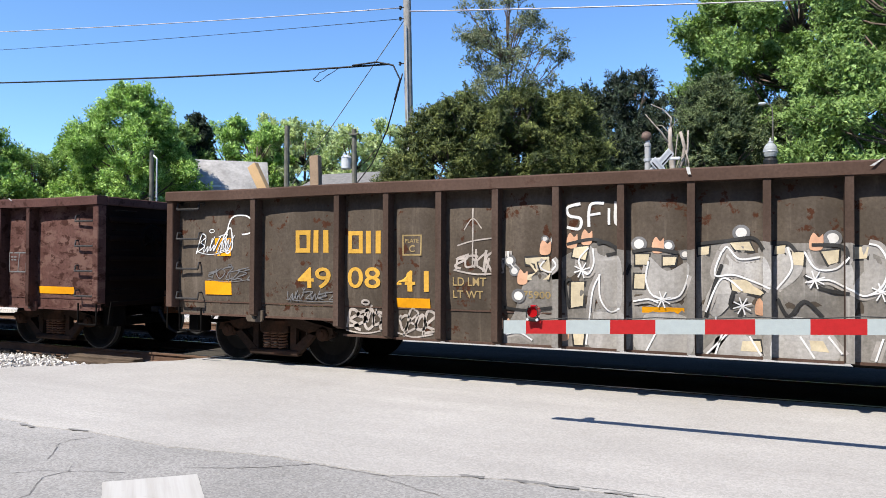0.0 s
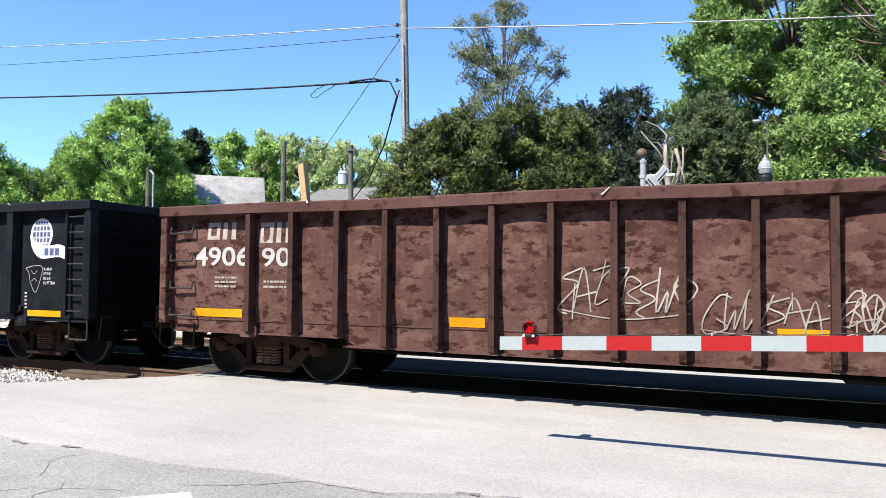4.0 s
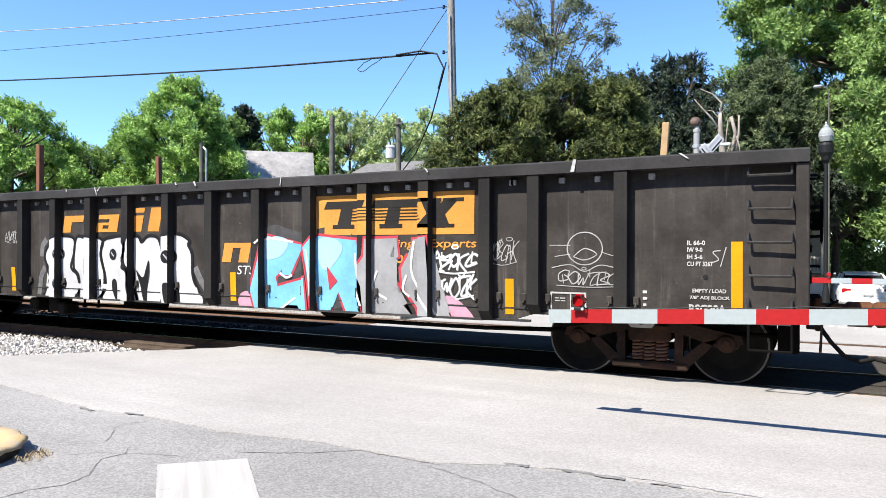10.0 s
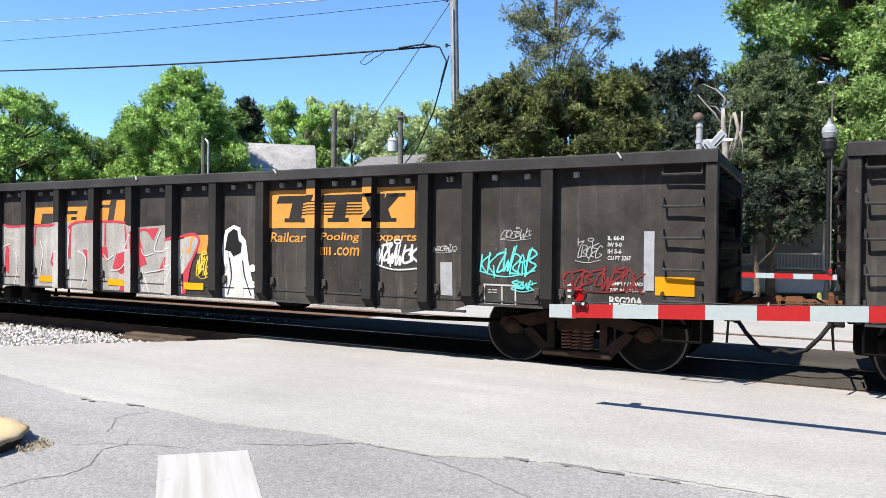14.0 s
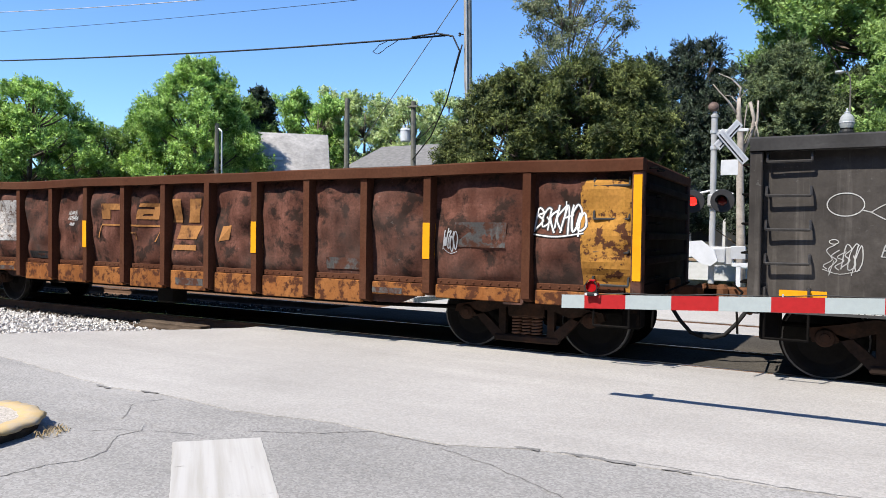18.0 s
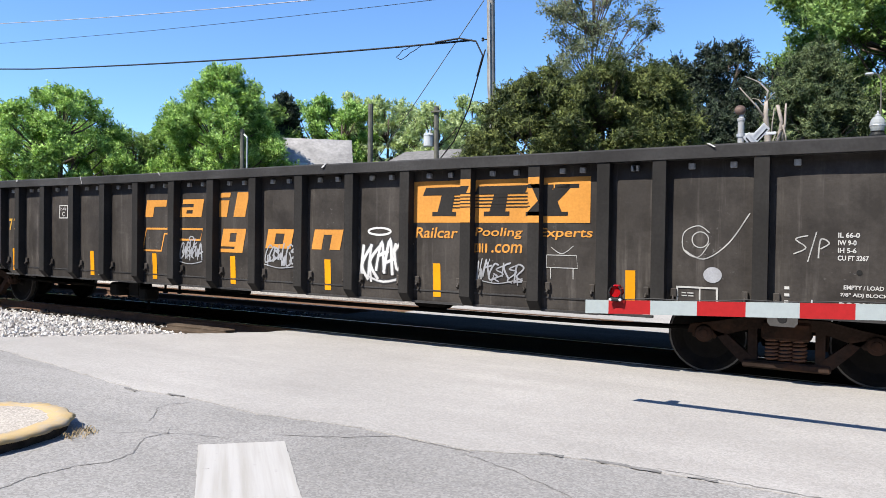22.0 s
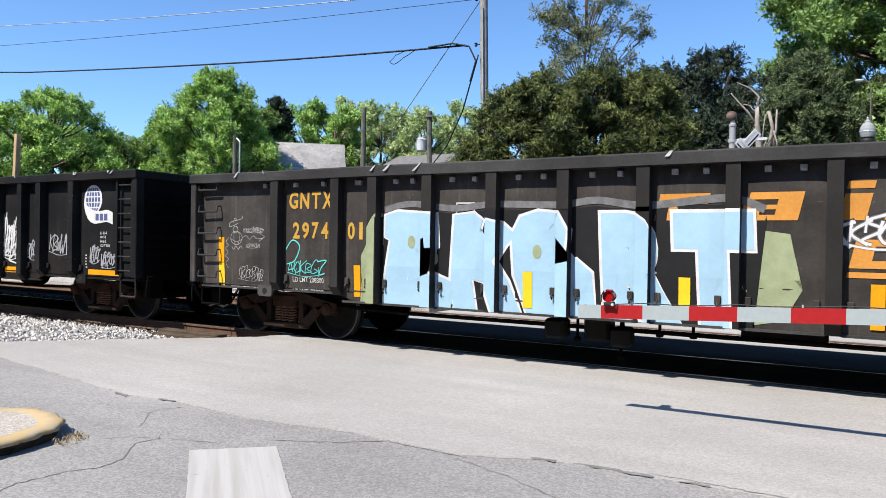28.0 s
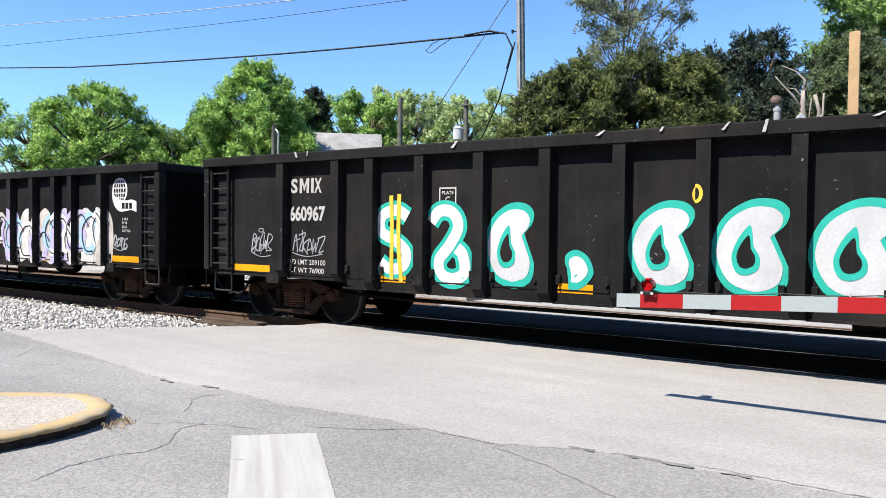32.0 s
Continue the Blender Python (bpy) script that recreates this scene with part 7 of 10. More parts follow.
for a, b, c, d in ((0.20, 0.52, 0.76, 0.89), (2.36, 2.78, 0.75, 0.83), (3.15, 3.65, 0.74, 0.82), (8.35, 9.0, 0.66, 0.78), (12.4, 12.9, 0.74, 0.82)):
    part("primer_patch", Shape().box(a - f_spec["L"] / 2, b - f_spec["L"] / 2, -1.514, -1.505, c, d), SLATE, f_car, "dark primer patch on the sill")
for x in (0.06, f_spec["L"] - 0.06):
    part("painted_edge", Shape().box(x - 0.05 - f_spec["L"] / 2, x + 0.05 - f_spec["L"] / 2, -1.598, -1.585, 1.07, 2.32), YELLOW, f_car, "yellow corner strip")

# dark car with orange marks and white tags
mill_common("G", "2974", "77")
orange_block("G")
slogan("G")
big_name("G")
bracket_logo("G")
word("G", "LD LMT 208900", 2.25, 2.85, 0.98, 1.07, WHITE, 0.008)
word("G", "LT WT 77000", 2.25, 2.85, 0.875, 0.95, WHITE, 0.008)
reflector("G", 0.60, 0.72, 0.80, 1.62)
for u in (3.47, 6.21, 8.08, 10.09, 12.14, 14.10, 16.82):
    reflector("G", u - 0.06, u + 0.06, 0.77, 1.24)
reflector("G", 19.52, 19.63, 0.90, 1.71)
scrawl("G", 12.76, 13.60, 0.98, 1.60, SPRAY_WHITE, 91, 4, 0.040, label="white spray tag with a halo")
paint("G", "spray_tag", stroke(ring_of((13.12, 1.68), 0.20, 0.05), 0.03, True), SPRAY_WHITE)
scrawl("G", 8.75, 9.32, 1.10, 1.50, GREY_SPRAY, 92, 5, 0.026)
scrawl("G", 10.82, 11.46, 1.10, 1.50, GREY_SPRAY, 93, 5, 0.026)
scrawl("G", 14.72, 15.38, 1.02, 1.32, GREY_SPRAY, 94, 5, 0.020)
paint("G", "chalk_drawing", merge(stroke([(15.74, 1.40), (16.14, 1.40), (16.16, 1.24), (15.74, 1.24), (15.74, 1.40)], 0.012, False, False), stroke([(15.80, 1.24), (15.80, 1.10)], 0.012), stroke([(16.1, 1.24), (16.1, 1.10)], 0.012),
                                  stroke([(15.80, 1.50), (15.95, 1.42), (16.1, 1.52)], 0.010)), CHALK)
paint("G", "chalk_drawing", merge(stroke(ring_of((17.62, 1.62), 0.09, 0.09), 0.012, True), stroke([(17.72, 1.58), (17.60, 1.42), (17.44, 1.50), (17.44, 1.70), (17.60, 1.78), (17.72, 1.70)], 0.012),
                                  stroke([(17.44, 1.50), (17.66, 1.40), (17.92, 1.58), (18.14, 1.92)], 0.014)), CHALK)
paint("G", "spray_dot", fill(ring_of((17.76, 1.22), 0.10, 0.09)), GREY_SPRAY)
paint("G", "chalk_drawing", merge(stroke([(18.72, 1.68), (18.60, 1.64), (18.70, 1.55), (18.58, 1.48)], 0.014), stroke([(18.72, 1.40), (18.80, 1.72)], 0.012), stroke([(18.82, 1.44), (18.84, 1.64), (18.92, 1.60), (18.84, 1.54)], 0.014)), CHALK)
scrawl("G", 2.2, 2.8, 1.22, 1.40, CHALK, 95, 4, 0.014)

# dark car with pale blue block letters
mill_common("H", "2974", "01")
orange_block("H")
slogan("H")
big_name("H")
word("H", "LD LMT 208800", 2.20, 2.82, 0.945, 1.025, WHITE, 0.008)
word("H", "LT WT 77200", 2.20, 2.82, 0.76, 0.84, WHITE, 0.008)
reflector("H", 0.57, 0.70, 1.20, 1.63)
reflector("H", 0.57, 0.70, 0.78, 1.197, BRIGHT_YELLOW)
reflector("H", 3.40, 3.52, 0.77, 1.24)
paint("H", "graffiti_cloud", fill([(8.7, 0.70), (8.75, 1.4), (8.9, 1.8), (9.25, 1.75), (9.12, 1.4), (9.38, 1.15), (9.2, 0.8)], False), OLIVE_PAINT, "olive spray cloud", 0.004, True)
SKY_BODIES = [
    [(3.92, 0.61), (3.97, 1.08), (4.06, 1.62), (3.96, 1.67), (3.97, 1.98), (4.18, 2.03), (4.83, 1.99), (4.85, 1.53), (4.71, 1.52), (4.69, 1.66), (4.41, 1.58), (4.39, 1.43), (4.61, 1.48), (4.67, 1.3), (4.38, 1.18), (4.35, 1.02), (4.77, 1.17), (5.05, 1.07), (5.09, 0.86), (5.05, 0.67)],
    [(5.1, 0.66), (5.06, 1.1), (5.11, 1.98), (5.41, 2), (5.54, 1.91), (5.47, 1.67), (5.41, 1.34), (5.59, 1.67), (5.65, 1.91), (5.84, 1.86), (6.04, 1.71), (5.89, 1.58), (5.75, 1.36), (5.92, 1.11), (6.1, 0.69), (5.75, 0.69), (5.61, 1.07), (5.38, 1.11), (5.45, 0.68)],
    [(6.18, 0.71), (6.01, 1.19), (5.97, 1.72), (6.09, 1.95), (6.33, 2.02), (6.64, 1.99), (6.76, 1.78), (6.73, 1.48), (6.45, 1.39), (6.43, 1.58), (6.31, 1.56), (6.29, 1.41), (6.47, 1.32), (6.86, 1.41), (7.05, 1.26), (7.11, 0.63)]]
OLIVE_CLOUD = [
    [(3.52, 0.59), (3.59, 1.06), (3.53, 1.36), (3.64, 1.54), (3.75, 1.85), (3.92, 1.98), (3.92, 1.26), (3.87, 0.63)]]
for pts in OLIVE_CLOUD:
    paint("H", "graffiti_cloud", fill(pts), OLIVE_PAINT, "olive spray cloud", 0.004, True)
paint("H", "graffiti_outline", fill([(3.86, 0.66), (3.86, 1.95), (4.3, 2.07), (5.1, 2.0), (5.7, 2.05), (6.6, 2.03), (7.1, 2.08), (7.7, 2.0), (8.6, 2.08), (9.02, 1.95), (8.96, 1.5), (8.84, 1.2), (8.90, 0.66)], False), BLACK_SPRAY, "", 0.006, True)
paint("H", "spray_haze", stroke([(3.95, 2.06), (4.4, 2.14), (5.1, 2.07), (5.7, 2.12), (6.6, 2.10), (7.1, 2.15), (7.7, 2.08), (8.6, 2.15), (9.0, 2.02)], 0.09), OVERSPRAY[2], "", 0.0075)
for pts in SKY_BODIES:
    paint("H", "graffiti_edge", stroke(pts, 0.075, True, False), SPRAY_WHITE, "white graffiti edge", 0.009, True)
    paint("H", "graffiti_letter", fill(pts, False), SKY_PAINT, "pale blue block graffiti letter", 0.012, True)
for ch, a, b in (("R", 7.22, 8.14), ("T", 8.08, 8.94)):
    paint("H", "graffiti_edge", letters(ch, a - 0.035, b + 0.035, 0.64, 2.03, 0.12, -0.05), SPRAY_WHITE, "", 0.009, True)
    paint("H", "graffiti_letter", letters(ch, a, b, 0.68, 1.99, 0.095, -0.05), SKY_PAINT, "pale blue block graffiti letter", 0.012, True)
for u, z in ((4.42, 1.60), (4.80, 1.38), (6.33, 1.50)):
    paint("H", "graffiti_cloud", fill(ring_of((u, z), 0.06, 0.09)), OLIVE_PAINT, "", 0.015)
for u, m in ((6.20, BRIGHT_YELLOW), (8.16, BRIGHT_YELLOW), (10.07, None), (12.10, BRIGHT_YELLOW), (14.07, BRIGHT_YELLOW), (16.80, None)):
    car_h, spec_h = CARS["H"]
    paint("H", "reflector", rect(u - 0.065, u + 0.065, 0.77, 1.24), m or YELLOW, "yellow reflective strip", 0.018)
reflector("H", 19.48, 19.59, 0.91, 1.71)
scrawl("H", 9.65, 10.44, 1.62, 1.98, SPRAY_WHITE, 101, 4, 0.030, label="white spray tag")
scrawl("H", 10.76, 11.42, 1.70, 1.98, SPRAY_WHITE, 102, 4, 0.034, label="white spray tag")
scrawl("H", 11.73, 12.44, 1.68, 1.98, SPRAY_WHITE, 103, 4, 0.034, label="white spray tag")
scrawl("H", 13.70, 14.42, 1.20, 1.56, SPRAY_WHITE, 104, 4, 0.034, label="white spray tag")
scrawl("H", 14.68, 15.40, 0.95, 1.36, SPRAY_WHITE, 105, 4, 0.040, label="white spray tag")
paint("H", "spray_tag", merge(stroke([(15.64, 0.92), (15.66, 1.6), (15.9, 1.66), (16.0, 1.45), (15.7, 1.32), (16.0, 1.22), (16.05, 0.95), (15.7, 0.90)], 0.026), stroke([(15.95, 1.66), (16.35, 1.62)], 0.022),
                              stroke([(16.0, 1.58), (16.34, 1.56)], 0.022), stroke([(16.12, 1.2), (16.3, 1.26), (16.2, 0.95), (16.05, 0.92)], 0.026), stroke([(16.15, 1.5), (16.15, 1.38)], 0.024), stroke([(16.28, 1.5), (16.28, 1.38)], 0.024)), TEAL, "teal spray drawing")
paint("H", "chalk_drawing", merge(stroke([(12.90, 1.0), (12.90, 1.28), (13.16, 1.28), (13.16, 1.0), (12.90, 1.0)], 0.014, False, False), stroke(ring_of((13.03, 1.12), 0.07, 0.08), 0.012, True), stroke([(12.86, 0.95), (12.95, 0.88), (13.2, 0.92), (13.3, 1.0)], 0.012)), CHALK)
paint("H", "chalk_drawing", merge(stroke([(16.60, 1.25), (16.60, 1.5), (16.92, 1.5), (16.92, 1.22), (16.60, 1.25)], 0.014, False, False), stroke([(16.62, 1.62), (16.90, 1.66)], 0.012), stroke([(16.62, 1.72), (16.90, 1.74)], 0.012)), CHALK)
scrawl("H", 17.28, 18.15, 1.56, 2.15, SPRAY_WHITE, 106, 6, 0.036, label="thick white spray tag")
scrawl("H", 18.80, 19.40, 2.0, 2.25, CREAM_PAINT, 107, 4, 0.035, label="cream spray tag")
scrawl("H", 18.85, 19.40, 1.84, 1.98, CREAM_PAINT, 108, 4, 0.03)
scrawl("H", 18.48, 18.9, 1.36, 1.80, CHALK, 109, 4, 0.014)
scrawl("H", 17.5, 18.2, 1.2, 1.42, CHALK, 110, 5, 0.014)
c = (0.98, 1.62)
paint("H", "chalk_drawing", merge(stroke(ring_of(c, 0.13, 0.11), 0.008, True), stroke(ring_of((0.96, 1.76), 0.055, 0.055), 0.008, True), stroke([(0.86, 1.60), (0.98, 1.56), (1.11, 1.60)], 0.007), stroke([(0.93, 1.72), (0.92, 1.62), (0.95, 1.52)], 0.007),
                                  stroke([(1.03, 1.72), (1.05, 1.62), (1.02, 1.52)], 0.007), stroke([(0.82, 1.80), (0.84, 1.88), (1.10, 1.94), (1.09, 1.99)], 0.008), stroke([(0.82, 1.80), (1.02, 1.86)], 0.008), stroke([(0.90, 1.86), (0.94, 1.95), (1.0, 1.90)], 0.008),
                                  stroke([(1.11, 1.62), (1.2, 1.66), (1.28, 1.60), (1.36, 1.66), (1.44, 1.61), (1.60, 1.64), (1.50, 1.70)], 0.008), stroke([(1.60, 1.64), (1.48, 1.57)], 0.008),
                                  stroke([(0.88, 1.48), (0.92, 1.43), (0.97, 1.49), (1.02, 1.43), (1.08, 1.49), (1.12, 1.44)], 0.008)), CHALK, "thin chalk drawing of a round head")
scrawl("H", 1.14, 1.56, 1.71, 1.80, CHALK, 111, 6, 0.007)
scrawl("H", 1.20, 1.50, 1.46, 1.54, CHALK, 116, 6, 0.006)
scrawl("H", 1.02, 1.55, 0.93, 1.17, CHALK, 112, 7, 0.007)
scrawl("H", 2.1, 2.8, 1.05, 1.30, AQUA, 113, 4, 0.015, label="aqua spray tag")
paint("H", "spray_tag", stroke([(2.06, 1.45), (2.2, 1.6), (2.35, 1.5), (2.25, 1.28), (2.08, 1.22)], 0.020), AQUA)
paint("H", "chalk_drawing", stroke([(0.80, 1.62), (0.74, 1.55), (0.80, 1.50), (0.73, 1.45), (0.79, 1.38), (0.73, 1.32), (0.80, 1.27), (0.74, 1.20), (0.80, 1.12)], 0.008), CHALK)


# black car with teal-edged figures
def figure_nought(key, u0, u1, z0, z1):
    def box(pts, k=1.0, c=(0.5, 0.5)):
        return [(u0 + (c[0] + (x - c[0]) * k) * (u1 - u0), z0 + (c[1] + (y - c[1]) * k) * (z1 - z0)) for x, y in pts]
    outer = [(0.52, 0.0), (0.18, 0.12), (0.0, 0.46), (0.14, 0.80), (0.48, 0.99), (0.82, 1.0), (0.99, 0.90), (0.96, 0.76), (0.80, 0.62), (0.86, 0.46), (1.0, 0.32), (0.96, 0.12), (0.78, 0.02)]
    hole = [(0.50, 0.74), (0.36, 0.60), (0.28, 0.42), (0.34, 0.27), (0.48, 0.24), (0.62, 0.30), (0.64, 0.42), (0.56, 0.54), (0.54, 0.68)]
    paint(key, "graffiti_outline", fill(box(outer)), TEAL, "teal graffiti edge", 0.006)
    paint(key, "graffiti_figure", fill(box(outer, 0.84)), GRAFFITI_WHITE, "white graffiti figure", 0.009)
    paint(key, "graffiti_outline", fill(box(hole)), TEAL, "", 0.012)
    paint(key, "graffiti_hole", fill(box(hole, 0.66, (0.47, 0.44))), BLACK_CAR, "", 0.015)


marks_smix("I", 2.04, 2.72, 2.19, 2.43)
word("I", "660967", 2.01, 2.80, 1.73, 1.98, WHITE, 0.035)
word("I", "LD LMT 209100", 2.02, 2.80, 1.02, 1.105, WHITE, 0.008)
word("I", "LT WT 76900", 2.02, 2.76, 0.885, 0.97, WHITE, 0.008)
plate("I", 4.97, 5.26, 1.96, 2.22, WHITE)
scrawl("I", 1.10, 1.55, 1.15, 1.55, GREY_SPRAY, 121, 3, 0.018)
scrawl("I", 2.08, 2.72, 1.18, 1.55, GREY_SPRAY, 122, 4, 0.018)
reflector("I", 0.65, 1.53, 0.86, 0.98)
for u in (3.90, 6.81, 9.80, 12.68, 15.65):
    reflector("I", u, u + 0.48, 0.82, 0.94)
reflector("I", 18.52, 19.45, 0.87, 0.97)
s_line = [(4.42, 1.80), (4.22, 1.90), (3.96, 1.82), (3.94, 1.58), (4.20, 1.45), (4.40, 1.28), (4.34, 1.08), (4.10, 1.02), (3.92, 1.12)]
paint("I", "graffiti_outline", stroke(s_line, 0.29), TEAL, "teal graffiti edge", 0.006)
paint("I", "graffiti_figure", stroke(s_line, 0.17), SPRAY_WHITE, "white graffiti figure", 0.009)
paint("I", "graffiti_line", merge(stroke([(4.12, 2.12), (4.14, 1.5), (4.12, 0.86)], 0.07), stroke([(4.27, 2.14), (4.26, 1.5), (4.30, 0.84)], 0.07)), LEMON, "yellow spray stripes", 0.013)
two = [(4.84, 1.72), (4.98, 1.88), (5.20, 1.86), (5.30, 1.66), (5.16, 1.40), (4.98, 1.18), (5.02, 0.98), (5.22, 0.92), (5.40, 1.02), (5.38, 1.26), (5.28, 1.36)]
paint("I", "graffiti_outline", stroke(two, 0.29), TEAL, "", 0.006)
paint("I", "graffiti_figure", stroke(two, 0.17), SPRAY_WHITE, "white graffiti figure", 0.009)
for u0, u1, z0, z1 in ((5.71, 6.47, 0.84, 1.98), (7.73, 8.52, 0.90, 1.98), (8.70, 9.52, 0.88, 1.99), (9.70, 10.56, 0.86, 1.98)):
    figure_nought("I", u0, u1, z0, z1)
comma = [(6.92, 1.30), (7.06, 1.38), (7.22, 1.30), (7.30, 1.10), (7.20, 0.94), (7.06, 0.86), (6.96, 0.88), (6.98, 0.98), (7.08, 1.06), (6.94, 1.14)]
paint("I", "graffiti_outline", fill(comma), TEAL, "", 0.008)
paint("I", "graffiti_figure", fill([(7.08 + (x - 7.08) * 0.66, 1.14 + (y - 1.14) * 0.66) for x, y in comma]), SPRAY_WHITE, "", 0.011)
for u0, u1, z0, z1 in ((10.90, 11.32, 0.96, 1.30), (11.64, 12.03, 0.93, 1.25), (12.14, 12.5, 0.92, 1.21)):
    c = ((u0 + u1) / 2, (z0 + z1) / 2)
    paint("I", "graffiti_outline", fill(ring_of(c, (u1 - u0) / 2, (z1 - z0) / 2)), TEAL, "", 0.008)
    paint("I", "graffiti_figure", fill(ring_of((c[0] - 0.05, c[1] + 0.03), (u1 - u0) / 3, (z1 - z0) / 3)), SPRAY_WHITE, "", 0.011)
paint("I", "graffiti_line", stroke(ring_of((8.56, 2.06), 0.055, 0.09), 0.04, True), LEMON, "", 0.008, True)
for body, u0, u1, z0, z1 in (("boob", 12.66, 13.26, 1.64, 1.88), ("man", 12.68, 13.18, 1.42, 1.58), ("the", 12.74, 13.04, 1.29, 1.41), ("GOOD", 12.62, 13.18, 1.15, 1.28), ("BOY", 12.78, 13.16, 0.98, 1.12)):
    word("I", body, u0, u1, z0, z1, LEMON, 0.015, 0.05, label="yellow sprayed word")
paint("I", "placard", rect(14.76, 15.04, 0.83, 0.96), WHITE, "white card")
bars("I", 1, 14.76, 15.04, 0.99, 1.02, WHITE, 3)
scrawl("I", 13.36, 14.42, 1.30, 1.72, SPRAY_WHITE, 130, 8, 0.018, 0.3)
scrawl("I", 13.42, 14.34, 1.42, 1.98, SPRAY_WHITE, 123, 6, 0.026, 0.2, label="white spray tag with a halo")
paint("I", "spray_tag", stroke(ring_of((13.98, 2.12), 0.17, 0.10), 0.06, True), SPRAY_WHITE)
scrawl("I", 15.52, 16.2, 1.12, 1.7, SPRAY_WHITE, 131, 6, 0.018, 0.1)
scrawl("I", 15.50, 16.16, 1.22, 2.0, SPRAY_WHITE, 124, 5, 0.030, 0.08, label="tall white spray tag")
paint("I", "spray_tag", stroke([(15.55, 1.18), (15.9, 1.16), (15.8, 1.08), (16.2, 1.0)], 0.035), SPRAY_WHITE)
scrawl("I", 16.47, 16.92, 1.12, 1.52, GREY_SPRAY, 125, 4, 0.022)
scrawl("I", 17.26, 17.98, 1.25, 1.70, GREY_SPRAY, 126, 4, 0.024)
emblem("I", 18.40, 19.29, 1.84, 2.60)
sizes("I", 18.92, 1.41, ("IL 66-0", "IW 9-0", "IH 6-0", "CU FT 3564"))
scrawl("I", 18.58, 18.86, 1.10, 1.45, GREY_SPRAY, 127, 3, 0.022)
scrawl("I", 18.93, 19.36, 1.02, 1.32, GREY_SPRAY, 128, 5, 0.022)
bars("I", 5, 18.45, 18.50, 0.98, 1.27, WHITE, 2)

# last black car
emblem("J", 18.42, 19.25, 1.90, 2.60, False)
sizes("J", 18.76, 1.50, ("IL 66-0", "IW 9-0", "IH 6-0", "CU FT 3564"))
reflector("J", 18.40, 19.29, 0.90, 1.02)
scrawl("J", 18.45, 18.9, 1.15, 1.45, GREY_SPRAY, 131, 3, 0.024)
for k, u in enumerate((14.1, 14.75, 15.5, 16.3, 17.1, 17.75)):
    w = 0.66
    paint("J", "graffiti_field", fill([(u, 0.80), (u - 0.03, 1.4), (u + 0.12, 1.85), (u + 0.40, 2.0), (u + w, 1.75), (u + w + 0.04, 1.2), (u + w - 0.1, 0.78), (u + 0.3, 0.85)]), (LILAC_PAINT, PALE_SILVER, SILVER_PAINT)[k % 3], "lilac and silver graffiti field", 0.005, True)
rng_j = random.Random(23)
for k in range(13):
    u, z, r = 13.55 + 0.37 * k, rng_j.uniform(1.15, 1.55), rng_j.uniform(0.26, 0.40)
    swirl = [(u + r * q * math.cos(a), z + 1.25 * r * q * math.sin(a)) for q, a in ((1.0, 0.4), (1.0, 1.5), (0.95, 2.7), (0.85, 3.9), (0.7, 5.0), (0.5, 6.2), (0.3, 7.4))]
    paint("J", "graffiti_letter", stroke(swirl, 0.16), (SPRAY_WHITE, PALE_SILVER, LILAC_PAINT, SKY_PAINT)[k % 4], "lilac and white graffiti swirl", 0.010 + 0.0004 * k, True)
    paint("J", "graffiti_outline", stroke([(x + 0.05, y - 0.03) for x, y in swirl[:5]], 0.028), BLACK_SPRAY, "", 0.017 + 0.0004 * k, True)
for u in (3.9, 6.8, 9.8, 12.7, 15.65):
    reflector("J", u, u + 0.48, 0.82, 0.94)

RED_WOOD = plain("red_stained_lumber", (0.20, 0.085, 0.05), 0.85, 0, 0.3, 5)
FAR_STAKES = {("D", 7.20), ("D", 18.17)}       # these lean on the far side
# lumber standing in the cars and strapping caught on the chords
for key, u, z1, lean, m in (("A", 2.05, 3.20, -30, LIME_WOOD), ("A", 2.62, 3.12, -2, GREY_WOOD), ("B", 2.62, 3.25, -8, LIME_WOOD), ("B", 17.0, 2.95, 3, LIME_WOOD),
                            ("C", 3.62, 3.44, 0, LIME_WOOD), ("C", 9.35, 3.46, 0, GREY_WOOD), ("C", 17.12, 3.62, 0, LIME_WOOD), ("D", 6.90, 3.62, 0, RED_WOOD), ("D", 7.20, 3.69, -2, RED_WOOD), ("D", 18.17, 3.57, 4, LIME_WOOD),
                            ("I", 10.08, 3.74, 0, LIME_WOOD), ("I", 15.72, 3.78, 4, LIME_WOOD)):
    car, spec = CARS[key]
    stake(car, u - spec["L"] / 2, 2.0, z1, 1.30 if (key, u) in FAR_STAKES else -1.32, lean, 0.10 if key != "A" else 0.15, m)
rng_s = random.Random(12)
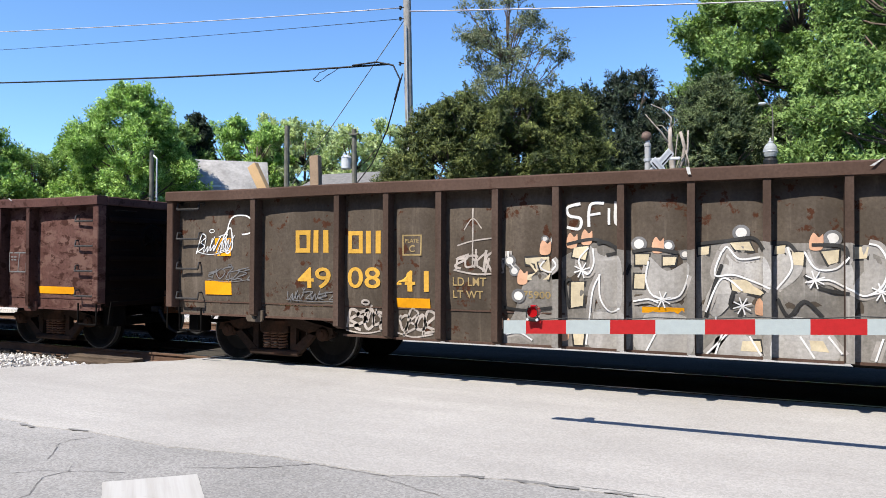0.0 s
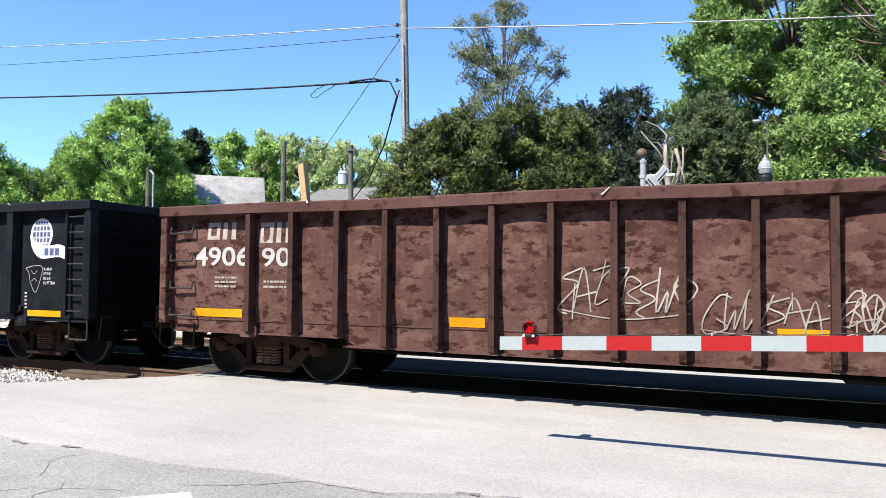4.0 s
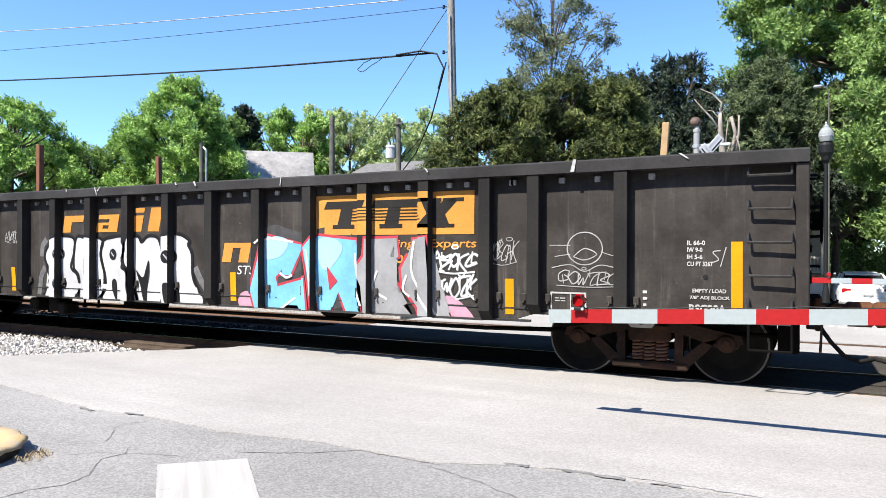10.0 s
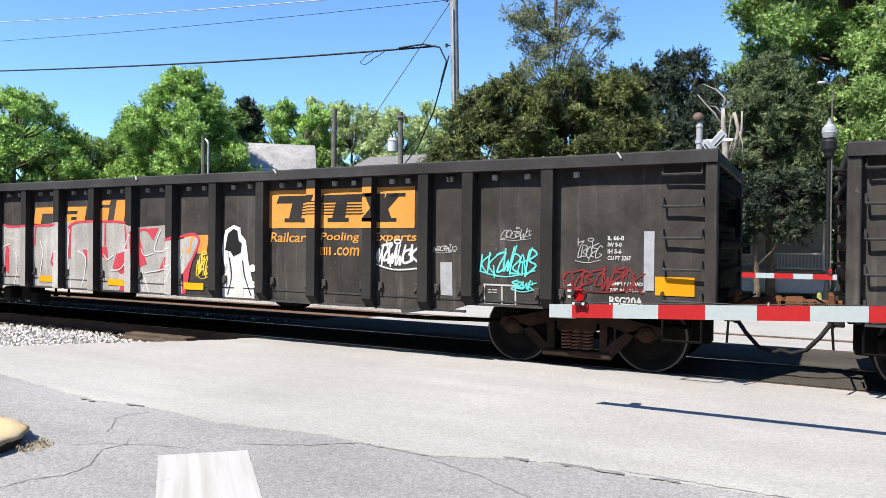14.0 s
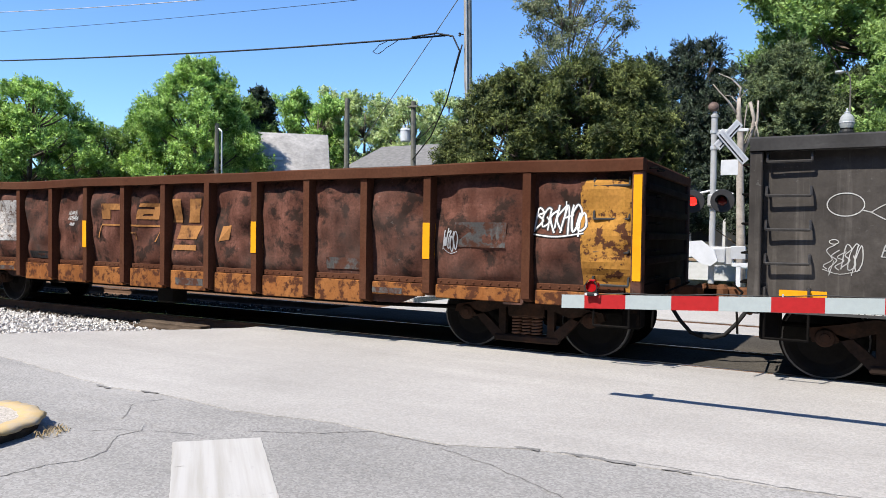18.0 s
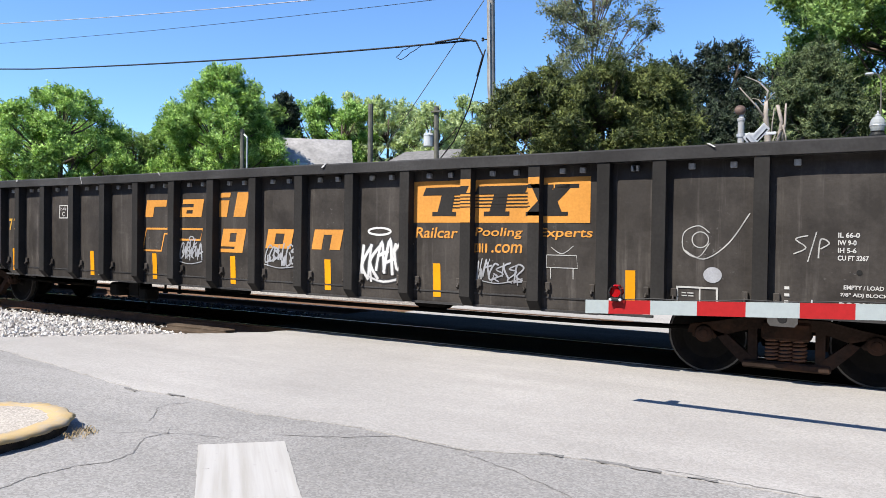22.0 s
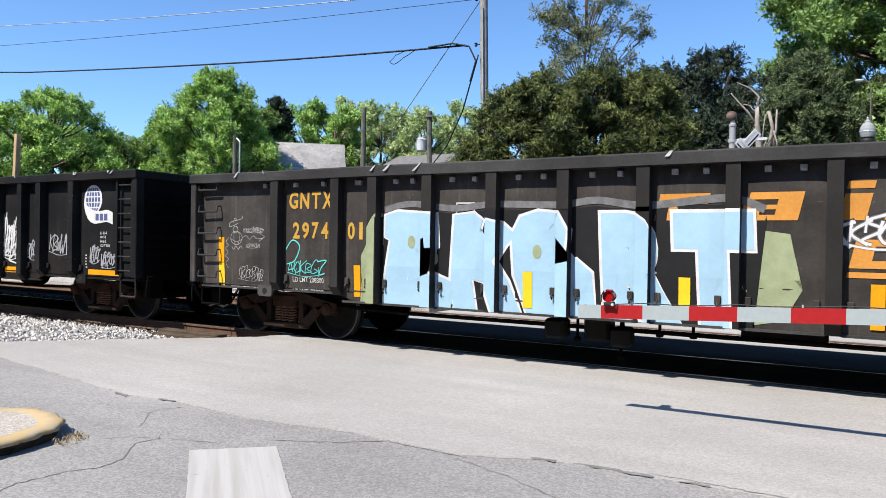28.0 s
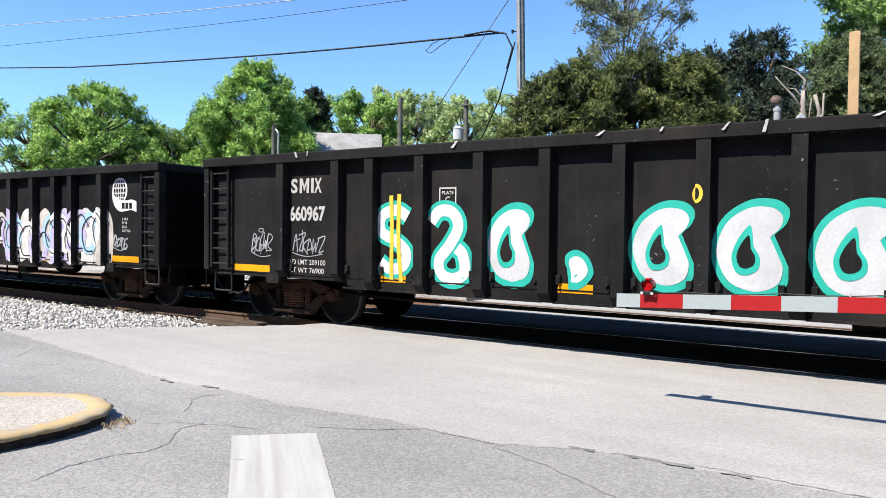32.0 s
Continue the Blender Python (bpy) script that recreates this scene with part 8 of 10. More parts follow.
for key in "ABCDEGHI":
    car, spec = CARS[key]
    for k in range({"A": 4, "B": 4, "C": 18, "D": 11, "E": 8, "G": 6, "H": 13, "I": 18}[key]):
        u = rng_s.uniform(0.6, spec["L"] - 0.6) - spec["L"] / 2
        t, zc = spec["top"], rng_s.uniform(0.03, 0.09) if rng_s.random() < 0.85 else rng_s.uniform(0.10, 0.18)
        w = rng_s.uniform(0.015, 0.05)
        d = rng_s.uniform(-0.10, 0.10)
        s = Shape().add([(u, -1.40, t + 0.008), (u + w, -1.40, t + 0.008), (u + w, -1.618, t + 0.010), (u, -1.618, t + 0.010), (u + w + d, -1.638, t - zc), (u + d * 1.2, -1.638, t - zc)], [(0, 1, 2, 3), (3, 2, 4, 5)])
        part("strapping_scrap", s, PALE_GREY, car, "torn grey strapping scrap")
    # pale blocks imitate sky light through holes along the top of the sheets
    if key in "DEGH":
        for r in spec["ribs"]:
            for d in (-0.30, 0.34):
                if 0.4 < r + d < spec["L"] - 0.4:
                    u = r + d - spec["L"] / 2
                    part("sky_hole_block", Shape().box(u - 0.035, u + 0.035, -1.50, -1.44, spec["top"] - 0.26, spec["top"] - 0.19, 0.006), PALE_GREY, car)

# rounded island with a painted kerb
def island():
    edge = curve([(-6.66, 3.26), (-6.23, 3.54), (-5.95, 3.60), (-5.64, 3.54), (-5.42, 3.38), (-5.30, 3.10), (-5.27, 2.85), (-5.30, 2.55), (-5.42, 1.9), (-5.8, 1.3), (-6.4, 1.0), (-7.2, 1.3), (-7.6, 2.1), (-7.3, 2.8)], 5, True)
    cx, cy, n = -6.3, 2.4, len(edge)
    e = thing("traffic_island", "low concrete island with a worn yellow kerb", "traffic island", kind="structure")
    rnd, vs = random.Random(2), []
    prof = [(0.975, 0.062), (1.0, 0.068), (1.0, 0.092), (0.975, 0.108), (0.86, 0.112), (0.86, 0.0)]
    face = [(0.955, -0.03), (0.965, 0.03), (0.975, 0.064), (0.93, 0.066)]
    # face colour holds dirt and the painted-in shade of the lip
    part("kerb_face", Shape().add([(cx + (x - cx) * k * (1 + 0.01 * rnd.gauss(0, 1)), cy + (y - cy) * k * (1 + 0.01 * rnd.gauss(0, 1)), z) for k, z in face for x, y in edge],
                                  [(i * n + q, i * n + (q + 1) % n, (i + 1) * n + (q + 1) % n, (i + 1) * n + q) for i in range(3) for q in range(n)]), plain("dirty_shaded_concrete", (0.045, 0.036, 0.028), 0.95, 0, 0.5, 9), e, "dirty kerb face with the lip's shade in its colour", True)
    for k, z in prof:
        for x, y in edge:
            j = 1 + 0.006 * rnd.gauss(0, 1)
            vs.append((cx + (x - cx) * k * j, cy + (y - cy) * k * j, z + (0.004 * rnd.gauss(0, 1) if z > 0.05 else 0)))
    part("kerb", Shape().add(vs, [(i * n + q, i * n + (q + 1) % n, (i + 1) * n + (q + 1) % n, (i + 1) * n + q) for i in range(len(prof) - 1) for q in range(n)]), KERB, e, "chipped kerb with worn yellow paint", True)
    part("infill", Shape().slab([(cx + (x - cx) * 0.865, cy + (y - cy) * 0.865) for x, y in edge], 0.0, 0.10), CONCRETE, e, "weathered concrete infill")


island()
s, rnd = Shape(), random.Random(6)
for k in range(90):
    f = rnd.random()
    x, y = -5.37 + 0.16 * f + rnd.gauss(0, 0.03), 3.25 + 0.25 * rnd.random()
    h, a = rnd.uniform(0.015, 0.05), rnd.uniform(0, 6.3)
    d = (math.cos(a) * h * 0.8, math.sin(a) * h * 0.8)
    s.add([(x - 0.004, y, -0.006), (x + 0.004, y, -0.006), (x + d[0] * 0.5, y + d[1] * 0.5, h * 0.8), (x + d[0], y + d[1], h)], [(0, 1, 2), (2, 1, 3)])
thing("dry_weeds", "dry straw-coloured weeds at the island kerb", "weeds", kind="stuff", shape=s, material=plain("dry_straw", (0.36, 0.28, 0.16), 0.9))

# ---- crossing gates and signals ----
GLOW_RED = plain("red_lens", (0.32, 0.006, 0.008), 0.12, 0, 0.2, 60, 0, 0.5)
DULL_LENS = plain("dark_red_lens", (0.10, 0.012, 0.010), 0.2, 0, 0.1, 30, 0)


def make_lit_lens():
    n = Nodes("lit_red_lens")
    n.put(n.bsdf.inputs["Emission Color"], (1.0, 0.03, 0.02, 1))
    n.put(n.bsdf.inputs["Emission Strength"], 0.8)
    return n.done((0.7, 0.02, 0.02), 0.2)


LIT_LENS = make_lit_lens()
POLE_WOOD = plain("weathered_pole_wood", (0.275, 0.26, 0.24), 0.9, 0, 0.35, 3, 0.5)
OLD_POLE = plain("grey_green_pole_wood", (0.13, 0.125, 0.105), 0.9, 0, 0.35, 3, 0.5)
CABLE = plain("black_cable", (0.015, 0.015, 0.016), 0.6)
BARE_WIRE = plain("bare_aluminium_wire", (0.42, 0.38, 0.40), 0.5, 0.3, 0.1)
WHITE_BOARD = plain("dull_white_board", (0.46, 0.47, 0.48), 0.5, 0, 0.1)
METAL_ROOF = plain("grey_metal_roofing", (0.30, 0.29, 0.28), 0.6, 0.1, 0.45, 0.6)
SHINGLE = plain("grey_shingles", (0.16, 0.155, 0.15), 0.9, 0, 0.3, 4, 0.4)
GREY_SIDING = plain("grey_siding", (0.33, 0.34, 0.35), 0.7, 0, 0.15, 3)
HOUSE_BRICK = plain("brown_red_brickwork", (0.20, 0.085, 0.06), 0.9, 0, 0.4, 9, 0.4)
PANE = plain("dark_window_glass", (0.02, 0.024, 0.028), 0.06, 0, 0.1, 3, 0)
LAMP_GLASS = plain("clouded_lamp_globe", (0.27, 0.285, 0.28), 0.25, 0, 0.05, 6, 0)
DARK_GREEN_PAINT = plain("dark_bronze_paint", (0.010, 0.011, 0.011), 0.6)
DEAD_WOOD = plain("bleached_dead_wood", (0.32, 0.28, 0.24), 0.85, 0, 0.35, 7, 0.5)


def near_gate():
    """The lowered arm before the train, on a mast out to the right."""
    y, slope = 6.40, 0.042
    g = thing("crossing_gate", "lowered red and white striped crossing gate arm", "crossing gate")
    z_of = lambda x: 0.977 + slope * (x + 2.20)
    edges = [-2.20, -1.98, -1.60, -1.20, -0.81, -0.405, -0.015, 0.39, 0.785] + [0.785 + 0.395 * k for k in range(1, 10)]
    arm = Shape()
    x0, x1 = -2.195, 4.5
    arm.add([(x0, y + 0.003, z_of(x0) - 0.057), (x1, y + 0.003, z_of(x1) - 0.057), (x1, y + 0.003, z_of(x1) + 0.057), (x0, y + 0.003, z_of(x0) + 0.057),
             (x0, y + 0.035, z_of(x0) - 0.057), (x1, y + 0.035, z_of(x1) - 0.057), (x1, y + 0.035, z_of(x1) + 0.057), (x0, y + 0.035, z_of(x0) + 0.057)],
            [(0, 1, 2, 3), (7, 6, 5, 4), (0, 4, 5, 1), (1, 5, 6, 2), (2, 6, 7, 3), (3, 7, 4, 0)])
    arm_ob = part("arm", arm, GALV, g, "aluminium arm behind the reflective strips")
    for k, (a, b) in enumerate(zip(edges, edges[1:])):
        s = Shape()
        h = 0.0625
        s.add([(a, y, z_of(a) - h), (b, y, z_of(b) - h), (b, y, z_of(b) + h), (a, y, z_of(a) + h), (a, y - 0.003, z_of(a) - h), (b, y - 0.003, z_of(b) - h), (b, y - 0.003, z_of(b) + h), (a, y - 0.003, z_of(a) + h)],
              [(0, 1, 2, 3), (7, 6, 5, 4), (0, 4, 5, 1), (1, 5, 6, 2), (2, 6, 7, 3), (3, 7, 4, 0)])
        part("stripe", s, GATE_RED if k % 2 else GATE_WHITE, arm_ob, "red reflective strip" if k % 2 else "pale reflective strip")
    part("wire", Shape().tube([(x, y + 0.018, z_of(x) + 0.068 + (0.012 if k % 3 == 1 else 0)) for k, x in enumerate(even(-1.85, 4.4, 24))], 0.005, 5), CABLE, g, "thin black lamp wire")
    for x in (-0.32, 1.25, 2.7):
        part("clip", Shape().box(x - 0.006, x + 0.006, y + 0.0, y + 0.04, z_of(x) + 0.055, z_of(x) + 0.085), GALV, g)
    # lamp on the arm
    x, z = -1.905, z_of(-1.905) + 0.06
    lamp = part("arm_lamp", Shape().box(x - 0.045, x + 0.045, y - 0.055, y + 0.055, z - 0.005, z + 0.028, 0.008), BLACK_PAINT, g, "red warning lamp on the arm")
    part("lens", Shape().lathe([(0.0, -0.052), (0.03, -0.05), (0.046, -0.035), (0.05, 0.0), (0.05, 0.03)], 20, pose(x, y - 0.02, z + 0.082, 90, 0, 0)).tube([(x, y - 0.03, z + 0.082), (x, y + 0.06, z + 0.082)], 0.05, 20), GLOW_RED, lamp, "red lens")
    part("cap", Shape().box(x - 0.03, x + 0.03, y - 0.03, y + 0.03, z + 0.125, z + 0.145, 0.008), GLOW_RED, lamp)
    for d in (-1, 1):
        part("bolt", Shape().tube([(x + d * 0.045, y - 0.06, z + 0.012), (x + d * 0.045, y - 0.035, z + 0.012)], 0.013, 10), WHITE_BOARD, lamp)
        part("guard", Shape().tube([(x + d * 0.052, y - 0.06, z + 0.03), (x + d * 0.056, y - 0.06, z + 0.09), (x + d * 0.03, y - 0.06, z + 0.135)], 0.006, 6), BLACK_PAINT, lamp)
    part("post", Shape().lathe([(0.22, 0.0), (0.22, 0.05), (0.09, 0.09), (0.075, 0.2), (0.075, 2.2), (0.0, 2.2)], 16, pose(4.75, y + 0.2, 0)), SILVER, g)
    part("gate_motor", Shape().box(4.5, 5.0, y - 0.15, y + 0.15, 0.95, 1.5, 0.03), SILVER, g)
    return g


near_gate()


def flasher(parent, x, y, z, lens):
    """Round black backboard with a hooded red lens and a silver housing behind."""
    f = part("signal_light", Shape().lathe([(0.0, -0.012), (0.26, -0.012), (0.27, 0.0), (0.26, 0.012), (0.0, 0.012)], 28, pose(x, y, z, 90, 0, 0)), BLACK_PAINT, parent, "round black signal light")
    hood = Shape()
    a = [math.radians(-20 + 220 * k / 16) for k in range(17)]
    vs = [(x + 0.13 * math.cos(q), y - 0.012, z + 0.13 * math.sin(q)) for q in a] + [(x + 0.13 * math.cos(q), y - 0.30 + 0.10 * (1 - math.sin(q)) * 0.5, z + 0.13 * math.sin(q)) for q in a]
    hood.add(vs, [(k, k + 1, k + 18, k + 17) for k in range(16)])
    part("hood", hood, BLACK_PAINT, f)
    part("lens", Shape().lathe([(0.0, 0.03), (0.06, 0.025), (0.11, 0.0), (0.11, -0.01)], 24, pose(x, y - 0.014, z, 90, 0, 0)), lens, f, "lit red lens" if lens is LIT_LENS else "unlit red lens", True)
    part("housing", Shape().lathe([(0.12, 0.0), (0.12, -0.10), (0.08, -0.18), (0.0, -0.19)], 20, pose(x, y + 0.012, z, 90, 0, 0)), SILVER, f)
    return f


def far_signal():
    x, y = -2.45, 17.9
    g = thing("crossing_signal", "silver crossing signal mast with flashing red lights", "crossing signal")
    part("mast", Shape().lathe([(0.20, -0.1), (0.20, 0.04), (0.10, 0.10), (0.072, 0.2), (0.072, 4.42), (0.085, 4.44), (0.085, 4.50), (0.05, 4.52), (0.05, 4.58)], 18, pose(x, y, 0)), SILVER, g, smooth=False)
    part("bell", Shape().lathe([(0.0, 0.06), (0.08, 0.05), (0.12, 0.0), (0.125, -0.05), (0.10, -0.06), (0.0, -0.05)], 20, pose(x - 0.02, y - 0.04, 4.70, 70, 0, 15)), plain("bell_bronze", (0.16, 0.11, 0.09), 0.7, 0.2, 0.5), g, "weathered bell on top of the mast", True)
    # crossed boards and their carrier
    for z in (4.10, 3.72):
        part("band", Shape().lathe([(0.074, -0.04), (0.09, -0.04), (0.09, 0.04), (0.074, 0.04)], 14, pose(x, y, z)), GALV, g)
    part("bracket", Shape().box(x - 0.1, x + 0.75, y + 0.01, y + 0.05, 4.08, 4.15, 0.01), WHITE_BOARD, g)
    for ang, dx, dz, ln in ((48, 0.32, 4.00, 0.80), (-48, 0.42, 3.72, 0.95)):
        b = part("crossbuck_board", Shape().box(-ln / 2, ln / 2, -0.012, 0.012, -0.10, 0.10, 0.004), WHITE_BOARD, g, m=pose(x + dx, y - 0.10, dz, 0, -ang, 30))
        for zz in (-0.045, 0.05):
            part("bar", Shape().box(-ln / 2 + 0.05, ln / 2 - 0.05, -0.016, -0.012, zz - 0.022, zz + 0.012), BLACK_PAINT if zz < 0 else GALV, b)
    part("number_plate", Shape().box(x + 0.17, x + 0.55, y - 0.08, y - 0.06, 3.06, 3.42, 0.006), WHITE_BOARD, g)
    part("cross_arm", Shape().tube([(x - 0.42, y, 2.62), (x, y, 2.72), (x + 0.45, y, 2.62)], 0.03, 8), GALV, g)
    part("junction_box", Shape().box(x - 0.10, x + 0.10, y - 0.17, y - 0.07, 2.32, 2.62, 0.03), SILVER, g)
    flasher(g, x - 0.41, y - 0.28, 2.44, LIT_LENS)
    flasher(g, x + 0.25, y - 0.28, 2.45, DULL_LENS)
    # gate motor, counterweights and the arm
    part("gate_motor", Shape().box(x - 0.10, x + 0.50, y - 0.22, y + 0.10, 0.95, 1.38, 0.03), SILVER, g)
    part("motor_cover", Shape().box(x - 0.08, x + 0.34, y - 0.26, y - 0.22, 1.0, 1.34, 0.02), GALV, g)
    part("counterweight", Shape().prism([(x - 1.22, 1.02), (x - 1.22, 1.40), (x - 0.45, 1.50), (x - 0.18, 1.52), (x + 0.10, 1.30), (x + 0.18, 1.05), (x + 0.02, 0.92), (x - 0.22, 1.0), (x - 0.40, 1.14), (x - 0.62, 1.06)], y - 0.34, y - 0.28), WHITE_BOARD, g, "white counterweight arm")
    for k in (-0.85, -0.68):
        part("bolt", Shape().box(x + k - 0.018, x + k + 0.018, y - 0.36, y - 0.34, 1.14, 1.36, 0.005), GALV, g)
    part("arm_support", Shape().box(x + 0.48, x + 0.98, y - 0.30, y - 0.24, 0.92, 1.02, 0.01).box(x + 0.58, x + 0.68, y - 0.30, y - 0.20, 0.0, 0.95, 0.01), WHITE_BOARD, g, "white support post")
    part("service_box", Shape().box(x + 0.46, x + 0.78, y - 0.36, y - 0.26, 1.10, 1.40, 0.01), GALV, g)
    edges = even(-2.0, 6.0, 20)
    for k, (a, b) in enumerate(zip(edges, edges[1:])):
        part("stripe", Shape().box(a, b, y + 0.38, y + 0.41, 0.87, 0.99), GATE_RED if k % 2 else GATE_WHITE, g)
    part("arm_lamp", Shape().lathe([(0.0, 0.04), (0.04, 0.03), (0.05, 0.0), (0.05, -0.03), (0.0, -0.03)], 14, pose(0.35, y + 0.36, 1.06, 90, 0, 0)), GLOW_RED, g)
    return g


far_signal()


# ---- street furniture behind the tracks ----
def acorn_lamp(x, y, z_top):
    """Old-style post lamp with an acorn globe."""
    z0 = ground_z(x, y) - 0.05
    g = thing("street_lamp", "dark post lamp with a clouded acorn globe", "street lamp", pose(x, y, 0), group="post lamps")
    h = z_top - 0.56
    part("post", Shape().lathe([(0.20, z0), (0.20, z0 + 0.25), (0.13, z0 + 0.45), (0.09, z0 + 0.9), (0.06, z0 + 1.1), (0.05, h - 0.60), (0.08, h - 0.56), (0.0, h - 0.56)], 16), DARK_GREEN_PAINT, g)
    part("fitter", Shape().lathe([(0.06, h - 0.56), (0.11, h - 0.50), (0.13, h - 0.40), (0.185, h - 0.30), (0.19, h - 0.10), (0.15, h - 0.03), (0.17, h), (0.0, h)], 16), DARK_GREEN_PAINT, g, "dark vase-shaped fitter")
    part("globe", Shape().lathe([(0.15, h), (0.17, h + 0.06), (0.19, h + 0.15), (0.185, h + 0.22), (0.16, h + 0.30), (0.11, h + 0.37), (0.06, h + 0.40)], 18), LAMP_GLASS, g, "clouded acorn-shaped globe")
    part("band", Shape().lathe([(0.190, h + 0.135), (0.196, h + 0.15), (0.192, h + 0.165)], 18), GALV, g)
    part("finial", Shape().lathe([(0.065, h + 0.39), (0.07, h + 0.43), (0.025, h + 0.47), (0.03, h + 0.51), (0.0, h + 0.56)], 12), GALV, g)
    return g


acorn_lamp(0.35, 22.0, 5.14)
acorn_lamp(-40.2, 30.0, 5.1)

g = thing("street_light", "slim arm of a tall grey street light", "street light", pose(0.46, 24.5, 0))
part("pole", Shape().tube([(0, 0, ground_z(0, 24.5)), (0, 0, 3.0), (0, 0, 6.2)], 0.04, 10, 0.022), OLD_POLE, g)
part("arm", Shape().tube([(0, 0, 6.15), (-0.02, 0, 6.45), (-0.10, 0, 6.60), (-0.22, 0, 6.62)], 0.018, 8), OLD_POLE, g)
part("lamp_head", Shape().box(-0.42, -0.2, -0.08, 0.08, 6.58, 6.66, 0.03), GALV, g)


def snag():
    """A broken dead tree with bleached limbs."""
    g = thing("dead_tree", "broken dead tree with bleached bare limbs", "tree", pose(-2.05, 20.0, 0))
    part("trunk", Shape().tube([(0.05, 0, -0.4), (0.02, 0, 1.5), (-0.03, 0, 3.0), (-0.04, 0, 4.2), (-0.10, 0, 4.85), (-0.10, 0.02, 5.25)], 0.13, 9, 0.045), DEAD_WOOD, g, smooth=True)
    limbs = [([(-0.10, 0, 4.75), (-0.30, -0.1, 5.10), (-0.55, -0.15, 5.40), (-0.72, -0.2, 5.62)], 0.05, 0.02), ([(-0.10, 0, 5.05), (-0.28, 0, 5.30), (-0.45, 0.1, 5.36)], 0.03, 0.012),
             ([(-0.11, 0, 5.2), (-0.06, 0, 5.5), (-0.30, 0.1, 5.78), (-0.62, 0.1, 5.95)], 0.045, 0.015), ([(-0.10, 0, 5.2), (0.02, 0, 5.36), (0.10, 0, 5.45)], 0.02, 0.01),
             ]
    limbs += [([(0.0, 0.1, 3.8), (0.22, 0.1, 4.35), (0.27, 0.05, 4.70), (0.17, 0, 5.12)], 0.085, 0.07), ([(0.30, 0.05, 4.2), (0.35, 0.05, 4.65), (0.36, 0.05, 5.15)], 0.06, 0.035),
             ([(0.02, 0.05, 4.1), (0.06, 0, 4.7), (0.10, 0, 5.05)], 0.03, 0.02), ([(0.30, 0, 4.6), (0.38, 0, 4.30), (0.40, 0, 3.9)], 0.03, 0.02), ([(0.02, 0, 4.0), (0.15, 0, 4.4), (0.36, 0, 4.55)], 0.03, 0.02)]
    for pts, r0, r1 in limbs:
        part("limb", Shape().tube(pts, r0 * 0.62, 7, r1 * 0.6), DEAD_WOOD, g, smooth=True)


snag()

# utility poles and wires
WIRE_Y = 26.0
g = thing("utility_pole", "tall weathered wooden utility pole", "utility pole")
part("pole", Shape().tube([(-12.42, WIRE_Y, -1.0), (-12.78, WIRE_Y, 3.68), (-13.09, WIRE_Y, 7.9), (-13.22, WIRE_Y, 13.17), (-13.33, WIRE_Y, 16.68)], 0.20, 12, 0.145), POLE_WOOD, g, smooth=True)
part("conduit", Shape().tube([(-12.91, WIRE_Y - 0.22, 3.4), (-13.04, WIRE_Y - 0.22, 7.9), (-13.13, WIRE_Y - 0.21, 11.22)], 0.023, 6), GALV, g)
for z in (9.72, 11.58, 12.04):
    part("insulator", Shape().lathe([(0.025, -0.08), (0.065, -0.05), (0.04, 0.0), (0.065, 0.05), (0.025, 0.08)], 10, pose(-13.43, WIRE_Y - 0.15, z)).tube([(-13.43, WIRE_Y - 0.15, z), (-13.13, WIRE_Y - 0.06, z)], 0.02, 6), BLACK_PAINT, g)
g = thing("utility_pole", "short grey-green wooden utility pole behind the track", "utility pole", group="far poles")
part("pole", Shape().tube([(-22.1, 30, -0.9), (-22.1, 30, 4), (-22.1, 30, 8.5)], 0.16, 10, 0.13), OLD_POLE, g)
g = thing("utility_pole", "wooden utility pole carrying a pale transformer can", "utility pole", group="far poles")
part("pole", Shape().tube([(-18.0, 30, -0.9), (-18.05, 30, 4), (-18.1, 30, 8.05)], 0.15, 10, 0.12), OLD_POLE, g)
part("transformer", Shape().lathe([(0.0, 6.08), (0.22, 6.08), (0.25, 6.12), (0.25, 6.62), (0.27, 6.64), (0.22, 6.74), (0.0, 6.78)], 18, pose(-18.47, 29.9, 0)), WHITE_BOARD, g, "pale grey transformer can")
for k in (-0.1, 0.1):
    part("bushing", Shape().lathe([(0.04, 0), (0.05, 0.04), (0.03, 0.1), (0.045, 0.14), (0.0, 0.2)], 8, pose(-18.47 + k, 29.85, 6.74)), WHITE_BOARD, g)
part("cross_arm", Shape().box(-18.3, -17.75, 29.80, 29.88, 7.74, 7.82, 0.01), OLD_POLE, g)
g = thing("utility_pole", "dark wooden utility pole with a thin pole beside it", "utility pole", group="far poles")
part("pole", Shape().tube([(-31.4, 30, -0.9), (-31.4, 30, 4), (-31.4, 30, 7.8)], 0.15, 10, 0.12), OLD_POLE, g)
part("riser", Shape().tube([(-31.0, 30, 2.5), (-31.0, 30, 5), (-31.0, 30, 7.3), (-31.25, 30, 7.5)], 0.05, 8), GALV, g)


def cable(label, pts, r, mat, sag=0.25, y=20.0):
    """A wire through points, hanging a little between them."""
    out = []
    for a, b in zip(pts, pts[1:]):
        n = 10
        for k in range(n):
            t = k / n
            out.append((a[0] + (b[0] - a[0]) * t, y, a[1] + (b[1] - a[1]) * t - sag * 4 * t * (1 - t)))
    out.append((pts[-1][0], y, pts[-1][1]))
    thing("overhead_cable", label, "cable", group="overhead cables", shape=Shape().tube(out, r, 6), material=mat, smooth=True)


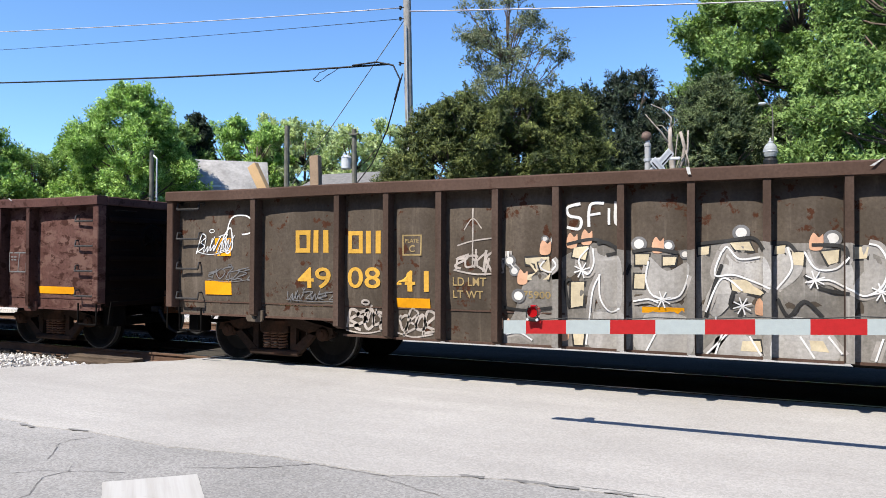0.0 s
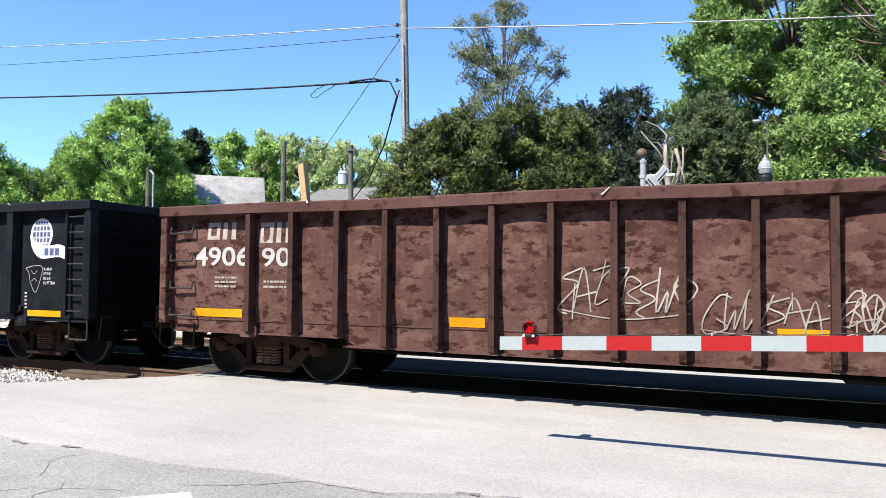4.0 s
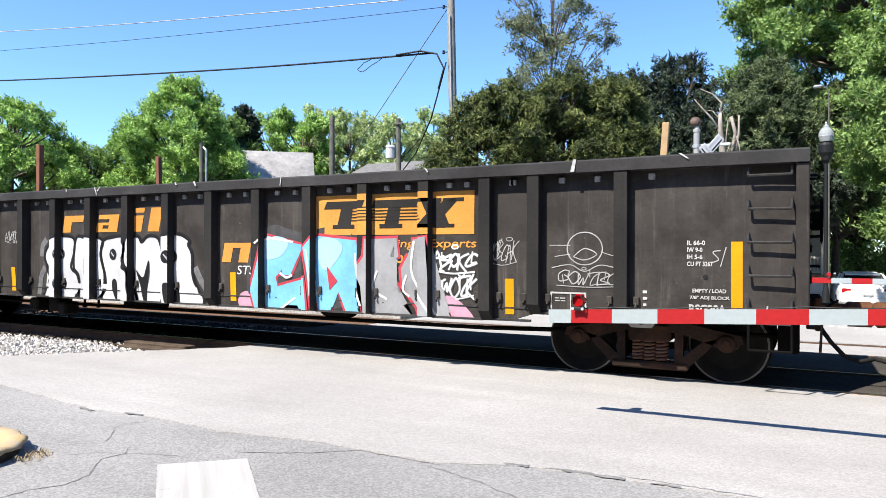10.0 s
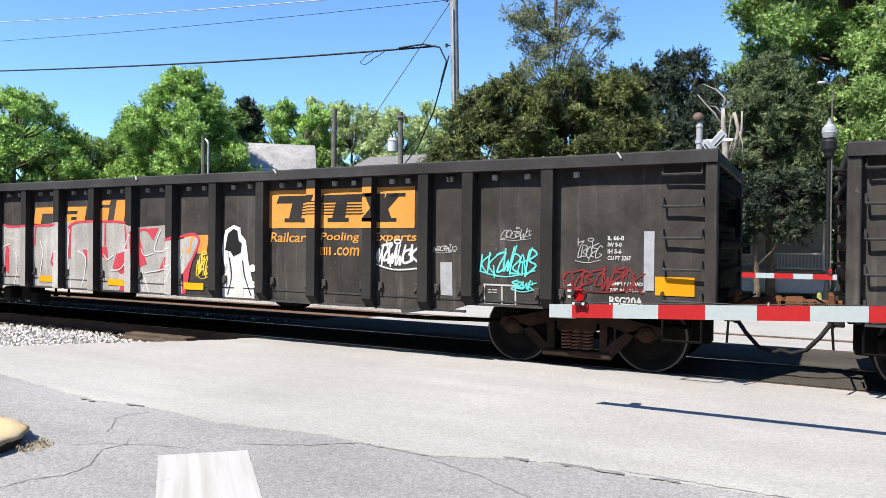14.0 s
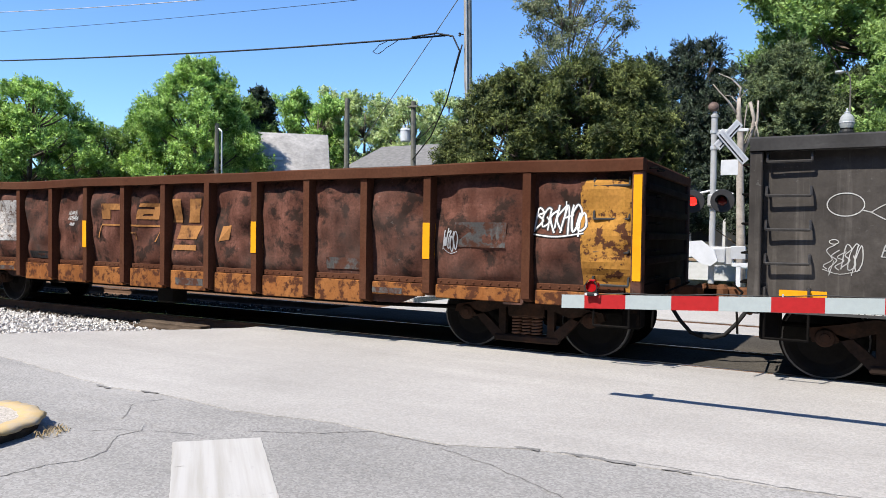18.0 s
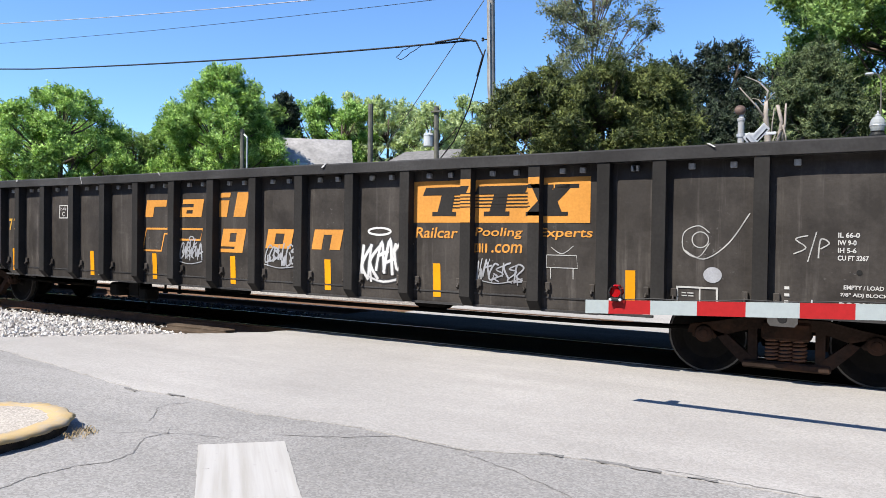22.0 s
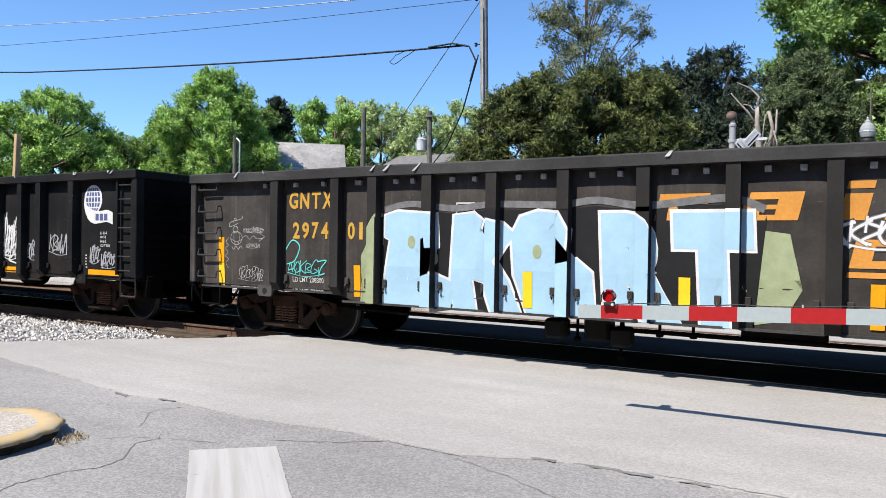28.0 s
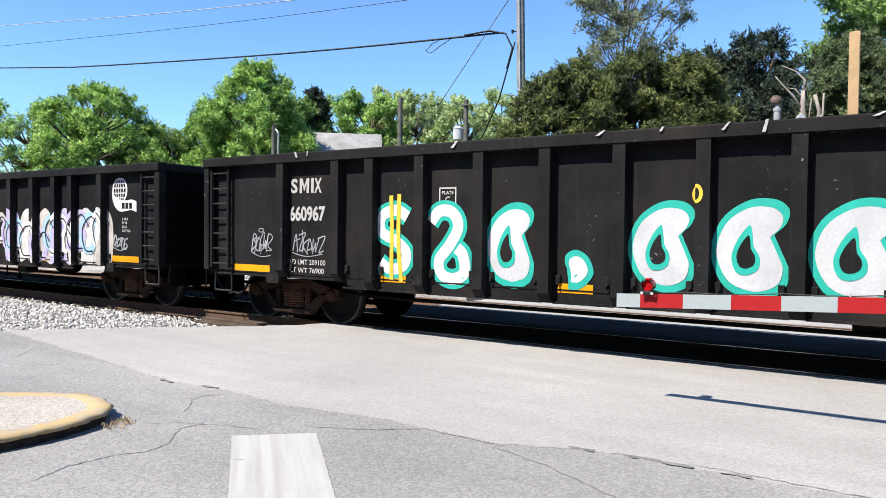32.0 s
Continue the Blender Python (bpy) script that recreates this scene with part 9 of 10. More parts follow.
cable("thick black overhead cable", [(-97.5, 17.72), (-45.24, 11.91), (-26.26, 10.41), (-13.87, 9.72)], 0.039, CABLE, 0.039, WIRE_Y - 0.26)
cable("hanging loop of spare black cable", [(-16.25, 9.86), (-16.9, 9.56), (-17.36, 9.33), (-17.62, 9.47), (-17.29, 9.72), (-16.77, 9.89)], 0.0156, CABLE, 0.026, WIRE_Y - 0.26)
cable("thick black overhead cable bound to the pole", [(-15.6, 9.83), (-14.43, 9.85), (-13.65, 9.63), (-13.33, 9.01), (-13.58, 8.19)], 0.0364, CABLE, 0, WIRE_Y - 0.33)
cable("bare aluminium wire overhead", [(-97.5, 20.84), (-38.35, 14.21), (-13.43, 12.04)], 0.0208, BARE_WIRE, 0.078, WIRE_Y - 0.13)
cable("bare aluminium wire overhead", [(-13, 11.84), (4.03, 9.97), (39, 7.06)], 0.0234, BARE_WIRE, 0.065, WIRE_Y - 0.13)
cable("thin black overhead wire", [(-97.5, 18.24), (-38.35, 13.2), (-13.43, 11.58)], 0.0117, CABLE, 0.078, WIRE_Y - 0.13)
cable("thin black overhead wire", [(-97.5, 25), (-38.48, 16.94), (-19.5, 14.15), (-13.26, 13.3)], 0.0182, BARE_WIRE, 0.065, WIRE_Y - 0.13)
cable("thin steel guy wire beside the pole", [(-13.21, 11.69), (-16.77, 7.45), (-23.4, -0.48)], 0.0169, OLD_POLE, 0, WIRE_Y)
thing("overhead_cable", "black drop cable to the transformer pole", "cable", group="overhead cables",
      shape=Shape().tube([(-13.26, 25.75, 9.27), (-13.59, 25.75, 8.19), (-14.2, 26.2, 7.1), (-15.6, 27.4, 5.9), (-18.0, 29.85, 5.2)], 0.030, 6), material=CABLE, smooth=True)


# ---- houses behind the trees ----
def window_unit(house, x0, x1, y, z0, z1):
    w = part("window", Shape().box(x0 - 0.09, x1 + 0.09, y - 0.05, y - 0.01, z0 - 0.09, z0, 0.008).box(x0 - 0.09, x1 + 0.09, y - 0.05, y - 0.01, z1, z1 + 0.09, 0.008)
             .box(x0 - 0.09, x0, y - 0.05, y - 0.01, z0, z1, 0.008).box(x1, x1 + 0.09, y - 0.05, y - 0.01, z0, z1, 0.008).box(x0, x1, y - 0.045, y - 0.015, (z0 + z1) / 2 - 0.03, (z0 + z1) / 2 + 0.03, 0.004), WHITE_BOARD, house, "white window frame")
    part("pane", Shape().box(x0, x1, y - 0.025, y - 0.012, z0, z1), PANE, w)


def gable_house(label, x0, x1, y0, y1, z_eave, z_ridge, wall, roof, along_x=True):
    h = thing("house", label, "house")
    zb = -1.3
    part("wall", Shape().box(x0, x1, y0, y1, zb, z_eave), wall, h)
    if along_x:
        ym = (y0 + y1) / 2
        s = Shape()
        o, t = 0.35, 0.10
        for g, ya in ((-1, y0 - o), (1, y1 + o)):
            k = (z_ridge - z_eave) / (ym - y0)
            ze = z_eave - k * o
            s.add([(x0 - o, ya, ze), (x1 + o, ya, ze), (x1 + o, ym, z_ridge), (x0 - o, ym, z_ridge), (x0 - o, ya, ze + t), (x1 + o, ya, ze + t), (x1 + o, ym, z_ridge + t), (x0 - o, ym, z_ridge + t)],
                  [(0, 1, 2, 3), (7, 6, 5, 4), (0, 4, 5, 1), (1, 5, 6, 2), (2, 6, 7, 3), (3, 7, 4, 0)])
        part("roof", s, roof, h)
        for xx in (x0 + 0.02, x1 - 0.12):
            part("gable", Shape().add([(xx, y0, z_eave), (xx, y1, z_eave), (xx, ym, z_ridge - 0.02), (xx + 0.1, y0, z_eave), (xx + 0.1, y1, z_eave), (xx + 0.1, ym, z_ridge - 0.02)], [(0, 1, 2), (5, 4, 3), (0, 3, 4, 1), (1, 4, 5, 2), (2, 5, 3, 0)]), wall, h)
    else:
        xm = (x0 + x1) / 2
        s = Shape()
        o, t = 0.3, 0.10
        k = (z_ridge - z_eave) / (xm - x0)
        for xa in (x0 - o, x1 + o):
            ze = z_eave - k * o
            s.add([(xa, y0 - o, ze), (xa, y1, ze), (xm, y1, z_ridge), (xm, y0 - o, z_ridge), (xa, y0 - o, ze + t), (xa, y1, ze + t), (xm, y1, z_ridge + t), (xm, y0 - o, z_ridge + t)],
                  [(0, 1, 2, 3), (7, 6, 5, 4), (0, 4, 5, 1), (1, 5, 6, 2), (2, 6, 7, 3), (3, 7, 4, 0)])
        part("roof", s, roof, h)
        part("gable", Shape().prism([(x0, z_eave), (x1, z_eave), (xm, z_ridge - 0.02)], y0, y0 + 0.12), wall, h)
    return h


h = gable_house("building with a dull grey metal roof", -2.55, 2.3, 0.0, 5.6, 5.5, 8.3, METAL_ROOF, METAL_ROOF)
part("roof_vent", Shape().box(-1.5, -0.4, 0.75, 1.05, 6.25, 6.5, 0.03), WHITE_BOARD, h)
h.matrix_basis = pose(-31.3, 36.2, 0, 0, 0, 41)
gable_house("brick house with a grey shingle roof", -26.2, -20.6, 36.0, 44.0, 5.6, 7.25, HOUSE_BRICK, SHINGLE)
h = gable_house("brick house with white windows under the trees", -16.5, -9.6, 48.0, 56.0, 4.2, 6.6, HOUSE_BRICK, SHINGLE)
window_unit(h, -10.85, -10.30, 48.0, 1.95, 3.3)
window_unit(h, -14.2, -13.4, 48.0, 1.95, 3.3)
h = gable_house("white house with a porch in the shade of cedars", -6.2, 0.6, 33.4, 36.8, 2.9, 4.2, GREY_SIDING, SHINGLE)
window_unit(h, -5.45, -4.7, 33.4, 1.4, 2.5)
window_unit(h, -3.2, -2.4, 33.4, 1.3, 2.4)
part("porch_skirt", Shape().box(-6.15, 0.5, 31.95, 32.05, -0.25, 0.56, 0.02), WHITE_BOARD, h, "white porch skirting")
part("porch_floor", Shape().box(-6.15, 0.5, 31.9, 33.4, 0.56, 0.66, 0.02), GREY_WOOD, h)
for x in (-6.1, -3.9, -1.5, 0.4):
    part("porch_post", Shape().box(x - 0.06, x + 0.06, 31.96, 32.08, 0.66, 2.75, 0.01), WHITE_BOARD, h)
part("porch_beam", Shape().box(-6.2, 0.5, 31.94, 32.10, 2.75, 2.95, 0.01), WHITE_BOARD, h)
part("porch_roof", Shape().add([(-6.4, 31.6, 2.9), (0.7, 31.6, 2.9), (0.7, 33.4, 3.5), (-6.4, 33.4, 3.5), (-6.4, 31.6, 3.0), (0.7, 31.6, 3.0), (0.7, 33.4, 3.6), (-6.4, 33.4, 3.6)], [(0, 1, 2, 3), (7, 6, 5, 4), (0, 4, 5, 1), (1, 5, 6, 2), (2, 6, 7, 3), (3, 7, 4, 0)]), SHINGLE, h)
part("handrail", Shape().box(-1.5, 0.4, 32.0, 32.06, 1.30, 1.37, 0.01).box(-1.5, 0.4, 32.0, 32.06, 0.72, 0.78, 0.01), WHITE_BOARD, h)
for k in range(15):
    part("baluster", Shape().box(-1.42 + 0.125 * k, -1.38 + 0.125 * k, 32.01, 32.05, 0.78, 1.30), WHITE_BOARD, h)

# small things on the far verge
for x in (0.15,):
    b = thing("bollard", "yellow-green marker post on the verge", "bollard", pose(x, 19.6, ground_z(x, 19.6)), group="marker posts")
    part("post", Shape().lathe([(0.055, 0.0), (0.055, 0.70), (0.04, 0.75), (0.0, 0.77)], 12), plain("lime_post_paint", (0.25, 0.28, 0.05), 0.6), b)
    part("band", Shape().lathe([(0.057, 0.54), (0.057, 0.62)], 12), WHITE_BOARD, b)
b = thing("utility_box", "dark green metal utility box in the grass", "utility box", pose(-7.0, 32.0, ground_z(-7.0, 32.0)))
part("case", Shape().box(-0.35, 0.35, -0.3, 0.3, 0.0, 0.75, 0.03), DARK_GREEN_PAINT, b)
part("lid", Shape().box(-0.37, 0.37, -0.32, 0.32, 0.75, 0.82, 0.02), DARK_GREEN_PAINT, b)


def loft(sections):
    """A closed skin through rings of equal count."""
    s, n = Shape(), len(sections[0])
    vs = [p for ring in sections for p in ring]
    fs = [(i * n + k, i * n + (k + 1) % n, (i + 1) * n + (k + 1) % n, (i + 1) * n + k) for i in range(len(sections) - 1) for k in range(n)]
    return s.add(vs, fs + [tuple(range(n)), tuple((len(sections) - 1) * n + k for k in range(n - 1, -1, -1))])


def sedan(label, x, y, turn, paint):
    """A parked four-door car; its own y points forwards, the tail is towards -y."""
    car = thing("parked_car", label, "car", pose(x, y, ground_z(x, y) + 0.04, 0, 0, turn), group="parked cars")
    ring = lambda yy, w, zb, zs, zt: [(-w * 0.86, yy, zb), (w * 0.86, yy, zb), (w, yy, zb + 0.14), (w, yy, zs - 0.16), (w * 0.95, yy, zs), (w * 0.80, yy, zt), (-w * 0.80, yy, zt), (-w * 0.95, yy, zs), (-w, yy, zs - 0.16), (-w, yy, zb + 0.14)]
    rows = [(-2.36, 0.74, 0.42, 0.70, 0.74), (-2.30, 0.84, 0.30, 0.90, 0.96), (-2.10, 0.89, 0.24, 0.98, 1.03), (-1.6, 0.91, 0.22, 0.98, 1.04), (0.9, 0.91, 0.22, 0.93, 1.0), (1.6, 0.90, 0.22, 0.86, 0.92), (2.2, 0.85, 0.24, 0.72, 0.78), (2.36, 0.72, 0.36, 0.60, 0.64)]
    part("body", loft([ring(*r) for r in rows]), paint, car)
    roof = lambda yy, w, z0, z1: [(-w * 1.0, yy, z0), (w * 1.0, yy, z0), (w * 0.80, yy, z1 - 0.05), (w * 0.70, yy, z1), (-w * 0.70, yy, z1), (-w * 0.80, yy, z1 - 0.05)]
    part("glasshouse", loft([roof(-1.75, 0.80, 0.98, 1.06), roof(-1.0, 0.83, 0.98, 1.40), roof(0.1, 0.83, 0.98, 1.44), roof(1.15, 0.80, 0.96, 1.02)]), PANE, car, "dark car windows")
    part("roof", loft([[(-0.60, yy, z - 0.04), (0.60, yy, z - 0.04), (0.56, yy, z + 0.02), (-0.56, yy, z + 0.02)] for yy, z in ((-1.1, 1.37), (-0.8, 1.42), (0.0, 1.445), (0.3, 1.40))]), paint, car)
    for g in (-1, 1):
        for y0, y1, z0, z1 in ((-1.72, -1.02, 1.04, 1.38), (-0.35, -0.30, 1.0, 1.41), (0.32, 1.12, 1.37, 1.02)):
            part("pillar", Shape().tube([(g * 0.80, y0, z0), (g * 0.66, y1, z1)], 0.045, 6), paint, car)
        for yy in (-1.38, 1.40):
            w = part("wheel", Shape().lathe([(0.20, -0.10), (0.30, -0.10), (0.325, -0.07), (0.325, 0.07), (0.30, 0.10), (0.20, 0.10)], 22, pose(g * 0.83, yy, 0.325, 0, 90, 0)), HOSE, car, "black tyre")
            part("rim", Shape().lathe([(0.0, g * 0.085), (0.05, g * 0.09), (0.19, g * 0.075), (0.205, g * 0.10), (0.205, 0.0)], 18, pose(g * 0.83, yy, 0.325, 0, 90, 0)), GALV, w, "silver alloy rim")
        part("tail_light", Shape().box(g * 0.66 - 0.16, g * 0.66 + 0.16, -2.34, -2.22, 0.72, 0.90, 0.03), GLOW_RED, car, "red tail light")
        part("mirror", Shape().box(g * 0.98 - 0.08, g * 0.98 + 0.08, 0.62, 0.74, 0.96, 1.08, 0.03), paint, car)
    part("bumper", Shape().box(-0.80, 0.80, -2.42, -2.2, 0.34, 0.60, 0.06), paint, car)
    part("number_plate", Shape().box(-0.16, 0.16, -2.435, -2.41, 0.66, 0.78, 0.004), WHITE_BOARD, car)
    return car


CAR_SILVER = plain("silver_car_paint", (0.56, 0.57, 0.58), 0.3, 0.3, 0.05, 4, 0)
CAR_WHITE = plain("white_car_paint", (0.74, 0.75, 0.76), 0.3, 0, 0.05, 4, 0)
sedan("silver parked sedan seen from behind on the grass", -10.75, 41.2, -6, CAR_SILVER)
sedan("white parked car on the street behind the crossing", 1.65, 32.3, 4, CAR_WHITE)

# ---- trees, houses and poles behind the tracks ----
def leaf_mat(name, low, high, trans=0.35, deep=0.55):
    """Leaves that differ one from the next, and from bough to bough."""
    n = Nodes(name)
    rnd = n.node("NewGeometry").outputs["Random Per Island"]
    col = n.mix(rnd, low, high)
    col = n.mix(n.ramp(n.noise(1.6, 5), [(0.42, 0.0), (0.58, 1.0)]), col, n.mix(rnd, tuple(c * deep for c in low), low))
    n.done(col, 0.6, 0, 0.16)
    tr = n.node("BsdfTranslucent")
    n.put(tr.inputs["Color"], n.mix(1.0, col, (1.15, 1.2, 0.7), "MULTIPLY"))
    mx = n.node("MixShader", Fac=trans)
    n.tree.links.new(n.bsdf.outputs[0], mx.inputs[1])
    n.tree.links.new(tr.outputs[0], mx.inputs[2])
    n.tree.links.new(mx.outputs[0], n.out.inputs[0])
    return n.mat


SPRING_GREEN = leaf_mat("fresh_spring_leaves", (0.16, 0.29, 0.065), (0.6, 0.79, 0.29), 0.36, 0.5)
MID_GREEN = leaf_mat("mid_green_leaves", (0.13, 0.215, 0.06), (0.38, 0.52, 0.19), 0.34, 0.5)
OLIVE = leaf_mat("olive_cedar_sprays", (0.042, 0.06, 0.02), (0.245, 0.275, 0.088), 0.18, 0.5)
DARK_GREEN = leaf_mat("dark_cedar_sprays", (0.013, 0.022, 0.015), (0.095, 0.125, 0.075), 0.1, 0.5)
GREY_GREEN = leaf_mat("grey_green_cedar_sprays", (0.05, 0.075, 0.036), (0.25, 0.3, 0.14), 0.18, 0.5)
SPARSE_GREEN = leaf_mat("pale_spring_leaves", (0.32, 0.4, 0.2), (0.62, 0.69, 0.42), 0.45, 0.65)
SPARSE = leaf_mat("thin_budding_leaves", (0.12, 0.14, 0.085), (0.33, 0.35, 0.235), 0.35, 0.55)
BARK = plain("grey_brown_bark", (0.13, 0.10, 0.08), 0.9, 0, 0.4, 6, 0.8)


def leaves_mesh(name, centres, normals, sizes, material, rng, ratio=0.55, along=None):
    """Many small pointed leaf blades as one mesh."""
    n = len(centres)
    a = rng.normal(size=(n, 3)) if along is None else along + rng.normal(size=(n, 3)) * 0.35
    a /= np.linalg.norm(a, axis=1, keepdims=True)
    b = np.cross(a, normals)
    b /= np.maximum(np.linalg.norm(b, axis=1, keepdims=True), 1e-6)
    s = sizes[:, None]
    pts = np.stack([centres - a * s * 0.7 + b * s * ratio, centres - a * s * 0.7 - b * s * ratio, centres + a * s * 1.3], 1).reshape(-1, 3)
    me = bpy.data.meshes.new(name)
    me.vertices.add(3 * n)
    me.vertices.foreach_set("co", pts.astype(np.float32).ravel())
    me.loops.add(3 * n)
    me.loops.foreach_set("vertex_index", np.arange(3 * n, dtype=np.int32))
    me.polygons.add(n)
    me.polygons.foreach_set("loop_start", np.arange(0, 3 * n, 3, dtype=np.int32))
    me.polygons.foreach_set("loop_total", np.full(n, 3, dtype=np.int32))
    me.materials.append(material)
    me.update(calc_edges=True)
    return me


def tree(label, x, y, height, blobs, material, seed, count=22000, leaf=0.08, trunk_r=0.22, lift=0.5, spray=0.55, wide=0.14, lean=0.0, shell=0.45, category="tree", per=26, ratio=0.5, twigs=6):
    """Trunk and limbs, and a crown of leafy twigs round the given blobs (dx, dy, z, rx, ry, rz); lift turns the twigs up or down."""
    rng, rnd = np.random.default_rng(seed), random.Random(seed)
    z0 = ground_z(x, y) - 0.1
    e = thing("tree", label, category, pose(x, y, 0))
    trunk_top = height * 0.86
    pts = [(lean * k / 6 + rnd.uniform(-0.08, 0.08), rnd.uniform(-0.08, 0.08), z0 + (trunk_top - z0) * k / 6) for k in range(7)]
    part("trunk", Shape().tube(pts, trunk_r, 8, trunk_r * 0.2), BARK, e, smooth=True)
    vol = np.array([b[3] * b[4] * b[5] for b in blobs]) ** 0.72
    cs, ns, ds = [], [], []
    for (dx, dy, z, rx, ry, rz), w in zip(blobs, vol / vol.sum()):
        k = min(5, max(1, int(6 * (z - rz * 0.6 - math.hypot(dx, dy) * 0.35 - z0) / max(0.5, trunk_top - z0))))
        p0 = Vector(pts[k])
        p1 = Vector((dx, dy, z))
        mid = p0.lerp(p1, 0.5) + Vector((0, 0, -0.06 * (p1 - p0).length))
        s = Shape().tube([p0, mid, p1], trunk_r * 0.30, 5, trunk_r * 0.08)
        for _ in range(twigs):
            d = Vector((rnd.gauss(0, 1) * rx, rnd.gauss(0, 1) * ry, rnd.gauss(0, 1) * rz)) * 0.6
            s.tube([mid.lerp(p1, rnd.uniform(0.3, 1.0)), p1 + d], trunk_r * 0.09, 4, trunk_r * 0.03, False)
        part("limb", s, BARK, e, smooth=True)
        nc = max(4, int(count * w / per))
        u = rng.normal(size=(nc, 3))
        u /= np.linalg.norm(u, axis=1, keepdims=True)
        r = (shell + (1 - shell) * rng.random((nc, 1))) ** 0.7 * (1 + 0.12 * np.clip(rng.normal(size=(nc, 1)), -2, 1.6))
        c = u * r * np.array([rx, ry, rz]) + np.array([dx, dy, z])
        d = u * 0.8 + rng.normal(size=(nc, 3)) * 0.45 + np.array([0, 0, lift])
        d /= np.linalg.norm(d, axis=1, keepdims=True)
        t = rng.random((nc, per, 1))
        length = spray * (0.6 + 0.8 * rng.random((nc, 1, 1)))
        p = c[:, None, :] + d[:, None, :] * (t - 0.35) * length + np.clip(rng.normal(size=(nc, per, 3)), -2, 2) * wide * (1.15 - 0.75 * t)
        cs.append(p.reshape(-1, 3))
        ns.append(np.repeat(u, per, 0) * 0.6 + rng.normal(size=(nc * per, 3)) * 0.5 + np.array([-0.12, -0.35, 0.6]))
        ds.append(np.repeat(d, per, 0))
    c, nrm, along = np.concatenate(cs), np.concatenate(ns), np.concatenate(ds)
    keep = c[:, 2] > z0 + 0.3
    c, nrm, along = c[keep], nrm[keep], along[keep]
    nrm /= np.linalg.norm(nrm, axis=1, keepdims=True)
    along = along + rng.normal(size=along.shape) * 0.6
    sz = leaf * (0.6 + 0.8 * rng.random(len(c)))
    part("crown", leaves_mesh("crown", c, nrm, sz, material, rng, ratio, along), material, e)
    return e


ROUND = ((0.0, 0.62), (0.25, 0.95), (0.5, 1.0), (0.75, 0.78), (1.0, 0.25))
CONE = ((0.0, 1.0), (0.3, 0.95), (0.6, 0.70), (0.85, 0.40), (1.0, 0.12))
FLAT = ((0.0, 0.7), (0.4, 1.0), (0.8, 0.95), (1.0, 0.62))
HEAP = ((0.0, 1.0), (0.5, 1.0), (0.8, 0.80), (0.95, 0.45), (1.0, 0.2))
SLOPE = ((0.0, 1.0), (0.45, 0.95), (0.65, 0.74), (0.85, 0.52), (1.0, 0.22))


def boughs(seed, w, z0, z1, n=34, profile=ROUND, size=(0.16, 0.30), thin=0.8):
    """Uneven boughs that fill a crown between two heights; profile gives its half width at each height."""
    rnd, out = random.Random(seed), []
    for k in range(n):
        f = ((k + rnd.random()) / n) ** 0.9
        ww = w * np.interp(f, [p[0] for p in profile], [p[1] for p in profile])
        r = max(0.32, w * rnd.uniform(*size) * (1.0 - 0.35 * f))
        a = k * 2.4 + rnd.uniform(-0.5, 0.5)
        d = max(0.0, ww - r * 0.8) * math.sqrt(rnd.uniform(0.30, 1.0)) * rnd.uniform(0.85, 1.12)
        out.append((d * math.cos(a), d * math.sin(a), z0 + (z1 - z0) * f - r * 0.4 * f, r, r, r * thin * rnd.uniform(0.75, 1.0)))
    return out


# placed by their bearing (x over y) and distance
def at(bearing, y):
    return bearing * y, y


T = [("tall spring-green broadleaf tree behind the track", -1.10, 32, 12.3, 4.9, 2.6, 12.2, SPRING_GREEN, 110000, SLOPE),
     ("spring-green broadleaf tree at the edge of the wood", -1.65, 25, 10.3, 4.3, 2.2, 10.1, SPRING_GREEN, 90000, HEAP),
     ("leafy tree standing back in the wood", -1.60, 29, 9.4, 4.4, 1.2, 9.2, SPRING_GREEN, 60000, HEAP),
     ("leafy tree at the edge of the wood", -1.97, 26, 10.2, 4.2, 1.8, 9.9, SPRING_GREEN, 40000, FLAT),
     ("small leafy tree behind the houses", -1.225, 33, 10.6, 4.2, 1.8, 10.5, SPRING_GREEN, 70000, SLOPE),
     ("dark evergreen behind the houses", -0.938, 43, 12.9, 2.5, 5.0, 12.8, DARK_GREEN, 50000, CONE),
     ("leafy tree behind the houses", -0.80, 46, 13.0, 4.0, 4.0, 12.7, SPRING_GREEN, 40000, FLAT),
     ("pale thinly leaved tree behind the houses", -0.70, 48, 13.1, 3.0, 4.0, 12.9, SPARSE_GREEN, 24000, FLAT),
     ("pale thinly leaved tree behind the houses", -0.60, 46, 11.9, 2.7, 4.0, 11.7, SPARSE_GREEN, 20000, FLAT),
     ("leafy tree behind the houses", -0.865, 50, 13.8, 4.6, 4.0, 13.7, SPRING_GREEN, 30000, FLAT),
     ("pale thinly leaved tree behind the houses", -0.755, 50, 13.9, 2.6, 5.0, 13.8, SPARSE_GREEN, 22000, FLAT),
     ("pale thinly leaved tree behind the houses", -0.65, 50, 12.6, 2.6, 4.0, 12.4, SPARSE_GREEN, 20000, FLAT),
     ("pale thinly leaved tree behind the houses", -0.54, 48, 12.3, 2.8, 3.0, 12.1, SPARSE_GREEN, 22000, FLAT),
     ("leafy tree beside the track", -1.37, 30, 8.2, 3.4, 1.0, 8.0, MID_GREEN, 36000, HEAP),
     ("blue-green leafy tree behind the track", -0.995, 41, 13.0, 3.6, 3.0, 12.0, MID_GREEN, 50000, HEAP)]
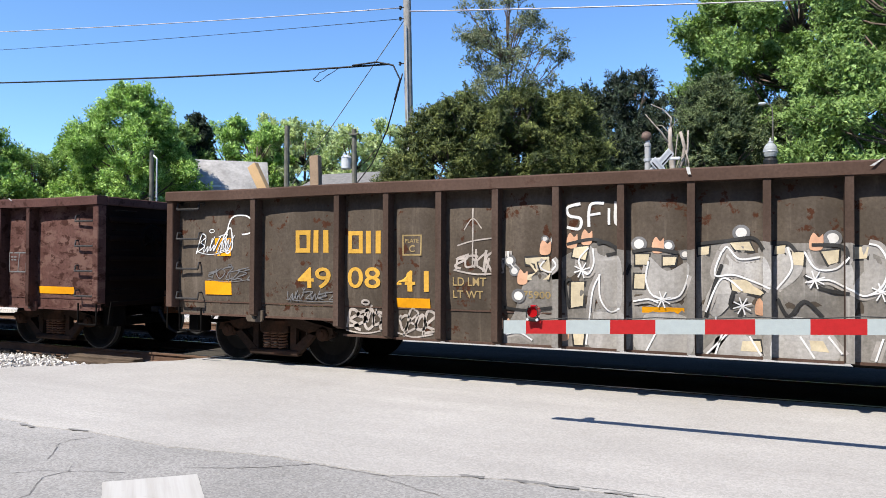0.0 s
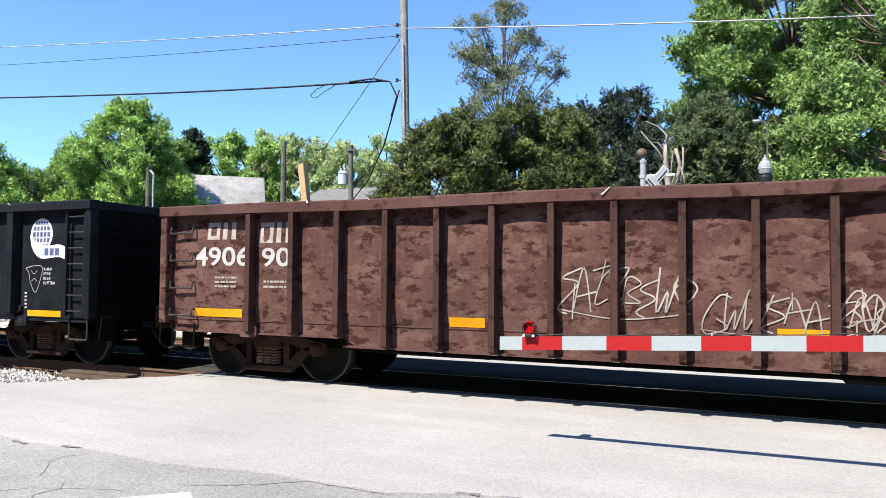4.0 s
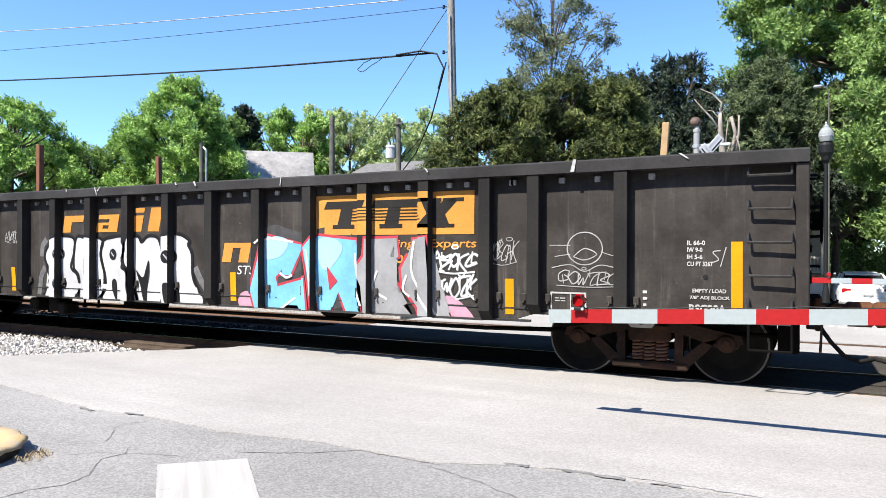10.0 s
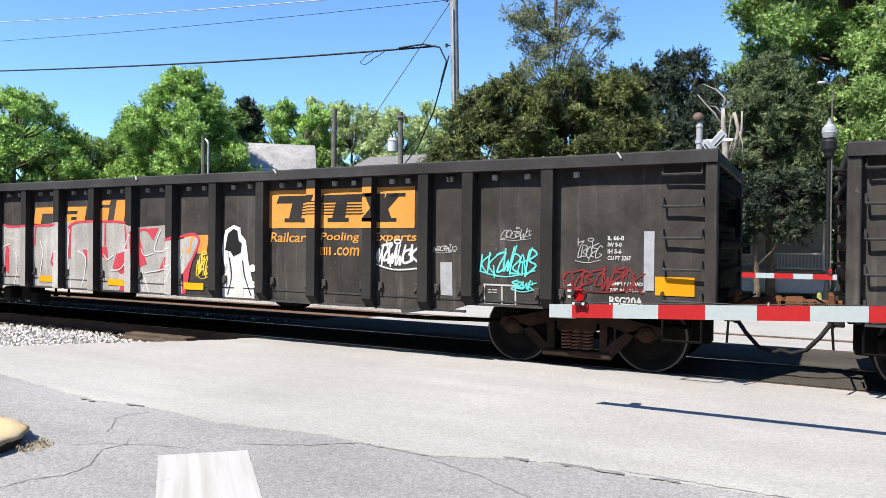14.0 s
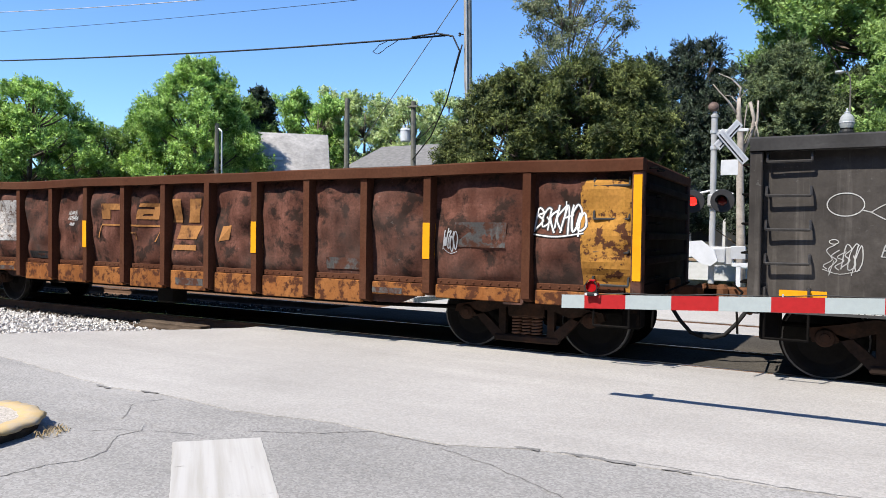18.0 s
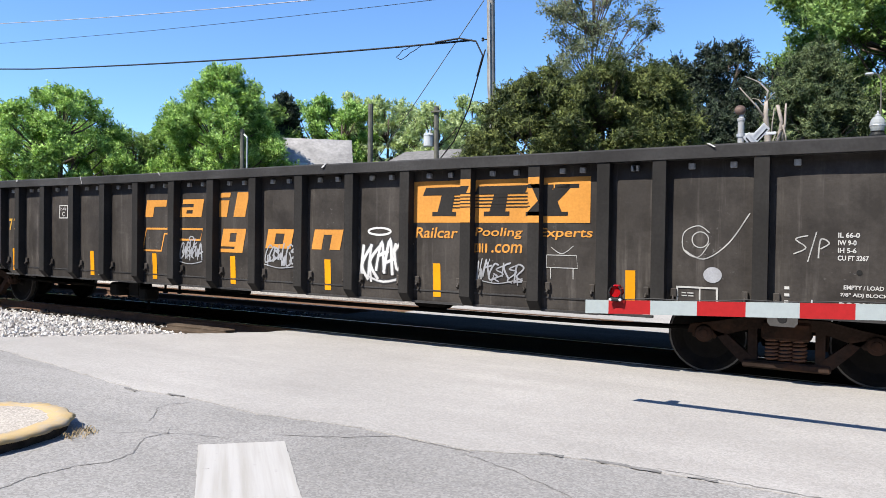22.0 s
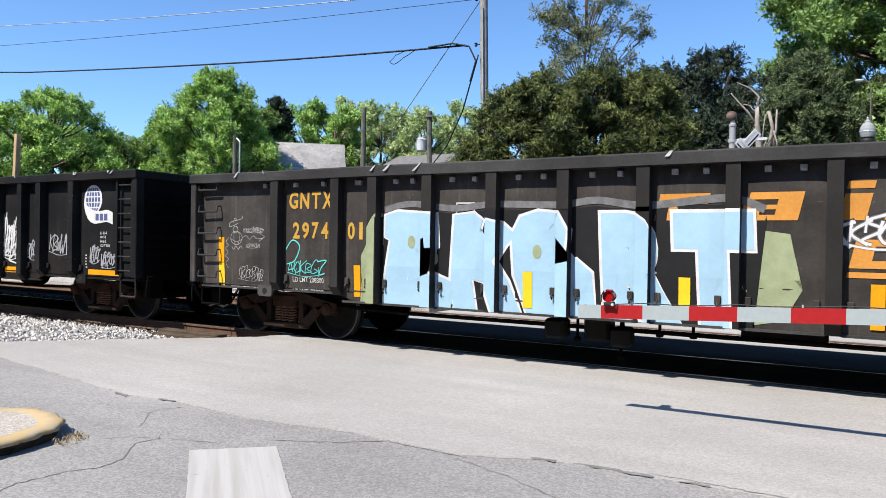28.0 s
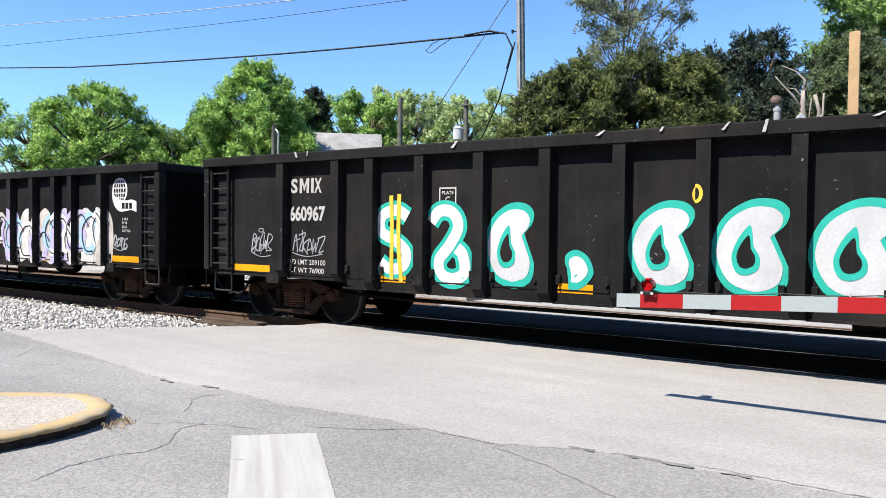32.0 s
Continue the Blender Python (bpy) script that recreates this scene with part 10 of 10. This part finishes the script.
for i, (label, b, y, h, w, z0, z1, mat, cnt, prof) in enumerate(T):
    x, y = at(b, y)
    far = y > 40
    tree(label, x, y, h, boughs(10 + i, w, z0, z1, 34 if far else 72, prof, (0.14, 0.26) if far else (0.11, 0.21), 0.7), mat, 100 + i, cnt, 0.12 if far else 0.085, 0.25, 0.55, 0.8 if far else 0.6, 0.16, shell=0.5)
x, y = at(-0.340, 40)
rnd_t, layers = random.Random(31), []
for k in range(96):
    f = rnd_t.random()
    a = rnd_t.uniform(0, 6.283)
    wide = 4.6 * (1 - 0.62 * f ** 1.8) * (0.80 + 0.34 * math.sin(f * 9 + (2.4 if math.cos(a) > 0 else 0.3)))
    reach = wide * math.sqrt(rnd_t.random())
    r = rnd_t.uniform(0.30, 0.70)
    layers.append((reach * math.cos(a), reach * math.sin(a), 7.6 + 10.3 * f, r, r, r * rnd_t.uniform(0.5, 1.0)))
tree("tall thinly leaved tree behind the cedars", x, y, 18.9, layers, SPARSE, 131, 30000, 0.075, 0.17, 0.1, 0.55, 0.13, shell=0.2, per=14, twigs=9)
CEDARS = [(-0.520, 23.4, 5.5, 1.0, 0.6, OLIVE), (-0.462, 23.4, 7.3, 1.9, 0.6, OLIVE), (-0.405, 23.0, 7.6, 2.3, 0.6, OLIVE), (-0.325, 23.4, 7.6, 2.3, 3.4, OLIVE), (-0.255, 24.2, 7.5, 1.8, 3.9, OLIVE),
          (-0.158, 38.5, 11.8, 3.2, 3.4, DARK_GREEN), (-0.220, 38.5, 11.0, 3.4, 5.2, DARK_GREEN), (-0.085, 38.5, 10.2, 3.6, 3.4, DARK_GREEN), (-0.050, 31.3, 9.3, 2.5, 3.0, GREY_GREEN), (0.027, 35.4, 8.8, 3.1, 3.3, GREY_GREEN)]
for i, (b, y, h, w, low, m) in enumerate(CEDARS):
    x, y = at(b, y)
    crown = boughs(50 + i, w, low, h, 54, HEAP if m is not GREY_GREEN else SLOPE, (0.13, 0.27), 0.6)
    if m is DARK_GREEN:
        crown += [(q, -4.6 + 0.6 * (k % 2), 5.6 + 0.5 * (k % 3), 1.4, 1.1, 0.9) for k, q in enumerate((-2.4, -1.2, 0.0, 1.2, 2.4))]
    tree("dense dark cedar beside the crossing" if m is not GREY_GREEN else "grey-green cedar behind the post lamp", x, y, h, crown, m, 150 + i, 85000 if m is OLIVE else 75000, 0.062 if y < 26 else 0.075 if y < 35 else 0.095, 0.20, -0.35 if m is OLIVE else 0.15, 0.6 if y < 26 else 0.75, 0.07 if y < 26 else 0.085, shell=0.45, per=34, ratio=0.30)
for i, (b, y, h, w, low, cnt) in enumerate([(0.05, 39, 18.2, 7.0, 4.5, 260000), (0.175, 27.5, 13.2, 4.6, 1.6, 140000), (0.33, 28, 12.5, 4.3, 1.6, 50000)]):
    x, y = at(b, y)
    tree("large leafy tree with dark inner branches", x, y, h, boughs(70 + i, w, low, h, 170 if i == 0 else 95, HEAP, (0.11, 0.20), 0.55), MID_GREEN, 170 + i, cnt, 0.095 if i == 0 else 0.075, 0.20, 0.35, 0.65, 0.15, shell=0.4, twigs=8)

rnd_u = random.Random(44)
under = [(-2.6 + 0.62 * k, rnd_u.uniform(-0.4, 0.4), 2.35 + 0.8 * (k % 3) * 0.9 + rnd_u.uniform(-0.1, 0.1), 0.75, 0.5, 0.5) for k in range(9)] + [(-2.3 + 0.8 * k, 0.2, 3.9, 0.7, 0.5, 0.45) for k in range(7)]
tree("small dark tree hanging over the porch", -1.9, 29.2, 4.8, under, DARK_GREEN, 190, 40000, 0.065, 0.14, 0.0, 0.5, 0.10, shell=0.4, per=34)


def thicket(name, label, spans, material, seed, count, leaf):
    """Low bushes and far woods: leaf clumps under an uneven top; spans of (x0, x1, y0, y1, height)."""
    rng = np.random.default_rng(seed)
    area = np.array([(b - a) * h for a, b, c, d, h in spans])
    cs = []
    for (x0, x1, y0, y1, h), w in zip(spans, area / area.sum()):
        nc = max(8, int(count * w / 30))
        x, y = rng.uniform(x0, x1, nc), rng.uniform(y0, y1, nc)
        top = h * (0.62 + 0.24 * np.sin(x * 0.9 + seed) * np.cos(y * 0.7) + 0.18 * rng.random(nc))
        z = top * rng.random(nc) ** 0.6 - 0.8
        c = np.stack([x, y, z], 1)[:, None, :] + rng.normal(size=(nc, 30, 3)) * np.array([0.35, 0.35, 0.25])
        cs.append(c.reshape(-1, 3))
    c = np.concatenate(cs)
    nrm = rng.normal(size=c.shape) + np.array([0, -0.3, 0.6])
    nrm /= np.linalg.norm(nrm, axis=1, keepdims=True)
    ob = new(name, leaves_mesh(name, c, nrm, leaf * (0.6 + 0.8 * rng.random(len(c))), material, rng))
    return tagged(ob, label, "bushes" if "bush" in name else "woods", kind="stuff")


thicket("bushes", "tangled leafy bushes below the trees", [(-24, -13.5, 30, 36, 2.6), (-7.6, -6.6, 33.5, 36, 2.0), (0.8, 14, 37, 42, 4.0), (-40, -24, 31, 35, 2.5), (3.8, 14, 24, 30, 3.0)], MID_GREEN, 5, 60000, 0.09)
thicket("far_woods", "dark wall of far woodland", [(-90, -34, 44, 56, 9.0), (-34, -12, 52, 60, 8.5), (-14, 36, 50, 62, 11.0), (12, 40, 30, 44, 9.0)], MID_GREEN, 6, 90000, 0.22)

# ---- motion ----
# seconds and metres gone by the whole train
TRAVEL = [(0.0, 0.0), (4.0, 21.53), (8.0, 42.63), (12.0, 63.34), (16.0, 83.81), (20.0, 104.23), (24.0, 124.77), (28.0, 145.50), (32.0, 166.33)]


def motions():
    for car, x0 in TRAIN:
        walk(car, [(t, pose(x0 + s, TRACK_Y, 0)) for t, s in TRAVEL])
    spin = []
    for k in range(257):
        t = k * 0.125
        j = min(7, int(t // 4))
        (t0, s0), (t1, s1) = TRAVEL[j], TRAVEL[j + 1]
        spin.append((t, math.degrees((s0 + (s1 - s0) * (t - t0) / (t1 - t0)) / 0.457)))
    for wheelset, x in TURNING:
        walk(wheelset, [(t, pose(x, 0, 0.457, 0, a, 0)) for t, a in spin])


motions()
